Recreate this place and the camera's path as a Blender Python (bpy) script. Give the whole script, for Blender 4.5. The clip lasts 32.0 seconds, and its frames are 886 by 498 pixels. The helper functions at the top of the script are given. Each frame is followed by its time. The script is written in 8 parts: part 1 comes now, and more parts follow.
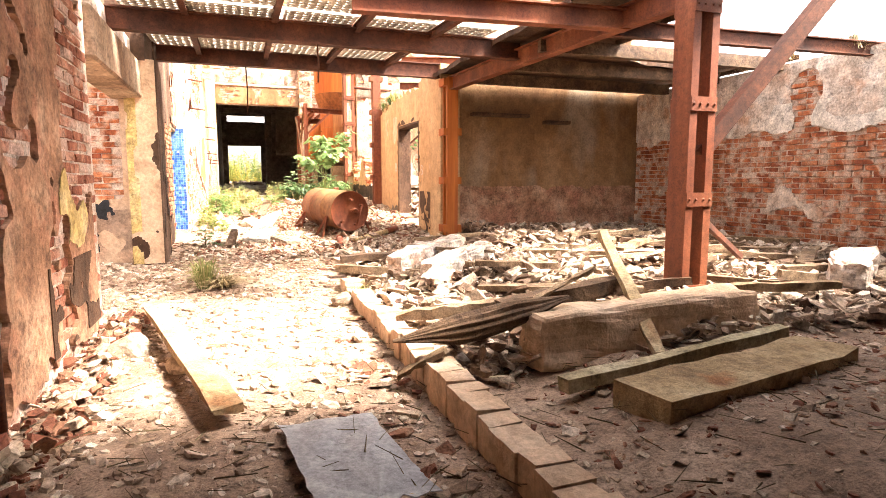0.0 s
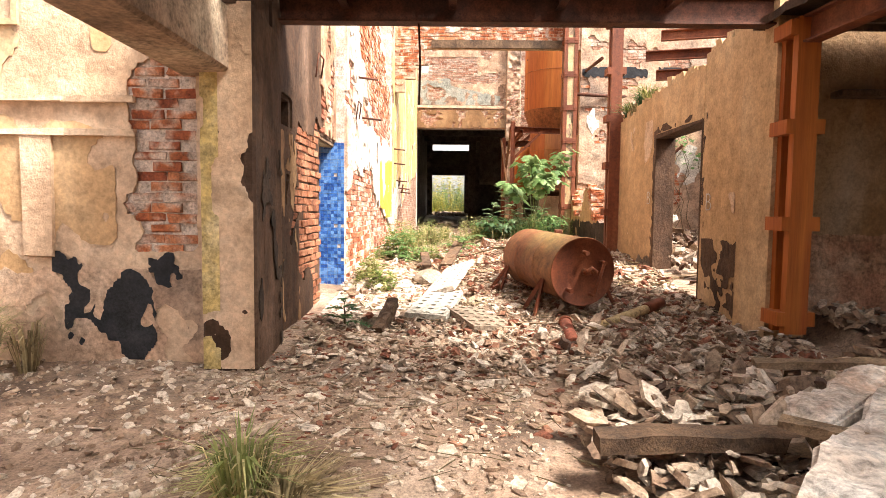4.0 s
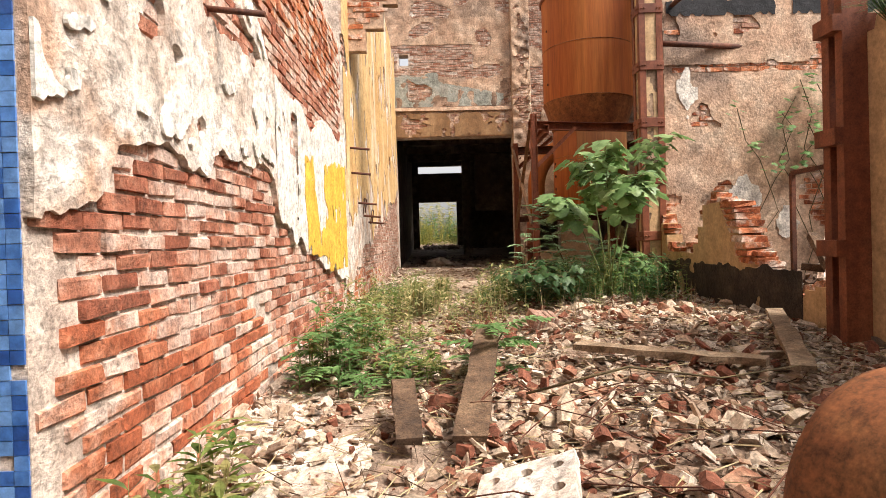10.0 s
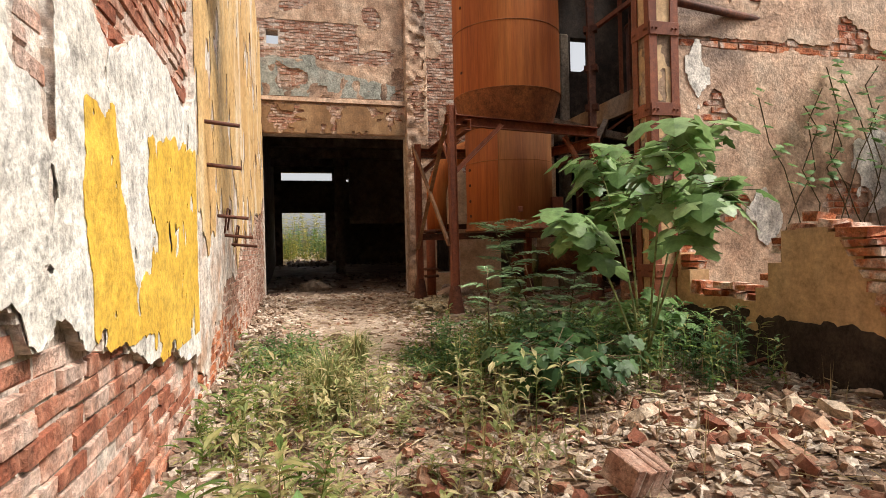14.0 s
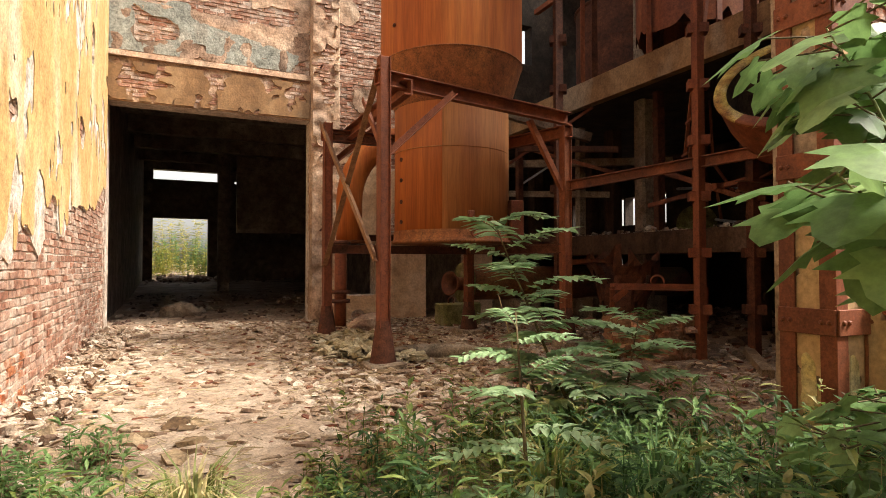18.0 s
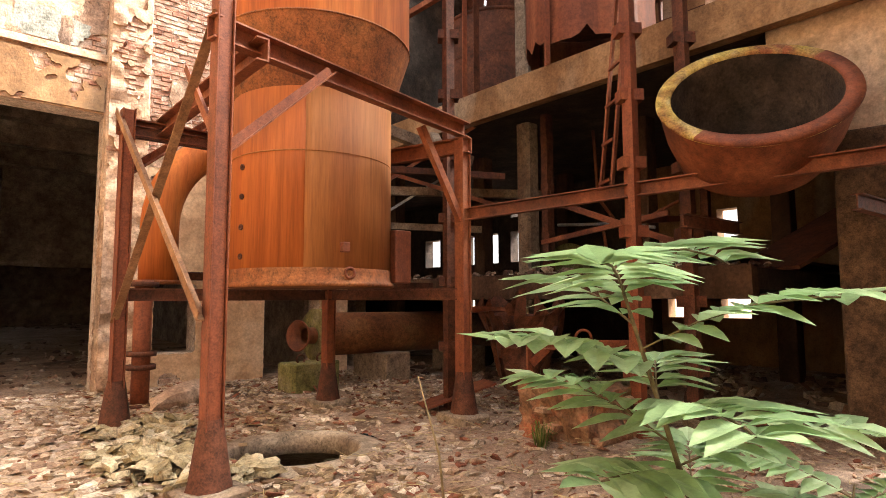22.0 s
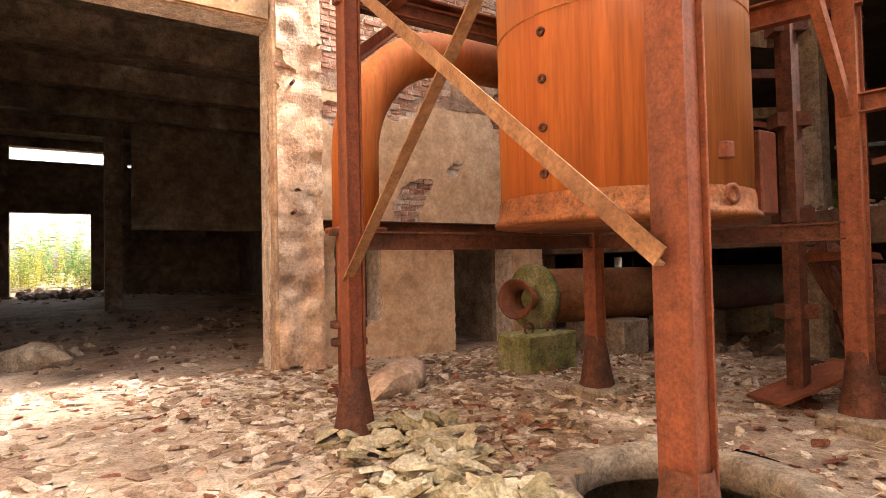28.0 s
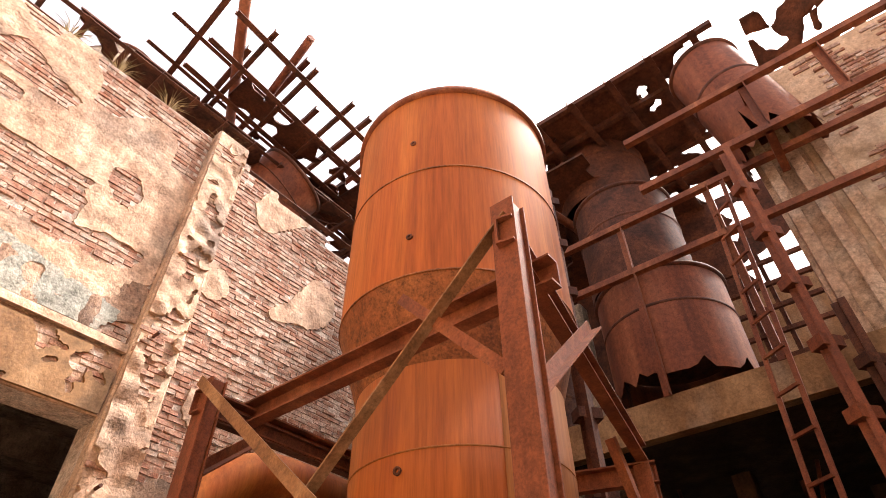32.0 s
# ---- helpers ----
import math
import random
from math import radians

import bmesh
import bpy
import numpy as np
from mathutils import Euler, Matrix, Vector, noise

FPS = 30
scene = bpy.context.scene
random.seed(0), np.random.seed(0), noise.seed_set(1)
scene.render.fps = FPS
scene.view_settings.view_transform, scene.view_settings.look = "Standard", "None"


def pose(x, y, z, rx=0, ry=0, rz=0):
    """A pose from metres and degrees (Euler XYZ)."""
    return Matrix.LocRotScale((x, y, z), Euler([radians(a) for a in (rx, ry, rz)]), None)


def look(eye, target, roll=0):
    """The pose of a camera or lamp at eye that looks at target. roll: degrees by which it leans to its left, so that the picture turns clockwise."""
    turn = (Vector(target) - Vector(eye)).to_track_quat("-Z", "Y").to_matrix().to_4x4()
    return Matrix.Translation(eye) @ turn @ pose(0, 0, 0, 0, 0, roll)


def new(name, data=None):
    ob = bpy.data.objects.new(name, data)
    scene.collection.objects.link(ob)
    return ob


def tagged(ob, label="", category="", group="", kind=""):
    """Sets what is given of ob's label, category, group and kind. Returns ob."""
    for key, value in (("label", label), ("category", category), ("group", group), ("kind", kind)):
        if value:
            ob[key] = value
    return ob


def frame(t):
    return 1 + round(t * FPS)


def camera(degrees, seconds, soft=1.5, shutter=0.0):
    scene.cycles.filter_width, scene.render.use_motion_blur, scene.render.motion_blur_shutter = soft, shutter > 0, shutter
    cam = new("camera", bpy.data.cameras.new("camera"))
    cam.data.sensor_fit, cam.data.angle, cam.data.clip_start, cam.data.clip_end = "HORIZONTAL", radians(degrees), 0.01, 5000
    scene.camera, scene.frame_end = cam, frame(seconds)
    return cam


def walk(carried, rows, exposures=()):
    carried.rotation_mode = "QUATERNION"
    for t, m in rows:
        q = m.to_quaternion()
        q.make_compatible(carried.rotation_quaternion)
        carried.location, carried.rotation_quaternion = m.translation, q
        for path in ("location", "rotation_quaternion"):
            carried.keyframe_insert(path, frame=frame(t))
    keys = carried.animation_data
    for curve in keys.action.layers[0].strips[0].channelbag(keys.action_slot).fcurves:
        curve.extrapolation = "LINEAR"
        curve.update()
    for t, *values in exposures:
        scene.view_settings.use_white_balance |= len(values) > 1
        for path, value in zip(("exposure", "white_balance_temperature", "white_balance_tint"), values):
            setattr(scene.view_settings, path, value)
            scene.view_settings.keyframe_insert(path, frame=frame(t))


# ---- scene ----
cam = camera(75.1, 32.0, soft=0.65)
EXPOSURES = [(0, 3.2, 7200, 18), (1, 2.7, 7200, 17), (2, 2.56, 7100, 16), (3, 2.08, 6900, 14), (4, 1.95, 6800, 13), (6, 1.74, 6500, 12), (7, 1.68, 6550, 12), (9, 1.25, 6700, 13), (13, 0.7, 6500, 11), (17, 1.22, 7000, 10), (18, 1.32, 7000, 10), (19, 1.65, 6900, 10), (20, 2.12, 6900, 10), (23, 2.8, 6700, 12), (26, 3.1, 6400, 11), (29, 2.85, 6700, 13), (30, 2.95, 6700, 14), (31, 2.8, 6700, 15), (32, 2.05, 6900, 19)]
PATH = [
    (0, (0.030, -0.623, 1.483), (0.686, 1.252, 1.250), -0.0),
    (0.5, (-0.051, 0.366, 1.412), (0.444, 2.290, 1.185), -0.7),
    (1, (0.007, 1.075, 1.379), (0.359, 3.032, 1.161), -1.1),
    (1.5, (0.055, 1.728, 1.418), (0.284, 3.703, 1.207), -1.2),
    (2, (0.173, 2.288, 1.477), (0.322, 4.273, 1.280), -0.6),
    (2.5, (0.333, 2.808, 1.524), (0.388, 4.798, 1.333), -0.4),
    (3, (0.420, 3.312, 1.553), (0.442, 5.304, 1.376), -0.1),
    (3.5, (0.473, 3.819, 1.608), (0.471, 5.813, 1.446), 0.2),
    (5.5, (0.646, 6.662, 1.518), (0.613, 8.662, 1.491), 1.3),
    (6, (0.636, 7.315, 1.547), (0.710, 9.313, 1.535), -0.1),
    (6.5, (0.674, 7.898, 1.596), (0.792, 9.894, 1.598), -1.5),
    (7, (0.653, 8.470, 1.625), (0.845, 10.460, 1.600), -0.6),
    (7.5, (0.676, 9.033, 1.613), (0.853, 11.025, 1.580), -0.3),
    (8, (0.625, 9.588, 1.623), (0.795, 11.580, 1.591), -0.3),
    (8.5, (0.592, 10.077, 1.643), (0.734, 12.072, 1.615), -0.8),
    (9, (0.531, 10.626, 1.666), (0.657, 12.622, 1.642), -0.9),
    (9.5, (0.445, 11.129, 1.681), (0.530, 13.128, 1.661), -1.1),
    (10, (0.342, 11.472, 1.757), (0.364, 13.471, 1.729), -1.6),
    (10.5, (0.222, 11.913, 1.746), (0.197, 13.913, 1.725), -2.6),
    (11, (0.070, 12.281, 1.698), (0.074, 14.281, 1.675), -3.1),
    (11.5, (-0.139, 12.727, 1.693), (-0.106, 14.727, 1.667), -3.2),
    (12, (-0.285, 13.294, 1.734), (-0.138, 15.288, 1.716), -2.4),
    (12.5, (-0.375, 13.802, 1.806), (-0.114, 15.785, 1.784), -2.6),
    (13, (-0.346, 14.291, 1.852), (-0.012, 16.263, 1.826), -2.2),
    (13.5, (-0.294, 14.731, 1.941), (0.104, 16.691, 1.925), -2.0),
    (14, (-0.254, 15.094, 2.060), (0.252, 17.029, 2.058), -1.4),
    (14.5, (-0.192, 15.406, 2.087), (0.421, 17.310, 2.108), -0.2),
    (16.5, (0.186, 17.290, 2.038), (0.971, 19.129, 2.082), -0.1),
    (17, (0.259, 17.828, 2.095), (1.041, 19.668, 2.140), -0.1),
    (17.5, (0.352, 18.343, 2.100), (1.145, 20.178, 2.151), 0.0),
    (18, (0.342, 18.782, 2.077), (1.180, 20.597, 2.130), -0.0),
    (18.5, (0.500, 19.300, 2.136), (1.418, 21.076, 2.184), -0.2),
    (19, (0.710, 19.678, 2.165), (1.725, 21.401, 2.223), -0.4),
    (19.5, (0.799, 19.937, 2.156), (1.926, 21.587, 2.236), -0.7),
    (20, (0.875, 20.169, 2.201), (2.060, 21.778, 2.300), -0.9),
    (20.5, (0.995, 20.376, 2.194), (2.226, 21.949, 2.301), -0.6),
    (21, (1.076, 20.619, 2.229), (2.352, 22.153, 2.363), -0.1),
    (21.5, (1.097, 20.949, 2.253), (2.411, 22.448, 2.420), -0.0),
    (22, (1.108, 21.363, 2.284), (2.431, 22.853, 2.459), -0.2),
    (22.5, (1.158, 21.790, 2.203), (2.489, 23.272, 2.384), -0.3),
    (23, (1.121, 22.073, 2.218), (2.471, 23.537, 2.410), -0.7),
    (23.5, (1.051, 22.194, 2.259), (2.427, 23.631, 2.466), -0.9),
    (24, (1.028, 22.210, 2.278), (2.426, 23.624, 2.493), -0.9),
    (24.5, (0.990, 22.269, 2.261), (2.391, 23.680, 2.475), -0.6),
    (25, (1.030, 22.452, 2.212), (2.368, 23.930, 2.373), -0.1),
    (25.5, (1.173, 22.881, 2.162), (2.376, 24.475, 2.264), -1.1),
    (26, (1.164, 23.237, 2.150), (2.195, 24.949, 2.203), -1.8),
    (26.5, (0.841, 23.778, 2.128), (1.806, 25.530, 2.158), -1.6),
    (28.5, (0.788, 25.099, 2.140), (2.068, 26.631, 2.250), -1.1),
    (29, (0.713, 25.212, 2.130), (2.240, 26.466, 2.438), 0.2),
    (29.5, (0.726, 25.215, 2.162), (2.305, 26.291, 2.754), 0.1),
    (30, (0.728, 25.211, 2.166), (2.273, 26.204, 2.958), 1.0),
    (30.5, (0.647, 25.186, 2.171), (2.129, 26.119, 3.136), 1.7),
    (31, (0.567, 25.163, 2.170), (1.979, 26.075, 3.253), 1.4),
    (31.5, (0.560, 25.077, 2.164), (1.884, 25.982, 3.358), 1.2),
    (32, (0.547, 24.998, 2.159), (1.713, 25.916, 3.500), -0.5),
]
walk(cam, [(t, look(eye, target, roll)) for t, eye, target, roll in PATH], EXPOSURES)

# ---- daylight: bright hazy sky with a soft high sun ----
world = bpy.data.worlds.new("sky")
scene.world = world
world.use_nodes = True
wn = world.node_tree
wn.nodes.clear()
sky = wn.nodes.new("ShaderNodeTexSky")
sky.sky_type = "NISHITA"
sky.sun_disc = False
SUN_UP, SUN_TURN = 54.0, 118.0
sky.sun_elevation, sky.sun_rotation = radians(SUN_UP), radians(SUN_TURN)
sky.air_density, sky.dust_density, sky.ozone_density = 1.0, 4.0, 0.6
bg = wn.nodes.new("ShaderNodeBackground")
bg.inputs[1].default_value = 0.122
hue = wn.nodes.new("ShaderNodeHueSaturation")
hue.inputs["Saturation"].default_value = 0.2
wo = wn.nodes.new("ShaderNodeOutputWorld")
wn.links.new(sky.outputs[0], hue.inputs["Color"])
wn.links.new(hue.outputs[0], bg.inputs[0])
wn.links.new(bg.outputs[0], wo.inputs[0])
sun = new("sun", bpy.data.lights.new("sun", "SUN"))
sun.data.energy, sun.data.angle, sun.data.color = 4.0, radians(17), (1.0, 0.95, 0.87)
sun.matrix_world = look((0, 0, 30), (-20 * math.sin(radians(SUN_TURN)), -20 * math.cos(radians(SUN_TURN)), 30 - 20 * math.tan(radians(SUN_UP))))

# ---- materials ----
def mat(name, cols, scale=1.5, fine=30.0, rough=0.85, metal=0.0, bump=0.25, island=0.0, rand=0.0, streak=1.0, stain=None, stain_at=0.55, stain_scale=0.7, dist=0.03, spec=0.3, grain=1.0, glow_through=0.0):
    """Noise-driven surface: large patches of the colours, fine grain, optional stains of one more colour, vertical streaks where streak < 1."""
    m = bpy.data.materials.new(name)
    m.use_nodes = True
    nt = m.node_tree
    n, l = nt.nodes, nt.links
    b = n["Principled BSDF"]
    b.inputs["Roughness"].default_value, b.inputs["Metallic"].default_value = rough, metal
    b.inputs["Specular IOR Level"].default_value = spec
    tc = n.new("ShaderNodeTexCoord")
    mp = n.new("ShaderNodeMapping")
    mp.inputs["Scale"].default_value = (1, 1, streak)
    l.new(tc.outputs["Object"], mp.inputs[0])
    big = n.new("ShaderNodeTexNoise")
    big.inputs["Scale"].default_value, big.inputs["Detail"].default_value, big.inputs["Roughness"].default_value = scale, 6, 0.62
    l.new(mp.outputs[0], big.inputs["Vector"])
    ramp = n.new("ShaderNodeValToRGB")
    el = ramp.color_ramp.elements
    while len(el) < len(cols):
        el.new(0.5)
    for i, c in enumerate(cols):
        el[i].position, el[i].color = 0.3 + 0.4 * i / max(1, len(cols) - 1), (*c, 1)
    fac = big.outputs[0]
    if island or rand:
        src = n.new("ShaderNodeNewGeometry").outputs["Random Per Island"] if island else n.new("ShaderNodeObjectInfo").outputs["Random"]
        k = island or rand
        ma = n.new("ShaderNodeMath")
        ma.operation = "MULTIPLY_ADD"
        l.new(src, ma.inputs[0])
        ma.inputs[1].default_value, ma.inputs[2].default_value = k, -k / 2
        ad = n.new("ShaderNodeMath")
        l.new(fac, ad.inputs[0])
        l.new(ma.outputs[0], ad.inputs[1])
        fac = ad.outputs[0]
    l.new(fac, ramp.inputs[0])
    col = ramp.outputs[0]
    fn = n.new("ShaderNodeTexNoise")
    fn.inputs["Scale"].default_value, fn.inputs["Detail"].default_value, fn.inputs["Roughness"].default_value = fine, 8, 0.68
    l.new(mp.outputs[0] if streak < 0.1 else tc.outputs["Object"], fn.inputs["Vector"])
    if stain:
        sn = n.new("ShaderNodeTexNoise")
        sn.inputs["Scale"].default_value, sn.inputs["Detail"].default_value, sn.inputs["Distortion"].default_value = stain_scale, 7, 0.4
        l.new(mp.outputs[0], sn.inputs["Vector"])
        mr = n.new("ShaderNodeMapRange")
        mr.inputs[1].default_value, mr.inputs[2].default_value = stain_at - 0.05, stain_at + 0.09
        l.new(sn.outputs[0], mr.inputs[0])
        mx = n.new("ShaderNodeMix")
        mx.data_type = "RGBA"
        l.new(mr.outputs[0], mx.inputs["Factor"])
        l.new(col, mx.inputs["A"])
        mx.inputs["B"].default_value = (*stain, 1)
        col = mx.outputs["Result"]
    gr = n.new("ShaderNodeMix")
    gr.data_type, gr.blend_type = "RGBA", "MULTIPLY"
    gr.inputs["Factor"].default_value = 0.85
    gv = n.new("ShaderNodeMapRange")
    gv.inputs[1].default_value, gv.inputs[2].default_value, gv.inputs[3].default_value, gv.inputs[4].default_value = 0.38, 0.62, 0.24 + 0.4 * (1 - grain), 1.4 - 0.3 * (1 - grain)
    md = n.new("ShaderNodeTexNoise")
    md.inputs["Scale"].default_value, md.inputs["Detail"].default_value, md.inputs["Roughness"].default_value = fine * 0.22, 6, 0.7
    l.new(mp.outputs[0] if streak < 0.1 else tc.outputs["Object"], md.inputs["Vector"])
    av = n.new("ShaderNodeMix")
    av.inputs["Factor"].default_value = 0.5
    l.new(fn.outputs[0], av.inputs["A"])
    l.new(md.outputs[0], av.inputs["B"])
    l.new(av.outputs["Result"], gv.inputs[0])
    l.new(col, gr.inputs["A"])
    l.new(gv.outputs[0], gr.inputs["B"])
    l.new(gr.outputs["Result"], b.inputs["Base Color"])
    if bump:
        mu = n.new("ShaderNodeMath")
        mu.operation = "MULTIPLY_ADD"
        l.new(big.outputs[0], mu.inputs[0])
        mu.inputs[1].default_value = 1.5
        l.new(av.outputs["Result"], mu.inputs[2])
        bp = n.new("ShaderNodeBump")
        bp.inputs["Strength"].default_value, bp.inputs["Distance"].default_value = min(1.0, bump * 1.5), dist
        l.new(mu.outputs[0], bp.inputs["Height"])
        l.new(bp.outputs[0], b.inputs["Normal"])
    if glow_through:
        tr, ms = n.new("ShaderNodeBsdfTranslucent"), n.new("ShaderNodeMixShader")
        l.new(gr.outputs["Result"], tr.inputs["Color"])
        ms.inputs[0].default_value = glow_through
        l.new(b.outputs[0], ms.inputs[1])
        l.new(tr.outputs[0], ms.inputs[2])
        l.new(ms.outputs[0], n["Material Output"].inputs["Surface"])
    return m


M = {}
M["ground"] = mat("dusty_ground", [(0.21, 0.13, 0.085), (0.35, 0.24, 0.17), (0.47, 0.36, 0.275)], 1.1, 55, bump=0.6, stain=(0.10, 0.065, 0.045), stain_at=0.58)
M["mortar"] = mat("lime_mortar", [(0.46, 0.34, 0.27), (0.60, 0.49, 0.41), (0.72, 0.63, 0.55)], 3.5, 40, bump=0.8)
M["brick"] = mat("old_red_brick", [(0.25, 0.065, 0.028), (0.40, 0.12, 0.045), (0.50, 0.20, 0.095), (0.55, 0.35, 0.26)], 5, 45, rand=0.30, bump=0.6, stain=(0.58, 0.45, 0.365), stain_at=0.535, stain_scale=5.0)
M["brickfar"] = mat("old_red_brick_wall", [(0.25, 0.065, 0.028), (0.40, 0.12, 0.045), (0.50, 0.20, 0.095), (0.55, 0.35, 0.26)], 5, 45, island=0.30, bump=0.6, stain=(0.58, 0.45, 0.365), stain_at=0.535, stain_scale=5.0)
M["brickdirty"] = mat("limewashed_brick", [(0.30, 0.13, 0.08), (0.42, 0.25, 0.18), (0.55, 0.42, 0.34)], 4, 40, island=0.3, bump=0.6)
M["brickwash"] = mat("limewashed_bricks", [(0.30, 0.13, 0.08), (0.42, 0.25, 0.18), (0.55, 0.42, 0.34)], 4, 40, rand=0.3, bump=0.6)
M["plaster"] = mat("weathered_white_plaster", [(0.42, 0.32, 0.25), (0.64, 0.55, 0.47), (0.80, 0.75, 0.69)], 3.2, 26, bump=0.95, stain=(0.52, 0.34, 0.24), stain_at=0.58, stain_scale=2.4)
M["ochre"] = mat("ochre_painted_plaster", [(0.43, 0.265, 0.13), (0.53, 0.34, 0.18), (0.60, 0.435, 0.265)], 1.0, 26, bump=0.3, grain=0.3, streak=0.3, stain=(0.34, 0.20, 0.095), stain_at=0.62, dist=0.015)
M["tan"] = mat("tan_damp_plaster", [(0.17, 0.11, 0.07), (0.32, 0.215, 0.145), (0.47, 0.35, 0.25)], 0.9, 24, bump=0.4, streak=0.5, stain=(0.50, 0.40, 0.29), stain_at=0.62)
M["pinkplaster"] = mat("pinkish_grey_plaster", [(0.35, 0.205, 0.132), (0.52, 0.35, 0.24), (0.64, 0.485, 0.36)], 1.6, 22, bump=0.8, grain=0.75, stain=(0.24, 0.17, 0.13), stain_at=0.60)
M["darkplaster"] = mat("dark_blotched_plaster", [(0.10, 0.07, 0.05), (0.20, 0.15, 0.115), (0.30, 0.24, 0.19)], 1.8, 26, bump=0.6, stain=(0.40, 0.33, 0.26), stain_at=0.62)
M["concrete"] = mat("stained_concrete", [(0.20, 0.145, 0.10), (0.31, 0.24, 0.175), (0.40, 0.33, 0.25)], 1.3, 35, bump=0.4, streak=0.5, stain=(0.13, 0.075, 0.045), stain_at=0.58)
M["rust"] = mat("rusted_steel", [(0.105, 0.030, 0.015), (0.205, 0.058, 0.025), (0.32, 0.115, 0.052)], 2.2, 60, rough=0.66, bump=0.28, streak=0.12, stain=(0.09, 0.034, 0.022), stain_at=0.6, dist=0.006, grain=0.5)
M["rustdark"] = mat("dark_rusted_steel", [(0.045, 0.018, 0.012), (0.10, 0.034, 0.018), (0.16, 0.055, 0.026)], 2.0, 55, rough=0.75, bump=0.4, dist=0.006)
M["rustbright"] = mat("bright_orange_rust", [(0.31, 0.072, 0.014), (0.41, 0.112, 0.021), (0.48, 0.165, 0.036)], 1.6, 40, rough=0.72, bump=0.1, streak=0.05, stain=(0.27, 0.06, 0.016), stain_at=0.58, stain_scale=2.2, dist=0.003, grain=0.1)
M["rusttank"] = mat("brown_rusted_drum", [(0.13, 0.045, 0.018), (0.20, 0.072, 0.026), (0.26, 0.12, 0.045)], 1.6, 55, rough=0.7, bump=0.3, stain=(0.20, 0.125, 0.045), stain_at=0.58, dist=0.006)
M["wood"] = mat("weathered_grey_wood", [(0.12, 0.075, 0.045), (0.25, 0.17, 0.105), (0.36, 0.27, 0.18)], 3, 70, bump=0.5, rand=0.2)
M["wooddark"] = mat("charred_old_wood", [(0.045, 0.028, 0.018), (0.11, 0.065, 0.038), (0.19, 0.12, 0.07)], 3, 70, bump=0.5)
M["black"] = mat("tar_black_paint", [(0.012, 0.013, 0.016), (0.03, 0.03, 0.034)], 3, 40, bump=0.3)
M["rubble"] = mat("broken_masonry", [(0.20, 0.07, 0.04), (0.31, 0.15, 0.09), (0.40, 0.27, 0.18), (0.52, 0.41, 0.30)], 3, 40, island=0.75, bump=0.5)
M["rubblepale"] = mat("pale_plaster_rubble", [(0.24, 0.155, 0.105), (0.36, 0.255, 0.175), (0.48, 0.37, 0.275), (0.61, 0.51, 0.41)], 3, 40, island=0.6, bump=0.5)
M["rubbledark"] = mat("dark_damp_rubble", [(0.09, 0.05, 0.035), (0.17, 0.105, 0.07), (0.27, 0.19, 0.135), (0.40, 0.33, 0.26)], 3, 40, island=0.7, bump=0.5)
M["yellow"] = mat("yellow_wall_paint", [(0.62, 0.36, 0.045), (0.74, 0.47, 0.075)], 2.5, 30, bump=0.25, rough=0.7, grain=0.5)
M["blue"] = mat("blue_mosaic_tile", [(0.02, 0.07, 0.26), (0.05, 0.15, 0.42), (0.13, 0.27, 0.55)], 3, 30, rough=0.3, rand=0.5, bump=0.08, spec=0.5, grain=0.5)
M["bluefar"] = mat("blue_mosaic", [(0.02, 0.07, 0.26), (0.05, 0.15, 0.42), (0.13, 0.27, 0.55)], 3, 30, rough=0.3, island=0.5, bump=0.08, spec=0.5, grain=0.5)
M["leaf"] = mat("green_leaf", [(0.09, 0.18, 0.055), (0.15, 0.27, 0.085), (0.23, 0.36, 0.14)], 2, 18, rough=0.5, island=0.35, bump=0.1, grain=0.5, glow_through=0.45)
M["leafbush"] = mat("broad_green_leaf", [(0.12, 0.215, 0.07), (0.19, 0.31, 0.11), (0.29, 0.40, 0.17)], 2, 18, rough=0.42, island=0.5, bump=0.1, grain=0.3, glow_through=0.4)
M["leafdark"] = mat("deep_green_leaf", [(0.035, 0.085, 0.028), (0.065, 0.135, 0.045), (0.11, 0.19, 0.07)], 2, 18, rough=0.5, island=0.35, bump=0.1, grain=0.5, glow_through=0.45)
M["leafpale"] = mat("pale_green_leaf", [(0.19, 0.30, 0.14), (0.29, 0.43, 0.22), (0.42, 0.55, 0.33)], 2, 18, rough=0.33, island=0.35, bump=0.1, grain=0.4, glow_through=0.4)
M["grass"] = mat("dry_green_grass", [(0.09, 0.15, 0.03), (0.19, 0.24, 0.06), (0.36, 0.32, 0.13)], 2, 20, rough=0.6, island=0.55, bump=0.0, grain=0.5, glow_through=0.45)
M["palegrass"] = mat("pale_dry_grass", [(0.20, 0.24, 0.08), (0.36, 0.36, 0.15), (0.55, 0.47, 0.25)], 2, 20, rough=0.6, island=0.7, bump=0.0, grain=0.5, glow_through=0.45)
M["yellowleaf"] = mat("yellow_green_scrub", [(0.20, 0.23, 0.04), (0.42, 0.38, 0.07), (0.60, 0.50, 0.14)], 2, 18, rough=0.6, island=0.6, bump=0.0, grain=0.5, glow_through=0.45)
M["straw"] = mat("dry_straw", [(0.22, 0.16, 0.08), (0.38, 0.29, 0.15), (0.48, 0.39, 0.22)], 2, 20, rough=0.7, island=0.5, bump=0.0, grain=0.5)
M["stem"] = mat("plant_stem", [(0.08, 0.06, 0.03), (0.16, 0.12, 0.06)], 4, 40, bump=0.2)
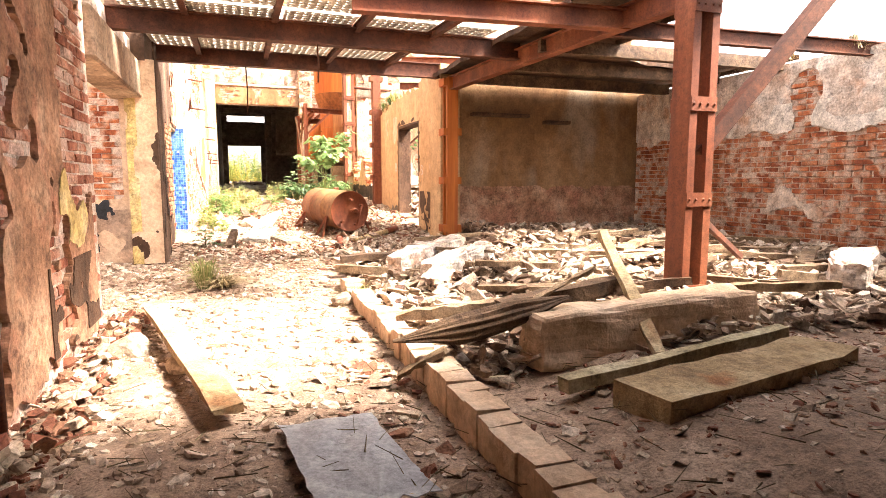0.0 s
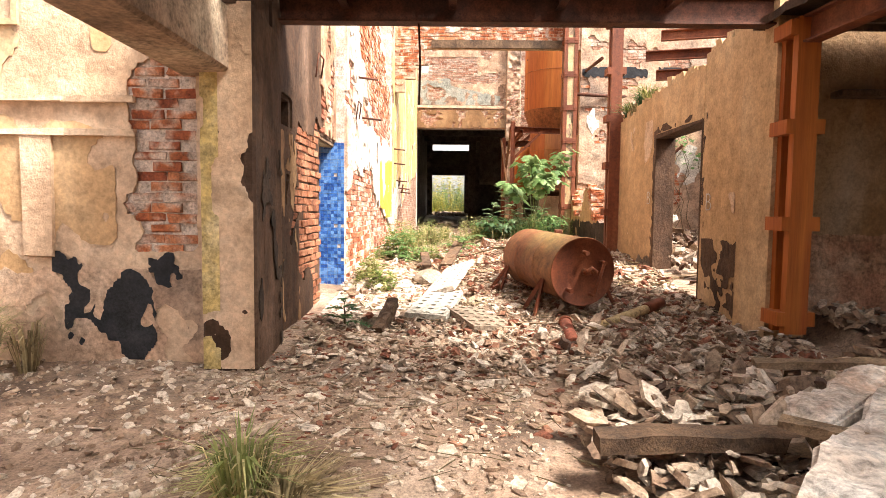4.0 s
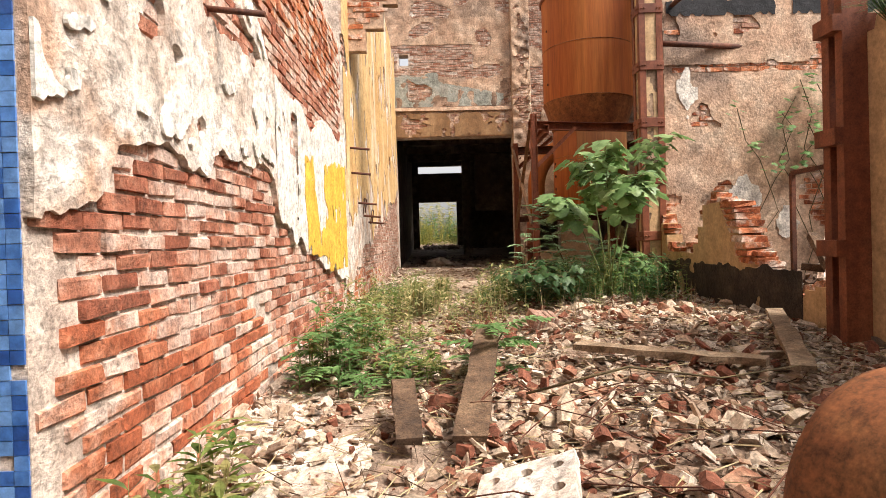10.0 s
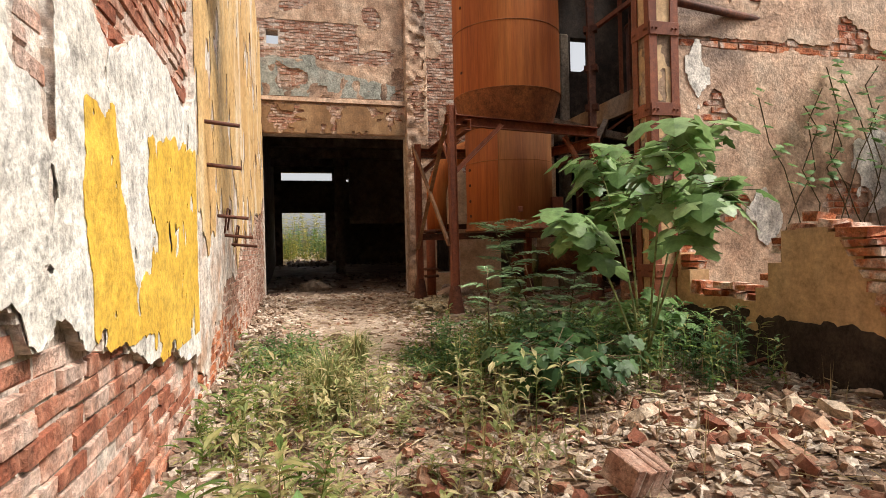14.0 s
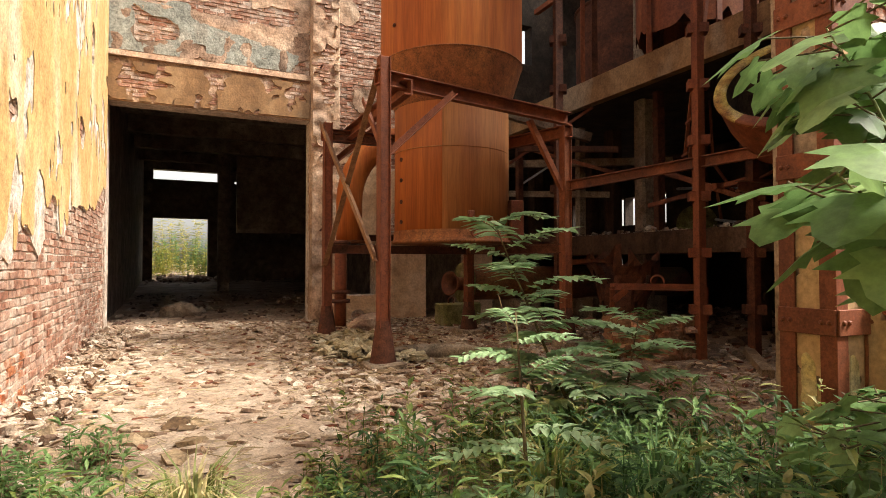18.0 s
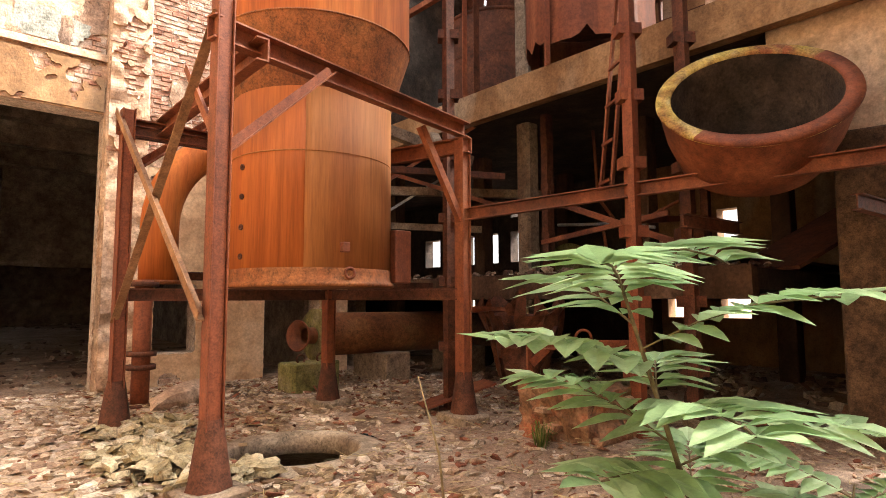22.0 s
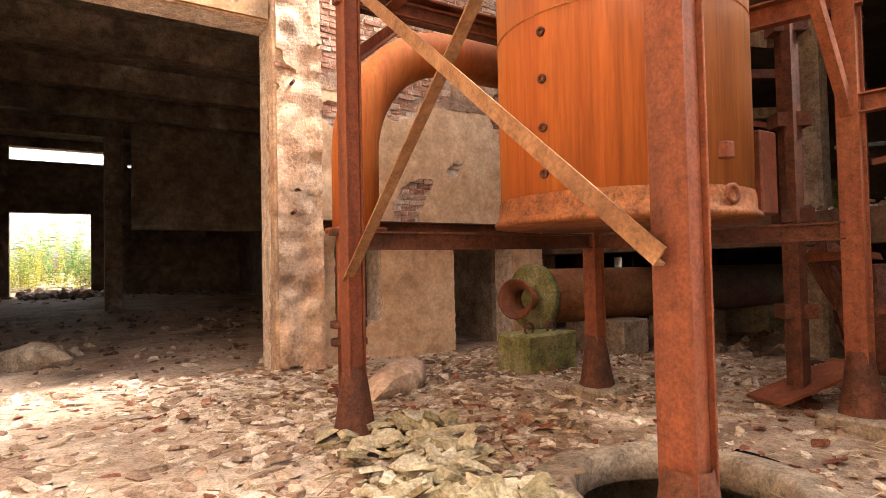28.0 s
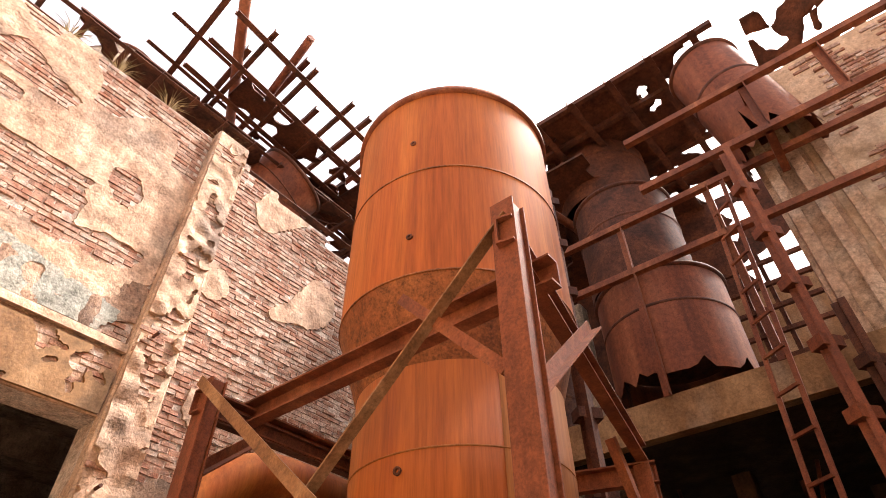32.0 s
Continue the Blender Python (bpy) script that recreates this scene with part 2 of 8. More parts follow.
M["greenstem"] = mat("green_stem", [(0.13, 0.17, 0.06), (0.25, 0.27, 0.11)], 4, 40, bump=0.1)
M["moss"] = mat("mossy_concrete", [(0.10, 0.10, 0.035), (0.20, 0.19, 0.07), (0.32, 0.29, 0.17)], 2.5, 35, bump=0.5)
M["mosspale"] = mat("pale_mossy_sheet", [(0.24, 0.19, 0.10), (0.42, 0.35, 0.22), (0.56, 0.50, 0.37)], 2.5, 35, island=0.3, bump=0.6)
M["yellowrust"] = mat("yellow_flaked_paint", [(0.42, 0.30, 0.05), (0.55, 0.42, 0.12), (0.45, 0.36, 0.2)], 4, 40, bump=0.3, stain=(0.22, 0.07, 0.03), stain_at=0.49, stain_scale=1.4)
M["zinc"] = mat("grey_sheet_metal", [(0.22, 0.23, 0.25), (0.34, 0.35, 0.37), (0.42, 0.42, 0.42)], 1.5, 40, rough=0.55, metal=0.2, bump=0.2, stain=(0.33, 0.2, 0.1), stain_at=0.6, grain=0.5)
M["panel"] = mat("pale_perforated_panel", [(0.42, 0.38, 0.31), (0.56, 0.52, 0.45)], 2, 30, bump=0.3)
M["bluegreen"] = mat("blue_green_limewash", [(0.22, 0.22, 0.19), (0.30, 0.31, 0.27), (0.40, 0.36, 0.30)], 2, 26, bump=0.5)
M["white"] = mat("flaking_whitewash", [(0.60, 0.55, 0.48), (0.76, 0.72, 0.66)], 2.5, 30, bump=0.4)

M["rusttan"] = mat("tan_orange_rust", [(0.27, 0.088, 0.026), (0.335, 0.125, 0.037), (0.39, 0.165, 0.057)], 1.0, 36, rough=0.72, bump=0.1, streak=0.06, stain=(0.30, 0.10, 0.03), stain_at=0.58, stain_scale=1.5, dist=0.003, grain=0.1)
M["rustcone"] = mat("brown_scaly_rust", [(0.15, 0.042, 0.013), (0.23, 0.075, 0.023), (0.31, 0.12, 0.040)], 1.6, 40, rough=0.72, bump=0.5, streak=0.3, dist=0.008)
M["rustbeige"] = mat("tan_weathered_steel", [(0.14, 0.062, 0.028), (0.25, 0.125, 0.06), (0.37, 0.22, 0.12)], 2.0, 50, rough=0.7, bump=0.25, dist=0.005, grain=0.5)
# Brown plaster, darkened to hold the shade on pier and roof slab.
M["brownshade"] = mat("brown_plaster_and_shade", [(0.036, 0.018, 0.010), (0.07, 0.036, 0.020), (0.13, 0.072, 0.043)], 2.2, 20, bump=0.8, grain=0.6, streak=0.3, stain=(0.17, 0.105, 0.07), stain_at=0.63, stain_scale=1.4)
M["yellowpale"] = mat("faded_yellow_paint", [(0.42, 0.30, 0.10), (0.55, 0.42, 0.18), (0.60, 0.50, 0.30)], 3, 30, bump=0.3)
M["brickplain"] = mat("brown_orange_brick", [(0.20, 0.07, 0.035), (0.31, 0.12, 0.06), (0.40, 0.19, 0.11)], 5, 45, rand=0.4, bump=0.6)
M["brickplainfar"] = mat("brown_orange_brickwork", [(0.20, 0.07, 0.035), (0.31, 0.12, 0.06), (0.40, 0.19, 0.11)], 5, 45, island=0.4, bump=0.6)
M["damp"] = mat("damp_brown_plaster", [(0.16, 0.080, 0.034), (0.27, 0.152, 0.072), (0.39, 0.245, 0.13)], 0.9, 24, bump=0.35, grain=0.4, streak=0.35, stain=(0.36, 0.28, 0.20), stain_at=0.62)
M["tanlight"] = mat("tan_smooth_plaster", [(0.46, 0.30, 0.19), (0.62, 0.44, 0.30), (0.70, 0.55, 0.41)], 1.6, 24, bump=0.5, grain=0.25, stain=(0.36, 0.24, 0.15), stain_at=0.62, stain_scale=1.6)
M["tanwall"] = mat("pinkish_tan_plaster", [(0.46, 0.29, 0.17), (0.62, 0.42, 0.265), (0.70, 0.52, 0.36)], 1.2, 20, bump=0.2, grain=0.2, dist=0.012, stain=(0.44, 0.26, 0.15), stain_at=0.62, stain_scale=1.6)
M["dryboard"] = mat("dry_board", [(0.14, 0.085, 0.045), (0.26, 0.175, 0.10), (0.40, 0.30, 0.19)], 3, 40, island=0.5, bump=0.4)
M["brickpink"] = mat("dusty_pink_brick", [(0.28, 0.09, 0.05), (0.43, 0.18, 0.11), (0.54, 0.31, 0.225), (0.60, 0.43, 0.35)], 4, 45, rand=0.45, bump=0.7)
M["brickpale"] = mat("whitened_red_brick", [(0.34, 0.095, 0.042), (0.49, 0.175, 0.09), (0.60, 0.31, 0.21), (0.70, 0.53, 0.44)], 4, 40, rand=0.5, bump=0.7)
M["brickpinkfar"] = mat("dusty_pink_brickwork", [(0.28, 0.09, 0.05), (0.43, 0.18, 0.11), (0.54, 0.31, 0.225), (0.60, 0.43, 0.35)], 4, 45, island=0.45, bump=0.7)
M["crumble"] = mat("crumbling_brown_plaster", [(0.23, 0.105, 0.058), (0.40, 0.225, 0.138), (0.54, 0.37, 0.255)], 2.2, 24, bump=0.8, stain=(0.42, 0.19, 0.12), stain_at=0.57, stain_scale=1.8)
M["limedust"] = mat("pale_lime_dust", [(0.42, 0.31, 0.235), (0.60, 0.49, 0.40), (0.74, 0.66, 0.57)], 1.8, 45, bump=0.6, grain=0.8)
M["ochrewash"] = mat("orange_ochre_wash", [(0.50, 0.29, 0.11), (0.60, 0.385, 0.165), (0.66, 0.51, 0.31)], 1.4, 26, bump=0.4, grain=0.55, streak=0.3, stain=(0.70, 0.60, 0.46), stain_at=0.6)
M["pfplaster"] = mat("crumbling_pinkish_brown_plaster", [(0.22, 0.125, 0.08), (0.38, 0.25, 0.175), (0.52, 0.385, 0.285)], 1.8, 24, bump=1.0, grain=1.0, stain=(0.16, 0.105, 0.075), stain_at=0.58, stain_scale=1.1)
# Dust colour lightened to hold the sunlight on the ground before the passage.
M["sundust"] = mat("pale_dust_with_sunlight", [(0.29, 0.205, 0.145), (0.43, 0.325, 0.24), (0.57, 0.46, 0.36)], 1.3, 50, bump=0.6, grain=0.85)
M["palewood"] = mat("pale_weathered_timber", [(0.22, 0.14, 0.07), (0.40, 0.29, 0.16), (0.54, 0.43, 0.27)], 2.5, 60, bump=0.5, grain=0.7, stain=(0.30, 0.14, 0.06), stain_at=0.6, stain_scale=2.2)
M["blockstone"] = mat("rough_brown_masonry", [(0.12, 0.055, 0.03), (0.25, 0.135, 0.075), (0.42, 0.28, 0.175)], 3.0, 22, bump=1.0, stain=(0.34, 0.12, 0.06), stain_at=0.56, stain_scale=3.0)
# Near-black; puts hall and kettle shade into colour, also used for scabs and dado.
M["sootshade"] = mat("black_soot_and_shade", [(0.018, 0.012, 0.009), (0.042, 0.027, 0.019), (0.085, 0.057, 0.04)], 1.8, 26, bump=0.6)
# ---- building tools ----
rng = random.Random(7)
R = rng.uniform


def N(x, y=0.0, z=0.0):
    return noise.noise(Vector((x, y, z)))


def link_mesh(name, me, material, parent=None, label=""):
    for m in material if isinstance(material, (list, tuple)) else [material]:
        me.materials.append(m)
    ob = new(name, me)
    if parent:
        ob.parent = parent
    return tagged(ob, label)


def part(name, bm, material, parent=None, label=""):
    """Links a bmesh as one mesh object under a thing or a part."""
    me = bpy.data.meshes.new(name)
    bmesh.ops.recalc_face_normals(bm, faces=bm.faces)
    bm.to_mesh(me)
    bm.free()
    return link_mesh(name, me, material, parent, label)


def raw(name, verts, faces, material, parent=None, label="", smooth=False):
    me = bpy.data.meshes.new(name)
    me.from_pydata([tuple(v) for v in verts], [], faces)
    me.validate()
    if smooth:
        me.polygons.foreach_set("use_smooth", [True] * len(me.polygons))
    return link_mesh(name, me, material, parent, label)


def thing(name, label, category, group="", at=(0, 0, 0)):
    ob = new(name)
    ob.location = at
    return tagged(ob, label, category, group)


def box(bm, x0, x1, y0, y1, z0, z1, bevel=0.0, wob=0.0):
    vs = [bm.verts.new((x + R(-wob, wob), y + R(-wob, wob), z + R(-wob, wob))) for x in (x0, x1) for y in (y0, y1) for z in (z0, z1)]
    fs = [bm.faces.new([vs[i] for i in f]) for f in ((0, 1, 3, 2), (4, 6, 7, 5), (0, 4, 5, 1), (2, 3, 7, 6), (0, 2, 6, 4), (1, 5, 7, 3))]
    if bevel:
        bmesh.ops.bevel(bm, geom=list({e for f in fs for e in f.edges}), offset=bevel, segments=1, affect="EDGES")
    return bm


def boxes(*dims, bevel=0.0, wob=0.0):
    bm = bmesh.new()
    for d in dims:
        box(bm, *d, bevel=bevel, wob=wob)
    return bm


def bar(bm, a, b, w, h, up=(0, 0, 1), shape="box", bevel=0.0):
    """A straight bar from a to b: box, I, L or C section of width w (sideways) and height h."""
    a, b = Vector(a), Vector(b)
    d = (b - a).normalized()
    u = Vector(up)
    if abs(d.dot(u)) > 0.98:
        u = Vector((0, 1, 0))
    s = d.cross(u).normalized()
    u = s.cross(d)
    t = min(w, h) * 0.14

    x, z, m = w / 2, h / 2, t / 2
    outline = {
        "I": ((-x, -z), (x, -z), (x, t - z), (m, t - z), (m, z - t), (x, z - t), (x, z), (-x, z), (-x, z - t), (-m, z - t), (-m, t - z), (-x, t - z)),
        "L": ((-x, -z), (x, -z), (x, t - z), (t - x, t - z), (t - x, z), (-x, z)),
        "C": ((-x, -z), (x, -z), (x, t - z), (t - x, t - z), (t - x, z - t), (x, z - t), (x, z), (-x, z)),
    }.get(shape, ((-x, -z), (x, -z), (x, z), (-x, z)))
    r0, r1 = ([bm.verts.new(p + s * i + u * j) for i, j in outline] for p in (a, b))
    n = len(outline)
    for k in range(n):
        bm.faces.new((r0[k], r0[(k + 1) % n], r1[(k + 1) % n], r1[k]))
    bm.faces.new(r0[::-1])
    bm.faces.new(r1)
    return bm


def bars(items, shape="box"):
    bm = bmesh.new()
    for it in items:
        bar(bm, *it[:4], shape=it[4] if len(it) > 4 else shape)
    return bm


def tube(bm, pts, rad, n=10, cap=True):
    """A round tube through the points; rad is one radius or one for each point."""
    pts = [Vector(p) for p in pts]
    rads = rad if isinstance(rad, (list, tuple)) else [rad] * len(pts)
    rings = []
    side = None
    for i, p in enumerate(pts):
        d = (pts[min(i + 1, len(pts) - 1)] - pts[max(i - 1, 0)]).normalized()
        if side is None:
            side = d.orthogonal().normalized()
        side = (side - d * side.dot(d)).normalized()
        up = d.cross(side)
        rings.append([bm.verts.new(p + (side * math.cos(k * 2 * math.pi / n) + up * math.sin(k * 2 * math.pi / n)) * rads[i]) for k in range(n)])
    for r0, r1 in zip(rings, rings[1:]):
        for k in range(n):
            bm.faces.new((r0[k], r0[(k + 1) % n], r1[(k + 1) % n], r1[k])).smooth = True
    if cap:
        bm.faces.new(rings[0][::-1])
        bm.faces.new(rings[-1])
    return bm


def lathe(profile, n=48, axis=None, at=(0, 0, 0)):
    """Turns (radius, height) points round the z axis, or round axis from at."""
    bm = bmesh.new()
    rot = Vector((0, 0, 1)).rotation_difference(Vector(axis).normalized()).to_matrix() if axis else Matrix.Identity(3)
    rings = [[bm.verts.new(Vector(at) + rot @ Vector((r * math.cos(2 * math.pi * k / n), r * math.sin(2 * math.pi * k / n), h))) for k in range(n)] for r, h in profile]
    for r0, r1 in zip(rings, rings[1:]):
        for k in range(n):
            bm.faces.new((r0[k], r0[(k + 1) % n], r1[(k + 1) % n], r1[k])).smooth = True
    return bm


def sheet(name, at, u, v, su, sv, step, keep, thick, material, parent=None, label="", rough=0.006):
    """A coat (plaster, paint) on a wall: cells of the plane at + a*u + b*v where keep(a, b) holds, proud by thick, with broken edges."""
    at, u, v = Vector(at), Vector(u), Vector(v)
    nrm = u.cross(v).normalized()
    nu, nv = max(1, round(su / step)), max(1, round(sv / step))
    on = [[keep((i + 0.5) * step, (j + 0.5) * step) for j in range(nv)] for i in range(nu)]
    ids, verts, faces = {}, [], []

    def vert(i, j, top):
        key = (i, j, top)
        if key not in ids:
            edge = 0 < i < nu and 0 < j < nv and not (on[i - 1][j - 1] and on[i][j - 1] and on[i - 1][j] and on[i][j])
            k = step * (0.42 if edge else 0.2)
            a, b = i * step, j * step
            da, db = k * N(a * 31, b * 31, 3), k * N(a * 31, b * 31, 9)
            near = [(p, q) for p in (0, 1) for q in (0, 1) if 0 <= i - 1 + p < nu and 0 <= j - 1 + q < nv and on[i - 1 + p][j - 1 + q]]
            if edge and len(near) in (1, 3):
                p, q = near[0] if len(near) == 1 else next(c for c in ((0, 0), (0, 1), (1, 0), (1, 1)) if c not in near)
                da += step * 0.38 * (2 * p - 1)
                db += step * 0.38 * (2 * q - 1)
            if i in (0, nu):
                da = 0
            if j in (0, nv):
                db = 0
            h = thick + rough * N(a * 4, b * 4, 5) if top else 0.0
            ids[key] = len(verts)
            verts.append(at + u * (a + da) + v * (b + db) + nrm * h)
        return ids[key]

    for i in range(nu):
        for j in range(nv):
            if not on[i][j]:
                continue
            q = ((i, j), (i + 1, j), (i + 1, j + 1), (i, j + 1))
            faces.append([vert(*c, 1) for c in q])
            for (a, b), near in (((0, 1), (i, j - 1)), ((1, 2), (i + 1, j)), ((2, 3), (i, j + 1)), ((3, 0), (i - 1, j))):
                if not (0 <= near[0] < nu and 0 <= near[1] < nv and on[near[0]][near[1]]):
                    faces.append([vert(*q[b], 1), vert(*q[a], 1), vert(*q[a], 0), vert(*q[b], 0)])
    if not faces:
        return None
    return raw(name, verts, faces, material, parent, label)


BRICK_L, BRICK_H, JOINT = 0.275, 0.073, 0.018


def brick_verts(c, u, v, n, l, h, d):
    """Eight corners of a worn brick, its face turned along n."""
    j = lambda k: R(-k, k)
    out = []
    for e in (0, 1):
        k = 0.012 if e else 0.004
        for a, b in ((-1, -1), (1, -1), (1, 1), (-1, 1)):
            out.append(c + u * (a * (l / 2 - 0.004 * e) + j(k)) + v * (b * (h / 2 - 0.004 * e) + j(k)) + n * ((d + j(0.004)) * e))
    return out


BRICK_FACES = ((4, 5, 6, 7), (0, 4, 7, 3), (1, 2, 6, 5), (0, 1, 5, 4), (3, 7, 6, 2))


def bricks(at, u, v, su, sv, keep, parent, near=None, limit=300, material=None, far_material=None, deep=0.03, bl=BRICK_L, bh=BRICK_H):
    """Courses of bricks standing proud of a wall where keep(a, b) holds. Those where near(a, b) holds are objects of their own, up to limit; the rest is one mesh."""
    at, u, v = Vector(at), Vector(u), Vector(v)
    nrm = u.cross(v).normalized()
    verts, faces, made = [], [], 0
    for j in range(int(sv / (bh + JOINT))):
        b = (j + 0.5) * (bh + JOINT)
        shift = (j % 2) * (bl + JOINT) / 2 + R(-0.02, 0.02)
        for i in range(-1, int(su / (bl + JOINT)) + 1):
            a = (i + 0.5) * (bl + JOINT) + shift
            l = bl + R(-0.02, 0.012)
            if a - l / 2 < 0 or a + l / 2 > su or not keep(a, b) or R(0, 1) < 0.02:
                continue
            d = deep * R(0.35, 1.5)
            vs = brick_verts(at + u * a + v * (b + R(-0.004, 0.004)), u, v, nrm, l, bh + R(-0.006, 0.006), d)
            if near and made < limit and near(a, b):
                raw("brick", vs, BRICK_FACES, material or M["brick"], parent)
                made += 1
            else:
                k = len(verts)
                verts += vs
                faces += [[k + q for q in f] for f in BRICK_FACES]
    if verts:
        ob = raw("brickwork", verts, faces, far_material or M["brickfar"], parent)
        tagged(ob, kind="stuff")


def lerp_table(t, *pts):
    if t <= pts[0][0]:
        return pts[0][1]
    for (a, va), (b, vb) in zip(pts, pts[1:]):
        if t <= b:
            k = (t - a) / (b - a)
            return va + (vb - va) * k * k * (3 - 2 * k)
    return pts[-1][1]


PIT = (4.15, 27.2, 0.64)


def ground_z(x, y):
    z = lerp_table(y, (-6, 0.0), (3, 0.04), (7, 0.13), (9, 0.19), (11, 0.27), (12.5, 0.34), (14, 0.44), (16, 0.53), (18, 0.6), (22, 0.66), (36, 0.68), (46, 0.85), (52, 1.3))
    if 11.5 < y < 22 and x > 0.4:
        z += 0.22 * min(1, (x - 0.4) / 1.5) * min(1, (y - 11.5) / 3) * min(1, (22 - y) / 2)
    if y < 11 and x > 1.4:
        z += 0.22 * min(1, (x - 1.4) / 1.2) * (1 if x > 4.4 else max(0.15, min(1, (9.4 - y) / 1.4))) * (0.7 + 0.6 * N(x * 0.6, y * 0.6, 2))
    near = -12 < x < 25 and -12 < y < 60
    if near:
        z += 0.035 * N(x * 0.9, y * 0.9, 1) + 0.02 * N(x * 3, y * 3, 4) + 0.008 * N(x * 9, y * 9, 7)
    r = math.hypot(x - PIT[0], y - PIT[1])
    if r < PIT[2] + 0.05:
        z -= 6.0
    if -0.56 < x < -0.1 and 10.85 < y < 11.32:
        z -= 0.6
    return z


# irregular stone shapes for rubble
def chunk_shape(k, flat):
    q = random.Random(k)
    turn = [i * 1.2566 + q.uniform(-0.42, 0.42) for i in range(5)]
    reach = [q.uniform(0.62, 1.05) for _ in turn]
    sx, sy, k = q.uniform(-0.18, 0.18), q.uniform(-0.18, 0.18), q.uniform(0.72, 0.98)
    low = [(r * math.cos(a), r * math.sin(a), -flat * q.uniform(0.8, 1)) for a, r in zip(turn, reach)]
    top = [(k * q.uniform(0.85, 1.05) * r * math.cos(a) + sx, k * q.uniform(0.85, 1.05) * r * math.sin(a) + sy, flat * q.uniform(0.55, 1.1)) for a, r in zip(turn, reach)]
    return np.array(low + top)


SHAPES = [chunk_shape(k, f) for k, f in ((1, 0.6), (2, 0.45), (3, 0.2), (4, 0.3), (5, 0.14), (6, 0.5), (8, 0.10), (9, 0.35), (10, 0.16), (12, 0.26), (13, 0.4), (14, 0.3), (15, 0.13), (16, 0.18))]
PRISM = np.array((4, 3, 2, 1, 0, 5, 6, 7, 8, 9, 0, 1, 6, 5, 1, 2, 7, 6, 2, 3, 8, 7, 3, 4, 9, 8, 4, 0, 5, 9))
PRISM_START = np.array((0, 5, 10, 14, 18, 22, 26))


def rubble(name, label, n, x0, x1, y0, y1, smin, smax, material, seed, where=None, lift=0.0, zfun=ground_z, tilt=0.35, power=2.5, flatter=False):
    """Loose broken pieces strewn over the ground as one object."""
    q = random.Random(seed)
    vs, fs = [], []
    k = 0
    for _ in range(n):
        x, y = q.uniform(x0, x1), q.uniform(y0, y1)
        if where and not where(x, y, q):
            continue
        s = smin + (smax - smin) * q.random() ** power
        e = Euler((q.gauss(0, tilt), q.gauss(0, tilt), q.uniform(0, 6.3))).to_matrix()
        sh = SHAPES[q.choice((2, 4, 6, 8, 12, 13)) if flatter else q.randrange(len(SHAPES))]
        p = (sh * (s * q.uniform(0.7, 1.6), s * q.uniform(0.5, 1.0), s)) @ np.array(e).T
        z = zfun(x, y) + lift * q.random() + s * 0.12
        vs.append(p + (x, y, z))
        fs.append(PRISM + k)
        k += 10
    v = np.concatenate(vs)
    f = np.concatenate(fs)
    me = bpy.data.meshes.new(name)
    me.vertices.add(len(v))
    me.vertices.foreach_set("co", v.ravel())
    me.loops.add(f.size)
    me.loops.foreach_set("vertex_index", f.ravel())
    starts = (np.arange(len(fs))[:, None] * 30 + PRISM_START[None, :]).ravel()
    me.polygons.add(len(starts))
    me.polygons.foreach_set("loop_start", starts)
    me.update(calc_edges=True)
    me.shade_flat()
    return tagged(link_mesh(name, me, material), label, "rubble", kind="stuff")


def structure(ob, label=""):
    return tagged(ob, label, kind="structure")


def walls(name, label, material, *dims):
    """Straight stretches of one wall, butted end to end; returns the first."""
    made = [structure(part(name, boxes(d), material), label) for d in dims]
    return made[0]

# ---- ground: one sheet to the horizon, fine where one walks ----
def axis_steps(lo, hi, step, far):
    xs = [lo + i * step for i in range(int((hi - lo) / step) + 1)]
    d, a, b = step, [], []
    x0, x1 = xs[0], xs[-1]
    while d < far:
        d *= 1.8
        x0 -= d
        x1 += d
        a.append(x0)
        b.append(x1)
    return a[::-1] + xs + b


gx, gy = axis_steps(-3.0, 12.0, 0.16, 900), axis_steps(-3.0, 38.0, 0.16, 900)
gv = [(x, y, ground_z(x, y)) for x in gx for y in gy]
gf = [(i * len(gy) + j, (i + 1) * len(gy) + j, (i + 1) * len(gy) + j + 1, i * len(gy) + j + 1) for i in range(len(gx) - 1) for j in range(len(gy) - 1) if math.hypot((gx[i] + gx[i + 1]) / 2 - PIT[0], (gy[j] + gy[j + 1]) / 2 - PIT[1]) > 0.95]
structure(raw("ground", gv, gf, M["ground"], smooth=True), "dusty trodden earth floor of a ruined factory")

XV, YV, ZV = (1, 0, 0), (0, 1, 0), (0, 0, 1)


def dust(label, x0, x1, y0, y1, keep, step=0.07, material="limedust"):
    """A thin uneven spread of pale dust that follows the ground."""
    ids, vs, fs = {}, [], []

    def vert(i, j):
        if (i, j) not in ids:
            x, y = x0 + i * step + 0.03 * N(i * 0.7, j * 0.7, 1), y0 + j * step + 0.03 * N(i * 0.7, j * 0.7, 5)
            ids[i, j] = len(vs)
            vs.append((x, y, ground_z(x, y) + 0.014 + 0.016 * N(x * 5, y * 5, 3)))
        return ids[i, j]

    for i in range(int((x1 - x0) / step)):
        for j in range(int((y1 - y0) / step)):
            x, y = x0 + (i + 0.5) * step, y0 + (j + 0.5) * step
            if keep(x, y):
                fs.append([vert(i, j), vert(i + 1, j), vert(i + 1, j + 1), vert(i, j + 1)])
    return tagged(raw("dust_sheet", vs, fs, M[material], smooth=True), label, "dust", kind="stuff")


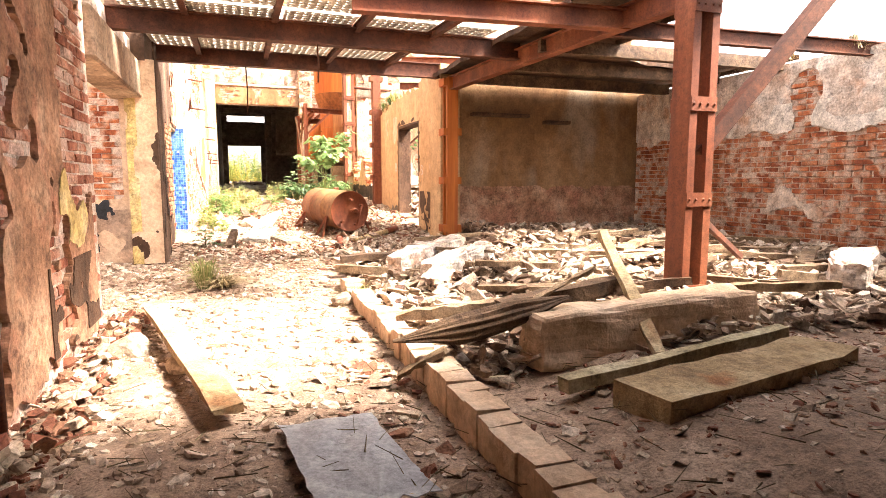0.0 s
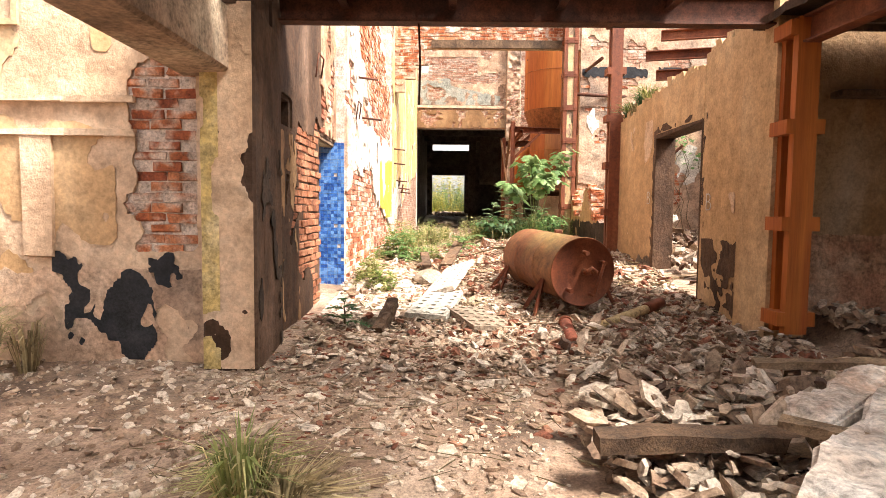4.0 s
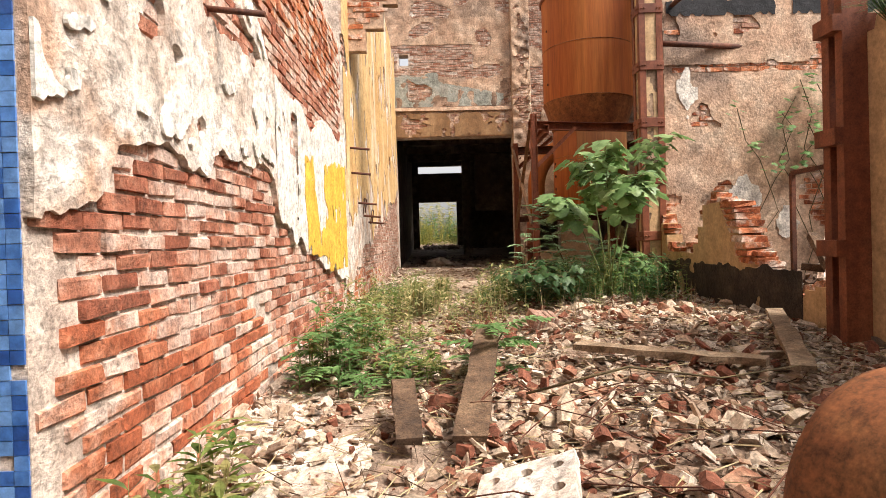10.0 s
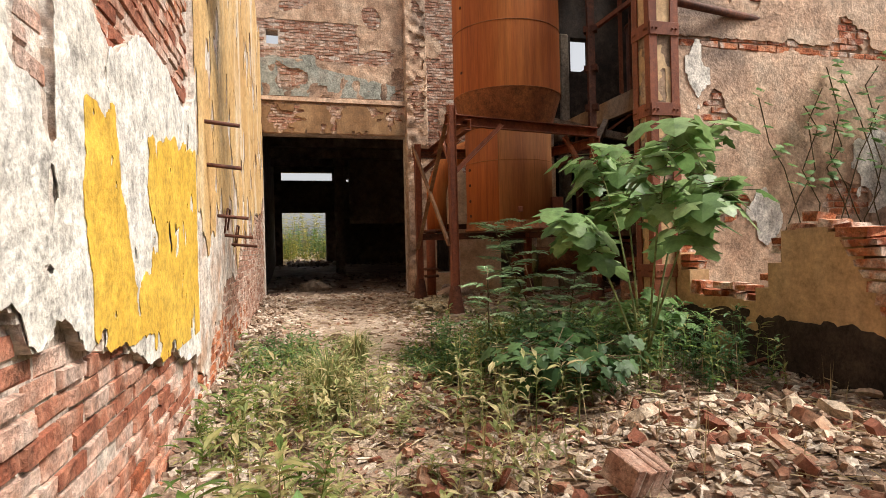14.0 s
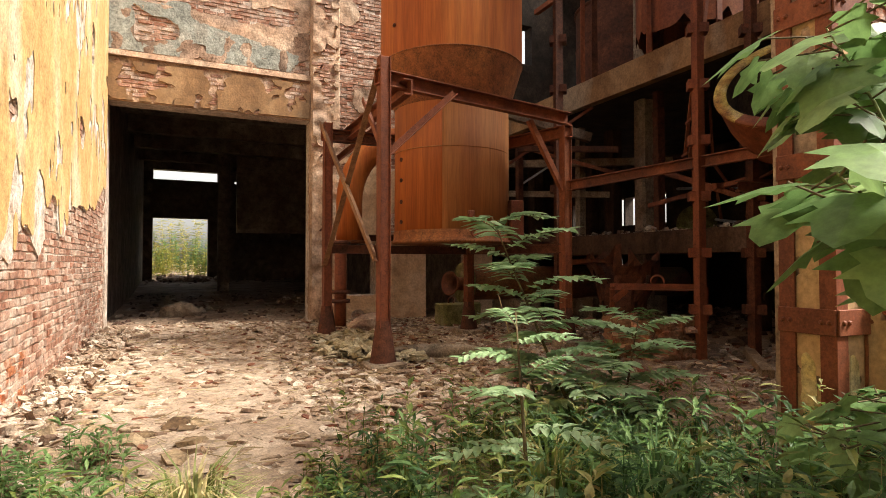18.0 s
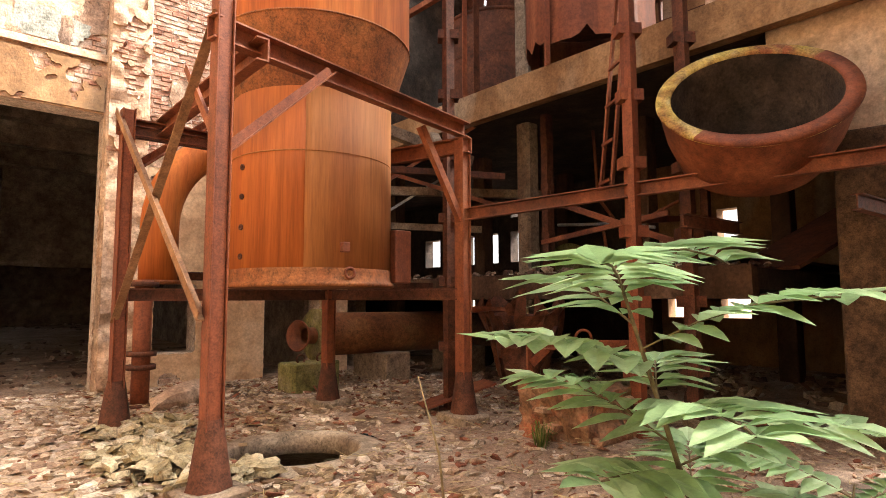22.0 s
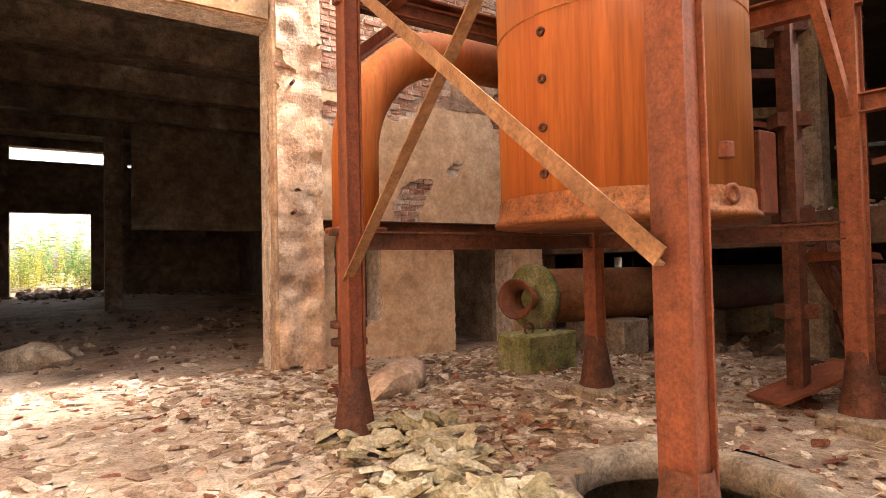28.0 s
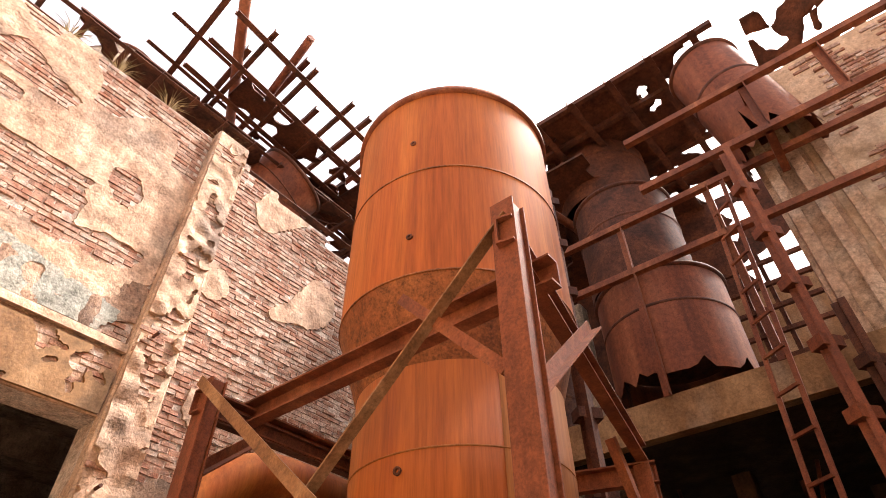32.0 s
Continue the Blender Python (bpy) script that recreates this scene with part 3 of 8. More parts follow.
dust("pale lime dust fallen from the whitewashed wall", -1.06, 1.0, 11.4, 16.5, lambda x, y: x < lerp_table(y, (11.4, -0.1), (12.4, 0.35), (14.0, 0.1), (16.5, -0.7)) + 0.4 * N(x * 2, y * 2, 7) + 0.15 * N(x * 7, y * 7, 9) and not (x < -0.0 and y < 11.5))
# Paler sheet laid where sun falls; its colour stands for the sunlight.
dust("pale dust before the passage with sunlight put into its colour", -1.05, 6.0, 22.4, 32.9, lambda x, y: x < lerp_table(y, (22.4, 1.2), (25, 2.0), (28, 2.6), (29.5, 3.2), (33, 5.5)) + 0.5 * N(x * 1.5, y * 1.5, 27) + 0.25 * N(x * 6, y * 6, 29) and N(x * 1.1, y * 1.1, 25) > -0.35, material="sundust")
dust("pale dust trodden along the wall", -1.0, 0.6, 16.5, 21.5, lambda x, y: x < -0.62 + 0.35 * N(x * 2, y * 2, 17))

# ---- room at the start: near wall on the west side ----
wall_near = walls("wall_near", "old brick wall with peeling tan plaster", M["mortar"],
    (-1.72, -1.27, -5, 5.62, -0.3, 3.6), (-1.80, -1.45, 5.62, 9.35, 3.3, 3.6))
lintel = structure(part("trim_lintel", boxes((-1.78, -1.34, 6.35, 9.5, 2.74, 3.3), wob=0.015, bevel=0.03), M["tan"]), "cracked brown concrete lintel with rusted edge")
# Pier plaster is darkened to paint in the roof's shade on it.
wall_pier = walls("wall_west_1", "brick wall with dirty plaster, darkened for shade, beside a door opening", M["brownshade"],
    (-1.75, -1.26, 10.92, 12.45, -0.2, 6.6), (-1.75, -1.26, 10.25, 10.92, -0.2, 2.5), (-1.75, -1.26, 10.25, 10.58, 2.5, 2.78), (-1.75, -1.26, 10.25, 10.92, 2.78, 6.6), (-1.75, -1.26, 9.35, 10.25, 3.3, 6.6), (-1.75, -1.26, 12.45, 13.5, 2.62, 6.6))
pier_post = structure(part("trim_pier", boxes((-1.58, -1.14, 9.38, 10.25, -0.2, 3.3), bevel=0.025, wob=0.02), M["brownshade"]), "plastered door pier worn to the concrete")
side_end = walls("wall_side_room", "ochre plastered wall with black blotches", M["mortar"],
    (-9, -1.57, 9.55, 9.9, -0.3, 4.2), (-9.3, -9, -5, 9.9, -0.3, 4.2))

# ---- yard: west walls ----
wall_w2 = walls("wall_west_2", "tall brick wall with whitewashed plaster peeling off red bricks", M["mortar"],
    (-1.5, -1.1, 13.5, 18.2, -0.2, 6.6), (-1.5, -1.1, 18.2, 19.3, -0.2, 5.6), (-1.5, -1.1, 19.3, 20.5, -0.2, 4.9))
wall_w3 = structure(part("wall_west_3", boxes((-1.5, -1.08, 20.5, 32.9, -0.2, 8.6)), M["mortar"]), "yellow and white plastered wall over old bricks")
wall_outer = walls("wall_outer", "low ruined brick wall outside the doorway", M["mortar"],
    (-6.4, -6.0, 9.9, 24, -0.2, 3.4), (-6.0, -1.5, 21.5, 21.9, -0.2, 2.4))

# ---- passage building ----
PF = 33.0
wall_pf = walls("wall_passage_front", "high factory wall of bricks and peeling plaster over a wide opening", M["mortar"],
    (-1.5, -1.05, PF, PF + 0.5, -0.3, 8.3), (-1.5, -0.87, PF, PF + 0.5, 8.3, 8.72), (-0.52, 3.3, PF, PF + 0.5, 8.3, 8.72),
    (-1.05, 3.3, PF, PF + 0.5, 5.62, 8.3), (-1.5, 3.3, PF, PF + 0.5, 8.72, 11.6), (-9, -1.5, PF, PF + 0.5, -0.3, 9),
    (3.3, 4.2, PF, PF + 0.5, -0.3, 11.6), (4.2, 5.0, PF, PF + 0.5, 2.6, 11.4), (5.0, 6.4, PF, PF + 0.5, -0.3, 11.2), (6.4, 7.7, PF, PF + 0.5, 2.5, 10.9), (7.7, 8.4, PF, PF + 0.5, -0.3, 10.6), (4.2, 5.0, PF, PF + 0.5, -0.3, 1.3))
pilaster = structure(part("trim_pilaster", boxes((3.28, 3.98, PF - 0.22, PF, -0.2, 11.7), bevel=0.03, wob=0.03), M["pinkplaster"]), "tall brick pilaster with crumbling plaster")
band = structure(part("trim_band", boxes((-1.05, 3.28, PF - 0.06, PF - 0.003, 5.62, 6.5), (-1.05, 3.28, PF - 0.12, PF - 0.003, 6.58, 6.7), wob=0.015), M["pinkplaster"]), "cracked concrete lintel band over the opening")
wall_pl = walls("wall_passage_side", "dark passage wall", M["darkplaster"],
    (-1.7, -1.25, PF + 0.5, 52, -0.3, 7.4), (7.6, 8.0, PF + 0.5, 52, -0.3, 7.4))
wall_far = walls("wall_passage_end", "dark end wall with a bright doorway", M["darkplaster"],
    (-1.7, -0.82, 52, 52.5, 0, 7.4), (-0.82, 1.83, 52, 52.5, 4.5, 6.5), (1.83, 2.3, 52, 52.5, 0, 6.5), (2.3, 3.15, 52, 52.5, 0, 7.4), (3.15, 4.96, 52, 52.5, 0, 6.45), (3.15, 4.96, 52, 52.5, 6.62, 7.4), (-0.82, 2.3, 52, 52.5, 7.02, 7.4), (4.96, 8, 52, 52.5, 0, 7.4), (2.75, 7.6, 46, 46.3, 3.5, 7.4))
ceiling_p = structure(part("ceiling", boxes((-1.7, 8, PF + 0.5, 52.5, 7.4, 7.7), *[(-1.25, 7.6, y, y + 0.4, 6.75, 7.4) for y in (35.5, 38.5, 41.5, 44.5, 47.5)]), M["darkplaster"]), "dark concrete ceiling with deep beams")
post_p = structure(part("trim_post", boxes((1.95, 2.42, 45.6, 46, 0, 7.4)), M["darkplaster"]))

# ---- east side: back wall of the first room, door wall, low wall ----
wall_back = structure(part("wall_back", boxes((4.25, 9.1, 10.75, 11.1, -0.2, 3.9)), M["damp"]), "damp tan plastered wall with stains")
wall_east = structure(part("wall_east", boxes((8.8, 9.2, -5, 10.75, -0.2, 3.45)), M["mortar"]), "red brick wall with whitewashed plaster patch")
wall_behind = structure(part("wall_behind", boxes((-9, 9.2, -5.4, -5, -0.2, 3.6)), M["tan"]))
wall_door = structure(part("wall_door", boxes((4.0, 4.3, 11.1, 12.4, -0.2, 3.75), (4.0, 4.3, 12.4, 14.25, 2.9, 3.6), (4.0, 4.3, 14.25, 15.3, -0.2, 3.55), (4.0, 4.3, 15.3, 16.3, -0.2, 3.4), (3.85, 4.25, 10.45, 11.1, -0.2, 3.8), wob=0.02), M["ochre"]), "ochre plastered wall with a doorway and crumbling top")
LOW_TOP = lambda y: lerp_table(y, (16.55, 1.6), (17.0, 1.2), (17.5, 0.98), (18.2, 1.42), (18.4, 1.7), (18.66, 2.12), (19.25, 2.16), (19.5, 1.75), (19.65, 1.48), (20.5, 1.5), (20.8, 1.95), (21.2, 2.25)) + 0.05 * N(y * 7, 2, 2)
wall_low = structure(part("wall_low", boxes(*[(4.0, 4.25, 16.55 + 0.155 * k, 16.705 + 0.155 * k, -0.2, LOW_TOP(16.63 + 0.155 * k)) for k in range(30)]), M["ochre"]), "broken low ochre wall with a breach")
wall_perp = walls("wall_yard", "pinkish plastered wall with dark bands and white patches", M["pinkplaster"],
    (4.25, 9.2, 21.2, 21.36, -0.2, 9.0), (-1.5, 4.25, 21.2, 21.36, 6.2, 8.6), (-1.08, -0.75, 21.2, 21.36, 4.98, 6.2), (-0.75, -0.45, 21.2, 21.36, 5.35, 6.2), (-0.45, -0.2, 21.2, 21.36, 5.75, 6.2), (8.8, 9.15, 11.1, 21.2, -0.2, 5.6))

# ---- machine hall ----
walls("wall_hall_east", "brown stained hall wall with bright ragged windows", M["damp"],
    (16, 16.4, 22, 26.9, 0, 12), (16, 16.4, 26.9, 29.4, 0, 1.8), (16, 16.4, 27.6, 28.2, 1.8, 2.4), (16, 16.4, 29.0, 29.4, 1.8, 2.4), (16, 16.4, 26.9, 29.4, 2.4, 3.6), (16, 16.4, 26.9, 27.12, 3.6, 4.55), (16, 16.4, 27.62, 29.4, 3.6, 4.55), (16, 16.4, 27.12, 27.3, 3.6, 3.85), (16, 16.4, 26.9, 29.4, 4.55, 12))
# The hall's shade is painted black on this stretch; the east one stays brown.
walls("wall_hall", "hall wall with shade painted in and bright window openings", M["sootshade"],
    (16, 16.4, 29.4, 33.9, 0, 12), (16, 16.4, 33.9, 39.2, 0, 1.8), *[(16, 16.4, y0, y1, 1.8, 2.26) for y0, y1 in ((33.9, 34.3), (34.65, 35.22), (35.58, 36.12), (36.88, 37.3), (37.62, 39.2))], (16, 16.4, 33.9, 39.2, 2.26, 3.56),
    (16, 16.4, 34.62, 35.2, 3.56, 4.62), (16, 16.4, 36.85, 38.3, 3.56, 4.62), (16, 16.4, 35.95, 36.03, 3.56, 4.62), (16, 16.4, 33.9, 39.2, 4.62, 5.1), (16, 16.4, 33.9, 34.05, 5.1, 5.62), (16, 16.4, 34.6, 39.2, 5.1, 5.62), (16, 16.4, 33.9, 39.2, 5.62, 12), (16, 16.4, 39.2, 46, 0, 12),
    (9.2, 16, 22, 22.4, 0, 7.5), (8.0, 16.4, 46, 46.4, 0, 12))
structure(part("trim_slab_edge", boxes((8.8, 9.0, 24.2, 36, 2.28, 2.7), wob=0.02), M["brownshade"]), "chipped brown concrete floor edge")
structure(part("trim_slab_edge", boxes((8.75, 9.0, 22.4, 40, 5.7, 6.25), wob=0.02), M["damp"]), "stained brown concrete beam below the vats")
# Slabs carry the hall's shade in their near-black colour.
slab = structure(part("floor_hall_upper", boxes((9.0, 16, 24.2, 46, 2.4, 2.68)), M["sootshade"]), "concrete floor of the machine hall with shade in its colour")
slab2 = structure(part("floor_hall_top", boxes((9.0, 16, 22.4, 46, 5.9, 6.2)), M["sootshade"]), "concrete beam and upper floor with vats")
structure(part("trim_hall_post", boxes((8.9, 9.3, 22.3, 23.3, 0, 4.2), bevel=0.03, wob=0.03), M["wooddark"]), "dark brown timber-clad post")
pillar_e = structure(part("wall_hall_pillar", boxes((9.1, 9.5, 21.4, 24.0, 4.2, 12), bevel=0.02), M["tanlight"]), "stained concrete pillar")
for x, y in ((10.05, 28.8), (8.95, 33.5)):
    structure(part("trim_column", boxes((x, x + 0.36, y, y + 0.36, 0, 9.5), bevel=0.05, wob=0.02), M["concrete"]), "square concrete column")

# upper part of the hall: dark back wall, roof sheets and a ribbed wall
# Back wall is blackened to stand for the gloom under the roof.
walls("wall_hall_back", "upper back wall of the machine hall, darkened for shade, with gaps", M["sootshade"],
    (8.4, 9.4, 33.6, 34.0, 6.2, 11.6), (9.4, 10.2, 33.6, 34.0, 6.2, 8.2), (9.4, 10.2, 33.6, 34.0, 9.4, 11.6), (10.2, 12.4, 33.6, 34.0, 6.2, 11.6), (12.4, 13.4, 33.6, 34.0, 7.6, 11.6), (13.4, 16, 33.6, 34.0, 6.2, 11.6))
structure(sheet("ceiling_hall", (8.6, 27.5, 12.0), XV, YV, 7.4, 6.5, 0.2, lambda a, b: N(a * 0.9, b * 0.9, 4) + 0.4 * N(a * 3, b * 3, 8) > -0.2, 0.06, M["rustdark"]), "broken rusted sheet roof of the machine hall")
ribs = structure(part("wall_hall_ribs", boxes((9.12, 9.4, 24.0, 24.75, 6.25, 10.4), wob=0.02), M["pinkplaster"]), "ribbed plaster wall between the vats")
for y in (23.7, 24.1, 24.5):
    part("rib", boxes((8.94, 9.1, y, y + 0.18, 6.3, 10.5), wob=0.015, bevel=0.01), M["pinkplaster"], ribs)

# ---- roof of the first room ----
def roof_open(x, y):
    oval = ((x - 7.2) / 1.9) ** 2 + ((y - 6.0) / 2.1) ** 2 < 1 + 0.25 * N(x, y, 3)
    near = 1.0 < x < 8.6 + 0.2 * N(y, 1, 2) and (2.0 if x < 3.2 else 2.6) + 0.3 * N(x * 2, 1, 3) < y < 5.0 + 0.3 * N(x * 2, 0, 6) and not 4.2 < x < 4.9
    return oval or near or (x < 3.75 and y > 5.2)


# Slab colour is darkened to carry the dimness under the roof.
roof = sheet("ceiling_roof", (-1.4, -5, 3.52), XV, YV, 10.4, 15.7, 0.16, lambda a, b: not roof_open(a - 1.4, b - 5), 0.08, M["brownshade"])
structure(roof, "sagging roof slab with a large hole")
for y in (6.9, 8.3, 9.7):
    structure(part("trim_roof_beam", boxes((4.15, 8.75, y, y + 0.14, 3.32, 3.53), wob=0.02), M["wooddark"]), "dark timber roof beam")

# ---- wall coats: plaster with broken edges over courses of brick ----
MY = (0, -1, 0)


def facade(wall, at, u, v, su, sv, step, mask, coat, near=None, limit=300, far=None, thick=0.03, brick_where=None, deep=0.016, near_material=None):
    sheet("plaster_coat", at, u, v, su, sv, step, mask, thick, coat, wall)
    bricks(at, u, v, su, sv, lambda a, b: not mask(a, b) and (brick_where is None or brick_where(a, b)), wall, near, limit, near_material, far, deep)


def holes(f, cut, seed, fine=0.3):
    return lambda a, b: N(a * f, b * f * 0.8, seed) + fine * N(a * f * 4, b * f * 4, seed + 3) > cut


# near wall
def near_mask(a, b):
    """Plaster left on the near wall: fallen off in a band by the wall's end and in patches."""
    y = a - 5
    band = 4.5 + 0.18 * N(b * 2, 1, 3) < y < 5.25 + 0.2 * N(b * 3, 2, 5) and b > 1.3 + 0.3 * N(y * 3, 0, 7)
    corner = y > 5.3 + 0.15 * N(b * 4, 0, 8) and b < 1.9
    return not band and not corner and N(a * 0.95, b * 0.76, 11) + 0.45 * N(a * 3.8, b * 3.8, 14) > -0.14

facade(wall_near, (-1.27, -5, 0), YV, ZV, 10.62, 3.6, 0.04, lambda a, b: near_mask(a, b) and a < 10.3 + 0.15 * N(b * 3, 0, 4) and not abs(a - 8.0 - 0.15 * N(b * 2, 0, 7)) < 0.16 + 0.08 * N(b * 5, 1, 1) and b > 0.18 + 0.2 * N(a * 3, 0, 9), M["crumble"], lambda a, b: a > 5.2, 300, M["brickpinkfar"], thick=0.045, near_material=M["brickpink"])
part("pipe", tube(bmesh.new(), [(-1.24, 2.97, 0.0), (-1.24, 2.97, 3.3)], 0.035, 8), M["rustdark"], wall_near, "rusted pipe in a wall chase")
sheet("paint_patch", (-1.221, 4.28, 0.92), YV, ZV, 0.9, 0.75, 0.04, lambda a, b: (a - 0.42) ** 2 / 0.16 + (b - 0.38) ** 2 / 0.12 < 1 + 0.7 * N(a * 4, b * 4, 3) and near_mask(a + 9.28, b + 0.92), 0.005, M["yellowpale"], wall_near, "patch of faded yellow paint")
sheet("dark_patch", (-1.221, 3.9, 0.25), YV, ZV, 1.5, 0.65, 0.04, lambda a, b: N(a * 2, b * 2.4, 14) > -0.1 and near_mask(a + 8.9, b + 0.25), 0.005, M["brownshade"], wall_near, "bare dark render")
# end face of the near wall
bricks((-1.27, 5.62, 0), (-1, 0, 0), ZV, 0.45, 2.7, lambda a, b: True, wall_near)

# west pier wall: dirty plaster darkened for shade, then bricks
def pier_plaster(a, b):
    """Dark plaster that thins out into bare courses towards the door."""
    if 0.28 < a < 0.72 and 2.34 < b < 2.74:
        return False
    if b > 2.5 + 0.3 * N(a * 4, b, 6):
        return N(a * 2, b * 2, 26) > -0.55
    edge = 0.98 + 0.3 * N(b * 1.1, 1, 1) + 0.12 * N(b * 5, a * 4, 2)
    patch = 0.45 < a < edge and 0.5 < b < 1.9 and N(a * 3.2, b * 2.2, 23) > 0.16
    low = b < 0.75 + 0.35 * N(a * 2, 3, 3) and a < 1.7 and N(a * 3, b * 3, 8) > -0.3
    return (a < edge and not patch) or low


facade(wall_pier, (-1.26, 10.25, 0.1), YV, ZV, 2.2, 6.4, 0.04, pier_plaster, M["brownshade"], lambda a, b: b < 3, 260, M["brickplainfar"], near_material=M["brickplain"], deep=0.018, brick_where=lambda a, b: not (0.2 < a < 0.8 and 2.3 < b < 2.8))
over_door = lambda a, b: N(a * 2.2, b * 1.6, 27) + 0.4 * N(a * 8, b * 7, 28) > -0.05
sheet("plaster_coat", (-1.26, 12.45, 2.66), YV, ZV, 1.04, 3.9, 0.04, over_door, 0.03, M["crumble"], wall_pier, rough=0.02)
bricks((-1.26, 12.45, 2.66), YV, ZV, 1.04, 3.9, lambda a, b: not over_door(a, b), wall_pier, lambda a, b: b < 1.6, 60, M["brickpink"], M["brickpinkfar"], deep=0.02)
for x in (-1.745, -1.59, -1.435):
    part("lintel_board", boxes((x, x + 0.145, 12.42, 13.49, 2.555 + R(0, 0.012), 2.617), wob=0.008), M["palewood"], wall_pier, "weathered timber lintel board")
sheet("worn_streak", (-1.228, 10.3, 0.15), YV, ZV, 1.1, 2.3, 0.03, lambda a, b: N(a * 6, b * 0.8, 71) + 0.5 * N(a * 14, b * 5, 72) > 0.36 and pier_plaster(a + 0.05, b + 0.05) and pier_plaster(a + 0.09, b + 0.05), 0.005, M["damp"], wall_pier, "paler worn streaks in the plaster")
sheet("worn_streak", (-1.119, 9.4, 0.15), YV, ZV, 0.84, 2.0, 0.03, lambda a, b: N(a * 5, b * 1.6, 75) + 0.5 * N(a * 14, b * 8, 76) > 0.34, 0.006, M["sootshade"], pier_post, "black scabs on the pier")
sheet("pale_coat", (-1.58, 9.375, 0.2), XV, ZV, 0.44, 3.1, 0.04, lambda a, b: N(a * 3, b * 1.4, 66) + 0.3 * N(a * 9, b * 9, 2) > -0.32, 0.012, M["tanlight"], pier_post, "yellowish worn plaster on the pier face")
sheet("yellow_edge", (-1.58, 9.361, 0.2), XV, ZV, 0.16, 3.0, 0.03, lambda a, b: N(a * 5, b * 1.6, 68) > -0.15, 0.003, M["yellowpale"], pier_post, "strip of yellow paint")
part("groove_rib", boxes((-1.14, -1.122, 9.43, 9.62, 0.1, 3.25), wob=0.018, bevel=0.012), M["brownshade"], pier_post, "rough vertical plaster rib")
# tall wall with red bricks below, whitewashed plaster above
def w2_plaster(a, b):
    y, z = a + 13.5, b + 0.2
    line = lerp_table(y, (13.5, 1.84), (14.3, 2.2), (15, 2.3), (16.3, 2.45), (16.8, 1.93), (17.3, 1.75), (19, 1.43), (20.5, 1.15)) + 0.16 * N(y * 3, z * 3, 1) + 0.08 * N(y * 9, z * 9, 2)
    top = 3.25 + max(0, 16.5 - y) * 0.9 + 0.4 * N(y * 1.3, z * 1.3, 5)
    return line < z < top and (y > 17.4 or N(y * 1.1, z * 1.6, 8) + 0.3 * N(y * 5, z * 5, 9) > -0.2)


sheet("plaster_coat", (-1.1, 13.5, 0.2), YV, ZV, 7.0, 6.2, 0.04, w2_plaster, 0.045, M["plaster"], wall_w2, rough=0.008)
w2_up = lambda a, b: b < (6.2 if a < 4.6 else 5.2 if a < 5.7 else 4.6) and not w2_plaster(a, b)
w2_red = lambda a, b: b < (1.15 if a < 2.8 else 0.6) + 0.35 * N(a * 0.9, b, 4) + 0.3 * N(a * 4, b * 6, 7) or b > 3.6
bricks((-1.1, 13.5, 0.2), YV, ZV, 7.0, 6.2, lambda a, b: w2_up(a, b) and w2_red(a, b), wall_w2, lambda a, b: b < 1.9 and a > 0.1, 300, M["brickpale"], deep=0.02)
bricks((-1.1, 13.5, 0.2), YV, ZV, 7.0, 6.2, lambda a, b: w2_up(a, b) and not w2_red(a, b), wall_w2, lambda a, b: b < 2.3, 300, M["brickpink"], M["brickpinkfar"], deep=0.018)
sheet("white_flake", (-1.052, 13.5, 1.6), YV, ZV, 6.8, 3.6, 0.035, lambda a, b: N(a * 1.7, b * 1.7, 15) + 0.55 * N(a * 6, b * 6, 16) > (0.3 if a < 3.1 else 9) and w2_plaster(a, b + 1.4) and w2_plaster(a + 0.07, b + 1.4) and w2_plaster(a - 0.07, b + 1.36), 0.016, M["white"], wall_w2, "thick flakes of old whitewash", rough=0.01)


def yellow_paint(a, b):
    y, z = a + 16.9, b + 1.4
    left = 17.68 + 0.15 * N(z * 2, y, 1) < y < 18.15 + 0.25 * N(z * 2, y, 4) + 0.5 * max(0, 2.2 - z) and 1.72 + 0.3 * N(y * 5, 0, 2) < z < 2.72 + 0.1 * N(y * 6, 0, 3)
    right = 18.75 + 0.2 * N(z * 3, 2, 2) < y < 20.45 and 1.32 + 0.3 * N(y * 4, 1, 5) < z < 2.75 + 0.12 * (y - 18.7) + 0.12 * N(y * 5, 0, 6)
    low = 17.9 < y < 19.2 and 1.62 < z < 1.9 + 0.2 * N(y * 4, 3, 1)
    return (left or right or low) and N(y * 7, z * 3, 12) + 0.5 * N(y * 20, z * 9, 3) > -0.42 and w2_plaster(a + 3.4, b + 1.2)


sheet("whitewash", (-1.0495, 16.6, 1.2), YV, ZV, 3.9, 2.4, 0.04, lambda a, b: N(a * 2, b * 1.4, 57) + 0.5 * N(a * 9, b * 6, 58) > -0.6 and w2_plaster(a + 3.1, b + 1.0) and w2_plaster(a + 3.16, b + 1.0), 0.003, M["white"], wall_w2, "flaking whitewash on the plaster", rough=0.001)
sheet("yellow_paint", (-1.0445, 16.9, 1.4), YV, ZV, 3.6, 1.8, 0.03, yellow_paint, 0.004, M["yellow"], wall_w2, "flaked bright yellow paint", rough=0.001)

# further wall, ochre wash over white plaster over bricks
def w3_plaster(a, b):
    y, z = a + 20.5, b + 0.2
    line = lerp_table(y, (20.5, 1.1), (23, 1.6), (26, 2.3), (30, 3.0), (33, 3.6)) + 0.3 * N(y * 1.2, z * 1.5, 1) + 0.1 * N(y * 5, z * 5, 2)
    return z > line and N(y * 0.9, z, 31) > -0.5


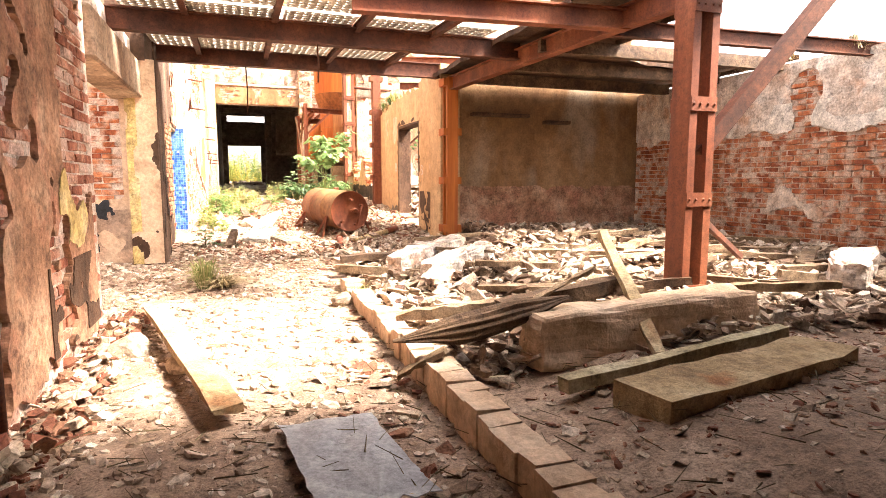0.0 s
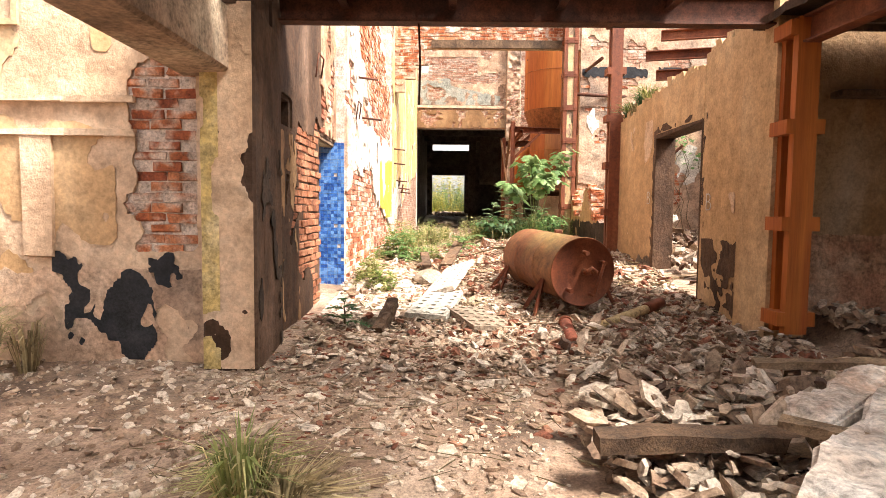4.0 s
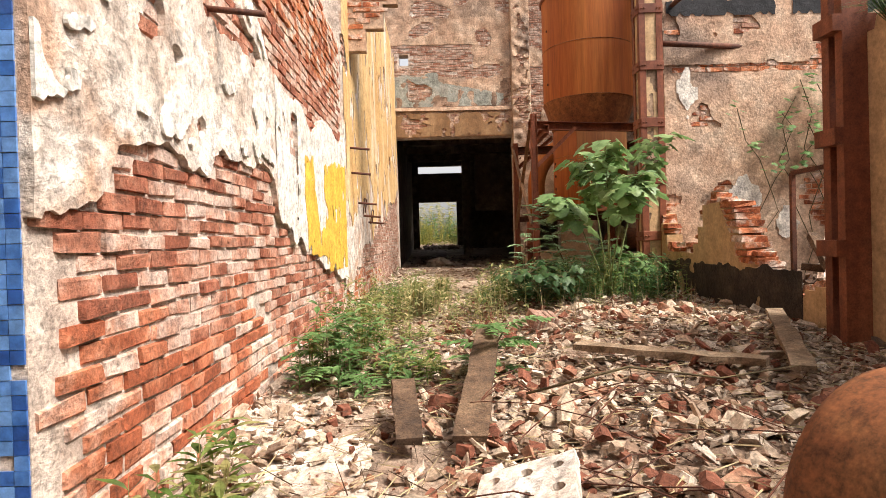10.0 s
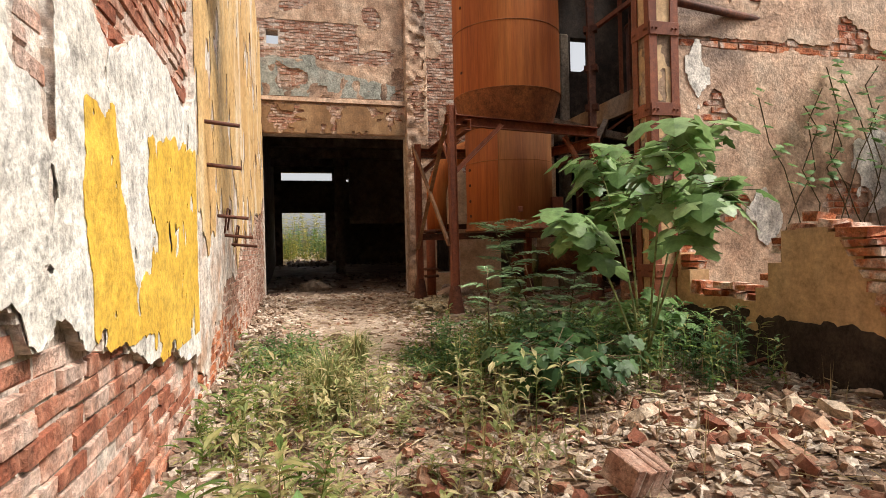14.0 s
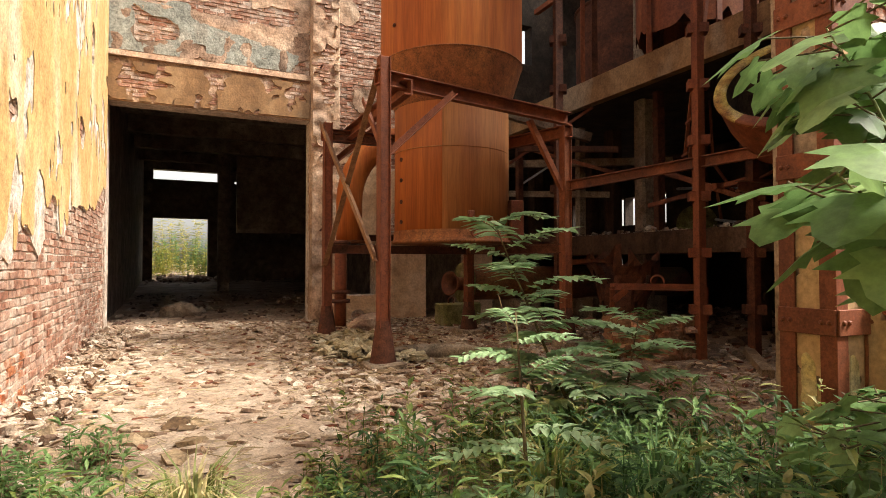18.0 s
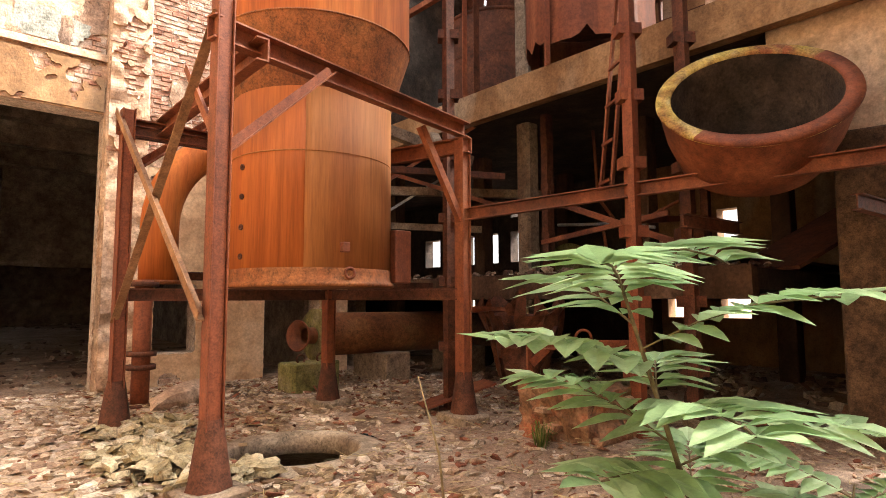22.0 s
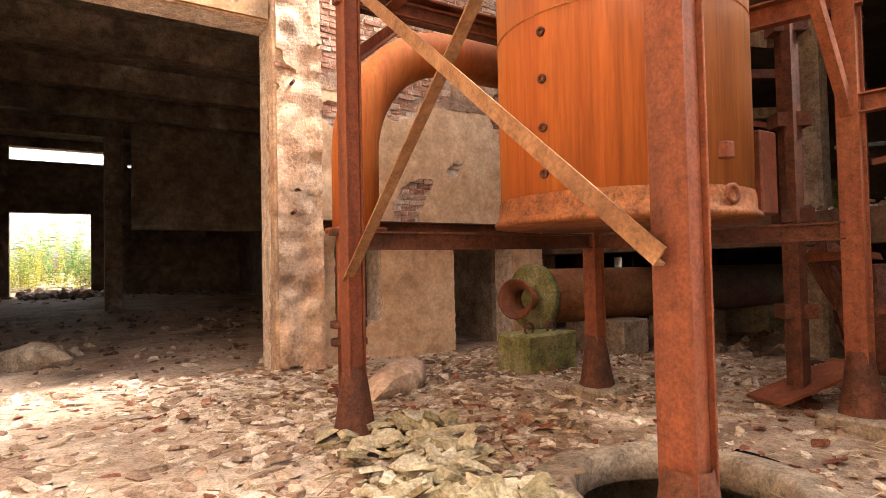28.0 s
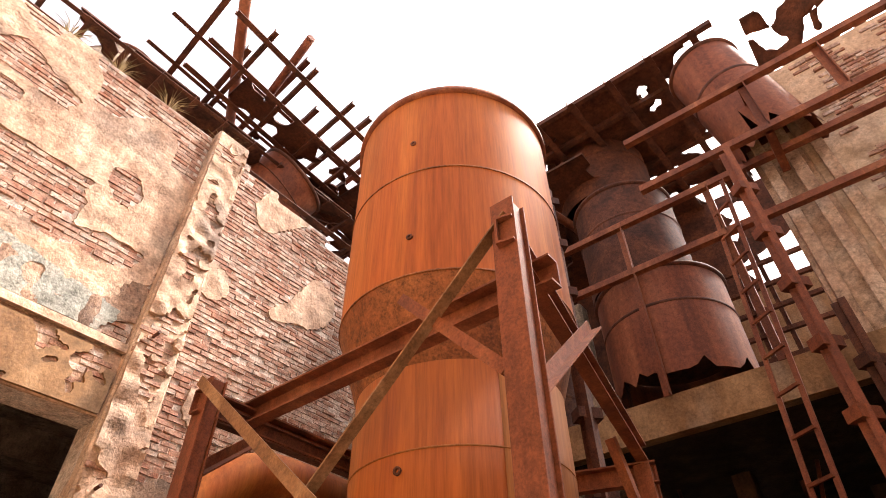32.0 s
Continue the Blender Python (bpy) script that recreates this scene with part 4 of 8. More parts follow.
facade(wall_w3, (-1.08, 20.5, 0.2), YV, ZV, 12.4, 8.3, 0.07, w3_plaster, M["plaster"], lambda a, b: a < 5.5, 200, M["brickdirty"])
sheet("ochre_wash", (-1.044, 20.5, 0.2), YV, ZV, 12.4, 8.3, 0.07, lambda a, b: w3_plaster(a, b) and b + 1.1 * N(a * 0.9, b * 0.9, 17) + 0.7 * N(a * 4, b * 1.0, 18) > 2.3 and N(a * 1.6, b * 0.8, 19) + 0.5 * N(a * 7, b * 2.5, 20) > -0.3, 0.005, M["ochrewash"], wall_w3, "streaked ochre wash")
for y, z in ((21.0, 3.35), (21.1, 2.95), (21.9, 2.5), (22.6, 2.3), (23.4, 2.2), (14.6, 3.9), (15.2, 3.3)):
    part("iron_rod", tube(bmesh.new(), [(-1.2, y, z), (-0.72, y + 0.02, z - 0.05)], 0.02, 6), M["rustdark"], wall_w3 if y > 20 else wall_w2, "rusted iron stub")
for y, z in ((22.4, 2.6), (23.6, 2.45), (12.0, 3.6), (14.2, 3.4)):
    w = wall_w3 if y > 20 else wall_w2 if y > 13.5 else wall_pier
    x = -1.03 if y > 13.5 else -1.2
    part("iron_bracket", tube(bmesh.new(), [(x, y, z - 0.3), (x + 0.04, y, z), (x + 0.04, y + 0.3, z), (x, y + 0.32, z - 0.25)], 0.012, 6), M["rustdark"], w, "bent wire bracket")

# passage front
def pf_plaster(a, b):
    x, z = a - 1.5, b + 0.2
    if x < 3.3:
        if z > 9.9 + 0.4 * N(x, z, 2):
            return N(x * 0.9, z, 41) > -0.1
        diag = z > 7.9 + 0.35 * N(x * 1.2, 0, 3) - max(0, x - 1.4) * 0.7
        return not (7.75 < z < 9.0 and diag and x < 1.9 + 0.4 * N(z * 2, 1, 1)) and N(x * 1.1, z * 1.3, 42) > -0.28
    if z < 4.9 + 0.3 * N(x * 1.5, 0, 5):
        return N(x, z, 45) > -0.42
    return N(x * 0.8, z * 0.6, 44) > 0.16


pf_open = lambda x, z: (-1.05 < x < 3.3 and z < 5.62) or (-0.87 < x < -0.52 and 8.3 < z < 8.72) or (4.2 < x < 5.0 and 1.3 < z < 2.6) or (6.4 < x < 7.7 and z < 2.5)
pf_top = lambda x: 11.6 if x < 4.2 else 11.4 if x < 5 else 11.2 if x < 6.4 else 10.9 if x < 7.7 else 10.6
pf_coat = lambda a, b: pf_plaster(a, b) and not pf_open(a - 1.5, b + 0.2) and b + 0.2 < pf_top(a - 1.5) and not (a > 5.48 and b < 4.6)
pf_pale = lambda a, b: b > 7.2 + 0.7 * N(a * 0.7, b * 0.7, 48) + 0.2 * N(a * 3, b * 3, 49)
sheet("plaster_coat", (-1.5, PF, 0.2), XV, ZV, 9.9, 11.4, 0.085, lambda a, b: pf_coat(a, b) and not pf_pale(a, b), 0.045, M["pfplaster"], wall_pf, rough=0.03)
sheet("plaster_coat", (-1.5, PF, 0.2), XV, ZV, 9.9, 11.4, 0.085, lambda a, b: pf_coat(a, b) and pf_pale(a, b), 0.04, M["pinkplaster"], wall_pf, "pale upper plaster", rough=0.025)
bricks((-1.5, PF, 0.2), XV, ZV, 9.9, 11.4, lambda a, b: not pf_coat(a, b) and not any(pf_open(a - 1.5 + d, b + 0.2 + e) for d in (-0.16, 0.16) for e in (-0.05, 0.05)) and not (a > 5.48 and b < 4.5 and pf_plaster(a, b)) and b + 0.25 < pf_top(a - 1.5), wall_pf, lambda a, b: 4.9 < a < 8 and 4.8 < b < 8.2, 260, M["brickwash"], M["brickdirty"], deep=0.022)
sheet("smooth_plaster", (3.98, PF, 0.2), XV, ZV, 4.42, 4.62, 0.06, lambda a, b: pf_plaster(a + 5.48, b) and not pf_open(a + 3.98, b + 0.2), 0.035, M["tanwall"], wall_pf, "smooth tan plaster with chips")
sheet("limewash", (-1.05, PF - 0.045, 6.75), XV, ZV, 4.33, 1.4, 0.07, lambda a, b: pf_plaster(a + 0.45, b + 6.55) and (a < 1.6 or b < 0.9 - (a - 1.6) * 0.2) and N(a * 1.5, b * 1.5, 50) > -0.25, 0.005, M["bluegreen"], wall_pf, "faded blue-green limewash")
facade(band, (-1.05, PF - 0.066, 5.64), XV, ZV, 4.3, 0.84, 0.05, holes(1.6, -0.12, 63, 0.5), M["damp"], far=M["brickdirty"], thick=0.05)
sheet("plaster_coat", (3.3, PF - 0.225, 0.2), XV, ZV, 0.66, 11.3, 0.05, holes(1.2, -0.3, 61, 0.5), 0.06, M["pinkplaster"], pilaster, rough=0.06)
bricks((3.28, PF - 0.22, 0.2), XV, ZV, 0.7, 11.3, lambda a, b: not holes(1.2, -0.3, 61, 0.5)(a, b), pilaster, far_material=M["brickdirty"])
for z in (4.7, 6.9, 2.9):
    part("iron_pin", tube(bmesh.new(), [(3.5, PF - 0.25, z), (3.5, PF - 0.42, z + 0.02)], 0.025, 6), M["rustdark"], pilaster)

# wall across the yard: banded plaster
def yard_plaster(a, b):
    return N(a * 0.9, b * 1.1, 71) + 0.25 * N(a * 4, b * 4, 72) > -0.3 and not (abs(b - 4.35 - 0.05 * N(a * 3, 0, 1)) < 0.07)


facade(wall_perp, (4.25, 21.2, 0.2), XV, ZV, 4.55, 8.7, 0.07, yard_plaster, M["pinkplaster"], far=M["brickdirty"], near=lambda a, b: b < 5, limit=150)
haunch = lambda a, b: b > 1.5 or b > 0.12 + 1.3 * a + 0.12 * N(a * 6, b * 6, 3)
facade(wall_perp, (-1.08, 21.2, 4.8), XV, ZV, 5.2, 3.75, 0.08, lambda a, b: N(a * 0.8, b, 77) > 0.05 and b > 2.0 + 0.3 * N(a * 2, b, 5), M["plaster"], far=M["brickfar"], brick_where=haunch)
sheet("black_band", (4.3, 21.164, 5.42), XV, ZV, 4.6, 0.3, 0.05, lambda a, b: abs(a - 2.0) > 0.15 and abs(b - 0.15) < 0.13 + 0.05 * N(a * 6, b, 1) and N(a * 2, b * 4, 5) > -0.4, 0.005, M["black"], wall_perp, "black painted band")
for x, z, w, h, sd in ((4.45, 3.7, 0.35, 0.95, 1), (5.3, 2.0, 0.6, 0.8, 2), (6.1, 1.6, 0.4, 0.6, 3), (7.0, 2.4, 0.9, 1.3, 4), (8.1, 3.0, 0.6, 1.6, 5)):
    sheet("white_patch", (x, 21.163, z), XV, ZV, w, h, 0.04, lambda a, b: abs(a / w - 0.5) + abs(b / h - 0.5) < 0.5 + 0.35 * N(a * 5, b * 4, sd), 0.006, M["white"], wall_perp, "flaking white patch")
structure(part("trim_lintel_beam", boxes((0.0, 4.1, 21.1, 21.2, 6.2, 6.42)), M["wooddark"]), "dark timber lintel")

# east wall of the first room
def east_plaster(a, b):
    y = 10.75 - a
    return (b > 2.35 + 0.25 * N(y * 1.5, b, 2) and N(y, b, 81) > -0.35) or (N(y * 1.2, b * 1.2, 83) > 0.36 and b < 1.4)


facade(wall_east, (8.8, 10.75, 0.0), MY, ZV, 15.0, 3.4, 0.07, east_plaster, M["plaster"], lambda a, b: 1 < a < 7 and b < 2.5, 300, M["brickfar"], deep=0.02)
sheet("whitewash", (8.764, 9.0, 1.7), MY, ZV, 4.0, 1.1, 0.06, lambda a, b: N(a * 1.1, b * 1.4, 85) > -0.25 and east_plaster(a + 1.75, b + 1.7), 0.004, M["white"], wall_east, "thin whitewash over bricks")

# side room end wall: ochre plaster, black blotches, blind frames
facade(side_end, (-9, 9.55, 0), XV, ZV, 7.42, 4.2, 0.06, lambda a, b: holes(0.7, -0.8, 91)(a, b) and not (6.75 + 0.15 * N(b * 4, 0, 1) < a < 7.3 and 1.2 < b < 2.9), M["tanlight"], lambda a, b: a > 5.8, 120)
sheet("ochre_wash", (-9, 9.514, 0.9), XV, ZV, 7.4, 3.2, 0.06, lambda a, b: holes(0.7, -0.78, 91)(a, b + 0.9) and N(a * 0.9, b * 1.1, 93) + 0.4 * N(a * 4, b * 4, 94) > -0.02 and a < 6.6, 0.004, M["ochre"], side_end, "patches of ochre wash")


def blot(a, b):
    """Two ragged lobes of tar, one a stroke falling towards the other."""
    k = 0.16 * N(a * 5, b * 5, 3) + 0.09 * N(a * 14, b * 12, 4)
    stroke = abs(a - 0.12 - (0.85 - b) * 0.42) < 0.11 + k and 0.32 < b + k < 0.98
    lobe = ((a - 0.68) / 0.24) ** 2 + ((b - 0.4) / 0.42) ** 2 < 1 + 3 * k and not (a < 0.6 and b < 0.2)
    drip = abs(a - 0.16) < 0.06 + k and 0.08 < b < 0.6 and N(a * 9, b * 4, 8) > 0.05
    return stroke or lobe or drip


sheet("tar_blot", (-2.98, 9.508, 0.2), XV, ZV, 1.0, 1.0, 0.025, blot, 0.005, M["black"], side_end, "black tar blotch of two lobes")
for x, z, w, h, sd in ((-2.12, 0.85, 0.3, 0.38, 5), (-4.6, 0.5, 0.25, 0.35, 7), (-5.3, 0.4, 0.3, 0.3, 8), (-3.7, 0.62, 0.2, 0.26, 4), (-4.25, 0.62, 0.2, 0.26, 6)):
    sheet("tar_blot", (x, 9.508, z), XV, ZV, w, h, 0.03, lambda a, b: ((a / w - 0.5) ** 2 + (b / h - 0.5) ** 2) < 0.14 + 0.2 * N(a * 5 / w, b * 5 / h, sd) + 0.08 * N(a * 30, b * 30, sd), 0.005, M["black"], side_end, "black tar blotch")
sheet("crumbled_band", (-9, 9.512, 0.05), XV, ZV, 7.4, 1.2, 0.05, lambda a, b: b < 1.0 + 0.12 * N(a * 2, b, 1) and N(a * 2.6, b * 2.6, 33) + 0.5 * N(a * 9, b * 9, 34) > -0.25, 0.005, M["pinkplaster"], side_end, "greyed crumbling plaster band")
for z, d in ((2.22, 0.035), (2.5, 0.05)):
    part("moulding", boxes(*[(-9 + i * 0.62, -9 + i * 0.62 + 0.6, 9.5 - d, 9.515, z, z + 0.05) for i in range(11)], wob=0.012), M["tanlight"], side_end, "chipped plaster moulding")
part("flat_pilaster", boxes((-3.2, -2.94, 9.475, 9.515, 1.15, 2.22), wob=0.015), M["tanlight"], side_end, "shallow plaster strip")
for x, z in ((-4.55, 3.0), (-3.55, 3.15)):
    part("blind_frame", boxes((x, x + 0.36, 9.47, 9.5, z, z + 0.05), (x, x + 0.36, 9.47, 9.5, z + 0.4, z + 0.45), (x, x + 0.05, 9.47, 9.5, z + 0.05, z + 0.4), (x + 0.31, x + 0.36, 9.47, 9.5, z + 0.05, z + 0.4)), M["ochre"], side_end, "plaster frame")
# back wall of the first room: water stains, dado of another tone
sheet("dado", (4.3, 10.748, 0.3), XV, ZV, 4.5, 1.15, 0.09, lambda a, b: b < 1.05 + 0.05 * N(a * 3, 0, 1) and N(a, b, 3) > -0.5, 0.006, M["crumble"], wall_back, "worn lighter dado")
for x, z, w in ((4.6, 2.83, 1.3), (6.3, 2.72, 0.6)):
    part("shelf_ledge", boxes((x, x + w, 10.55, 10.75, z, z + 0.07), bevel=0.01), M["wooddark"], wall_back, "dark timber ledge")
# door wall: darker dado and jambs
sheet("dark_dado", (3.998, 12.4, 0.3), MY, ZV, 1.3, 2.6, 0.04, lambda a, b: b < 0.95 + 0.04 * N(a * 4, b, 3) and N(a * 3, b * 3, 5) + 0.5 * N(a * 11, b * 11, 2) > (-0.3 if b > 0.5 else 0.0), 0.006, M["brownshade"], wall_door, "dark peeling dado")
sheet("dark_dado", (3.998, 16.3, 0.3), MY, ZV, 2.05, 0.7, 0.05, lambda a, b: b < 0.5 + 0.12 * N(a * 4, b, 3) and N(a * 3, b * 3, 5) > -0.1, 0.006, M["darkplaster"], wall_door, "peeling dado")
sheet("dark_dado", (3.998, 21.2, 0.3), MY, ZV, 4.0, 1.2, 0.05, lambda a, b: b < 1.07 + 0.05 * N(a * 4, b, 3) and N(a * 3, b * 3, 6) > -0.35, 0.006, M["sootshade"], wall_low, "dark peeling dado")
part("door_jamb", boxes((3.99, 4.31, 14.2, 14.255, 0.2, 2.9), (3.99, 4.31, 12.395, 12.45, 0.2, 2.9), (3.99, 4.31, 12.45, 14.2, 2.84, 2.905), wob=0.012), M["brownshade"], wall_door, "bare dirty door reveal")
for y0, y1, z in ((11.1, 12.4, 3.75), (14.25, 15.3, 3.55), (15.3, 16.3, 3.4), (12.4, 14.25, 3.6)):
    bm = bmesh.new()
    for i in range(int((y1 - y0) / 0.16)):
        y = y0 + i * 0.16
        box(bm, 4.02, 4.28, y, y + 0.15, z - 0.02, z + R(0.0, 0.16), wob=0.02)
    part("broken_top", bm, M["ochre"], wall_door)
bm = bmesh.new()
for i in range(28):
    y = 16.6 + i * 0.16
    for c in range(2):
        z = LOW_TOP(y + 0.07) + c * 0.075
        box(bm, 4.02, 4.24, y, y + 0.14, z, z + 0.065, wob=0.015) if R(0, 1) > 0.35 + 0.3 * c else None
for i in range(9):
    z = 1.4 + i * 0.085
    box(bm, 3.96, 4.28, 18.1 + i * 0.05, 18.36 + i * 0.05, z, z + 0.07, wob=0.018)
part("loose_bricks", bm, M["brickfar"], wall_low, "bare bricks at the broken edge")
def reveal_edge(a, b):
    """Bare strip round the door opening where the paint has fallen."""
    y, z = 15.0 - a, b + 0.3
    dy, dz = max(12.4 - y, y - 14.25), z - 2.9
    k = 0.07 + 0.09 * N(a * 3, b * 3, 14) + 0.06 * N(a * 11, b * 11, 15)
    return (0.005 < dy < k and dz < k) or (0.005 < dz < k and dy < k)


sheet("bare_edge", (3.998, 15.0, 0.3), MY, ZV, 3.0, 3.0, 0.03, reveal_edge, 0.006, M["brownshade"], wall_door, "bare chipped edge of the doorway")
sheet("pale_scrape", (3.998, 15.6, 0.9), MY, ZV, 4.4, 2.3, 0.04, lambda a, b: N(a * 1.6, b * 1.2, 51) + 0.5 * N(a * 7, b * 5, 52) > 0.42 and not 1.2 < a < 3.3, 0.004, M["tanlight"], wall_door, "pale scraped patches")
# chalk letters on the door wall
for y, z, s in ((12.27, 1.63, 0.24), (14.58, 1.74, 0.23)):
    cu = bpy.data.curves.new("letter", "FONT")
    cu.body, cu.size, cu.extrude, cu.offset = "B", s * 1.45, 0.001, -0.007 * s / 0.26
    tmp = bpy.data.objects.new("letter", cu)
    me = bpy.data.meshes.new_from_object(tmp)
    ob = link_mesh("letter", me, M["white"], wall_door, "chalked letter B")
    ob.matrix_world = Matrix.Translation((3.986, y, z)) @ Matrix(((0, 0, -1, 0), (-1, 0, 0, 0), (0, 1, 0, 0), (0, 0, 0, 1)))
    bpy.data.objects.remove(tmp)

# blue mosaic on the door reveal: lower rows as pieces, the rest joined
tv, tf = [], []
for i in range(8):
    for j in range(46):
        x, z = -1.105 - i * 0.053, 0.2 + j * 0.053
        q = [Vector((x - a * 0.050, 13.5 - d, z + b * 0.050)) for d in (0, 0.006 + R(0, 0.003)) for a, b in ((0, 0), (1, 0), (1, 1), (0, 1))]
        if R(0, 1) < 0.015:
            continue
        if j < 37:
            raw("tile", q, BRICK_FACES, M["blue"], wall_w2)
        else:
            k = len(tv)
            tv += q
            tf += [[k + c for c in f] for f in BRICK_FACES]
tagged(raw("tiling", tv, tf, M["bluefar"], wall_w2), "blue mosaic tiles on the door reveal", kind="stuff")
bricks((-6.0, 24, 0.0), MY, ZV, 14, 3.4, lambda a, b: N(a, b, 6) > -0.2, wall_outer, far_material=M["brickdirty"])
structure(part("trim_door_lintel", boxes((-1.76, -1.262, 12.4, 13.6, 2.57, 2.67), wob=0.01, bevel=0.006), M["wood"]), "cracked lintel over the blue doorway")
# ---- steelwork ----
def laced_column(name, label, x, y, z0, z1, w=0.36, d=0.26, material="rust", turn=0.0, lean=(0, 0), group="", battens=None):
    """Two channels joined by batten plates, on a base plate."""
    t = thing(name, label, "column", group, (x, y, z0))
    h = z1 - z0
    c, s = math.cos(turn), math.sin(turn)
    P = lambda a, b, z: (a * c - b * s + lean[0] * z / h, a * s + b * c + lean[1] * z / h, z)
    for k in (-1, 1):
        bm = bmesh.new()
        bar(bm, P(k * (w / 2 - 0.045), 0, 0), P(k * (w / 2 - 0.045), 0, h), 0.09 if abs(c) > 0.7 else d, d if abs(c) > 0.7 else 0.09, shape="box")
        part("channel", bm, M[material], t)
    for z in battens or [0.15 + i * 0.95 for i in range(int((h - 0.2) / 0.95) + 1)]:
        for f in (-1, 1):
            bm = bmesh.new()
            bar(bm, P(-w / 2, f * (d / 2 + 0.008), z), P(w / 2, f * (d / 2 + 0.008), z), 0.016 if abs(c) > 0.7 else 0.14, 0.14, up=(0, 0, 1))
            b = part("batten_plate", bm, M[material], t)
            bm = bmesh.new()
            for q in (-0.4, -0.15, 0.15, 0.4):
                bmesh.ops.create_icosphere(bm, subdivisions=1, radius=0.016, matrix=Matrix.Translation(P(q * w, f * (d / 2 + 0.018), z)))
            tagged(part("rivets", bm, M[material], b), kind="stuff")
    return t


# columns of the first room and the yard
laced_column("steel_column", "orange rusted laced steel column standing in rubble", 4.42, 4.2, 0.2, 3.5, 0.32, 0.27)
laced_column("steel_column", "bright rusted laced steel column against the wall end", 4.0, 10.3, 0.4, 3.5, 0.30, 0.22, "rustbright", turn=1.57)
laced_column("steel_column", "tall rusted laced steel column beside an ochre wall", 3.9, 16.42, 0.5, 8.5, 0.26, 0.22, turn=1.57)
cc = thing("steel_column", "tall flaking rusted steel column round a plaster core", "column", at=(3.9, 20.97, 0.5))
CW, CD, CH = 0.19, 0.17, 9.0
for i in (-1, 1):
    for j in (-1, 1):
        part("angle", bars([((i * (CW - 0.05), j * (CD - 0.008), 0), (i * (CW - 0.05), j * (CD - 0.008), CH), 0.1, 0.016), ((i * (CW - 0.008), j * (CD - 0.056), 0), (i * (CW - 0.008), j * (CD - 0.056), CH), 0.016, 0.08)]), M["rust"], cc)
for k in range(10):
    z = 0.25 + k * 0.92
    for side, (x0, x1, y0, y1) in enumerate(((-CW, CW, -CD - 0.014, -CD), (-CW, CW, CD, CD + 0.014), (-CW - 0.014, -CW, -CD, CD), (CW, CW + 0.014, -CD, CD))):
        plate_b = part("batten_plate", boxes((x0, x1, y0, y1, z, z + 0.15), bevel=0.004), M["rust"], cc)
        if side in (0, 2):
            bm = bmesh.new()
            for q in (-0.8, -0.55, 0.55, 0.8):
                c = (q * CW, y0 - 0.002, z + 0.075) if side == 0 else (x0 - 0.002, q * CD, z + 0.075)
                bmesh.ops.create_icosphere(bm, subdivisions=1, radius=0.017, matrix=Matrix.Translation(c))
            tagged(part("rivets", bm, M["rust"], plate_b), kind="stuff")
core = structure(part("trim_column_core", boxes((3.74, 4.06, 20.83, 21.19, 0.4, 9.4)), M["tan"]), "plaster core of a steel column")
for at, u, w in (((3.79, 20.83, 0.6), XV, 0.22), ((3.74, 21.08, 0.6), MY, 0.22)):
    sheet("plaster_coat", at, u, ZV, w, 6, 0.035, lambda a, b: N(a * 3, b * 1.5, 3) + 0.4 * N(a * 12, b * 8, 5) > -0.1, 0.008, M["ochre"], core, "ochre plaster left between the angles")
    sheet("paint_scrap", Vector(at) + Vector(u).cross(Vector(ZV)) * 0.009, u, ZV, w, 2.4, 0.03, lambda a, b: N(a * 4, b * 1.3, 33) > 0.26, 0.003, M["yellowpale"], core, "scraps of yellow paint")
# diagonal brace and roof girders of the first room
g = thing("roof_girder", "rusted steel roof girder on the columns", "beam")
part("beam", bars([((4.42, 4.2, 3.38), (4.0, 10.3, 3.38), 0.16, 0.26, "I")]), M["rust"], g)
g = thing("roof_girder", "rusted steel girder crossing the roof", "beam")
part("beam", bars([((4.42, 4.25, 3.30), (9.0, 9.3, 3.30), 0.16, 0.2, "I")]), M["rust"], g)
g = thing("diagonal_brace", "rusted diagonal steel brace of a column", "brace")
part("strut", bars([((4.5, 4.2, 1.75), (5.95, 4.0, 3.45), 0.15, 0.15, "box")]), M["rustdark"], g)
g = thing("diagonal_brace", "thin rusted steel strut lying against a column", "brace")
part("strut", bars([((4.6, 4.3, 1.15), (5.9, 4.9, 0.55), 0.06, 0.06)]), M["rustdark"], g)
for y, z in ((10.55, 3.66), (7.7, 3.49)):
    g = thing("roof_beam", "dark rusted steel roof beam across the room", "beam", "roof beams")
    part("beam", bars([((-1.45, y, z), (4.2, y, z), 0.16, 0.28, "I")]), M["rustdark"], g)
g = thing("roof_beam", "rusted steel roof beam with flaking paint", "beam", "roof beams")
part("beam", bars([((1.2, 5.6, 3.36), (4.4, 5.3, 3.36), 0.16, 0.24, "I")]), M["rust"], g)
for y in (0.5, 3.0, 5.5):
    g = thing("roof_beam", "dark rusted steel roof beam over the rubble", "beam", "roof beams")
    part("beam", bars([((4.5, y + 0.3, 3.4), (9.0, y, 3.4), 0.12, 0.2, "I")]), M["rustdark"], g)
for x in (-0.55, 0.55, 1.65, 2.75):
    g = thing("roof_purlin", "short dark steel purlin between roof beams", "beam", "purlins")
    part("beam", bars([((x, 5.6 if x > 1 else 3.0, 3.52), (x, 10.6, 3.72), 0.08, 0.11, "I")]), M["rustdark"], g)


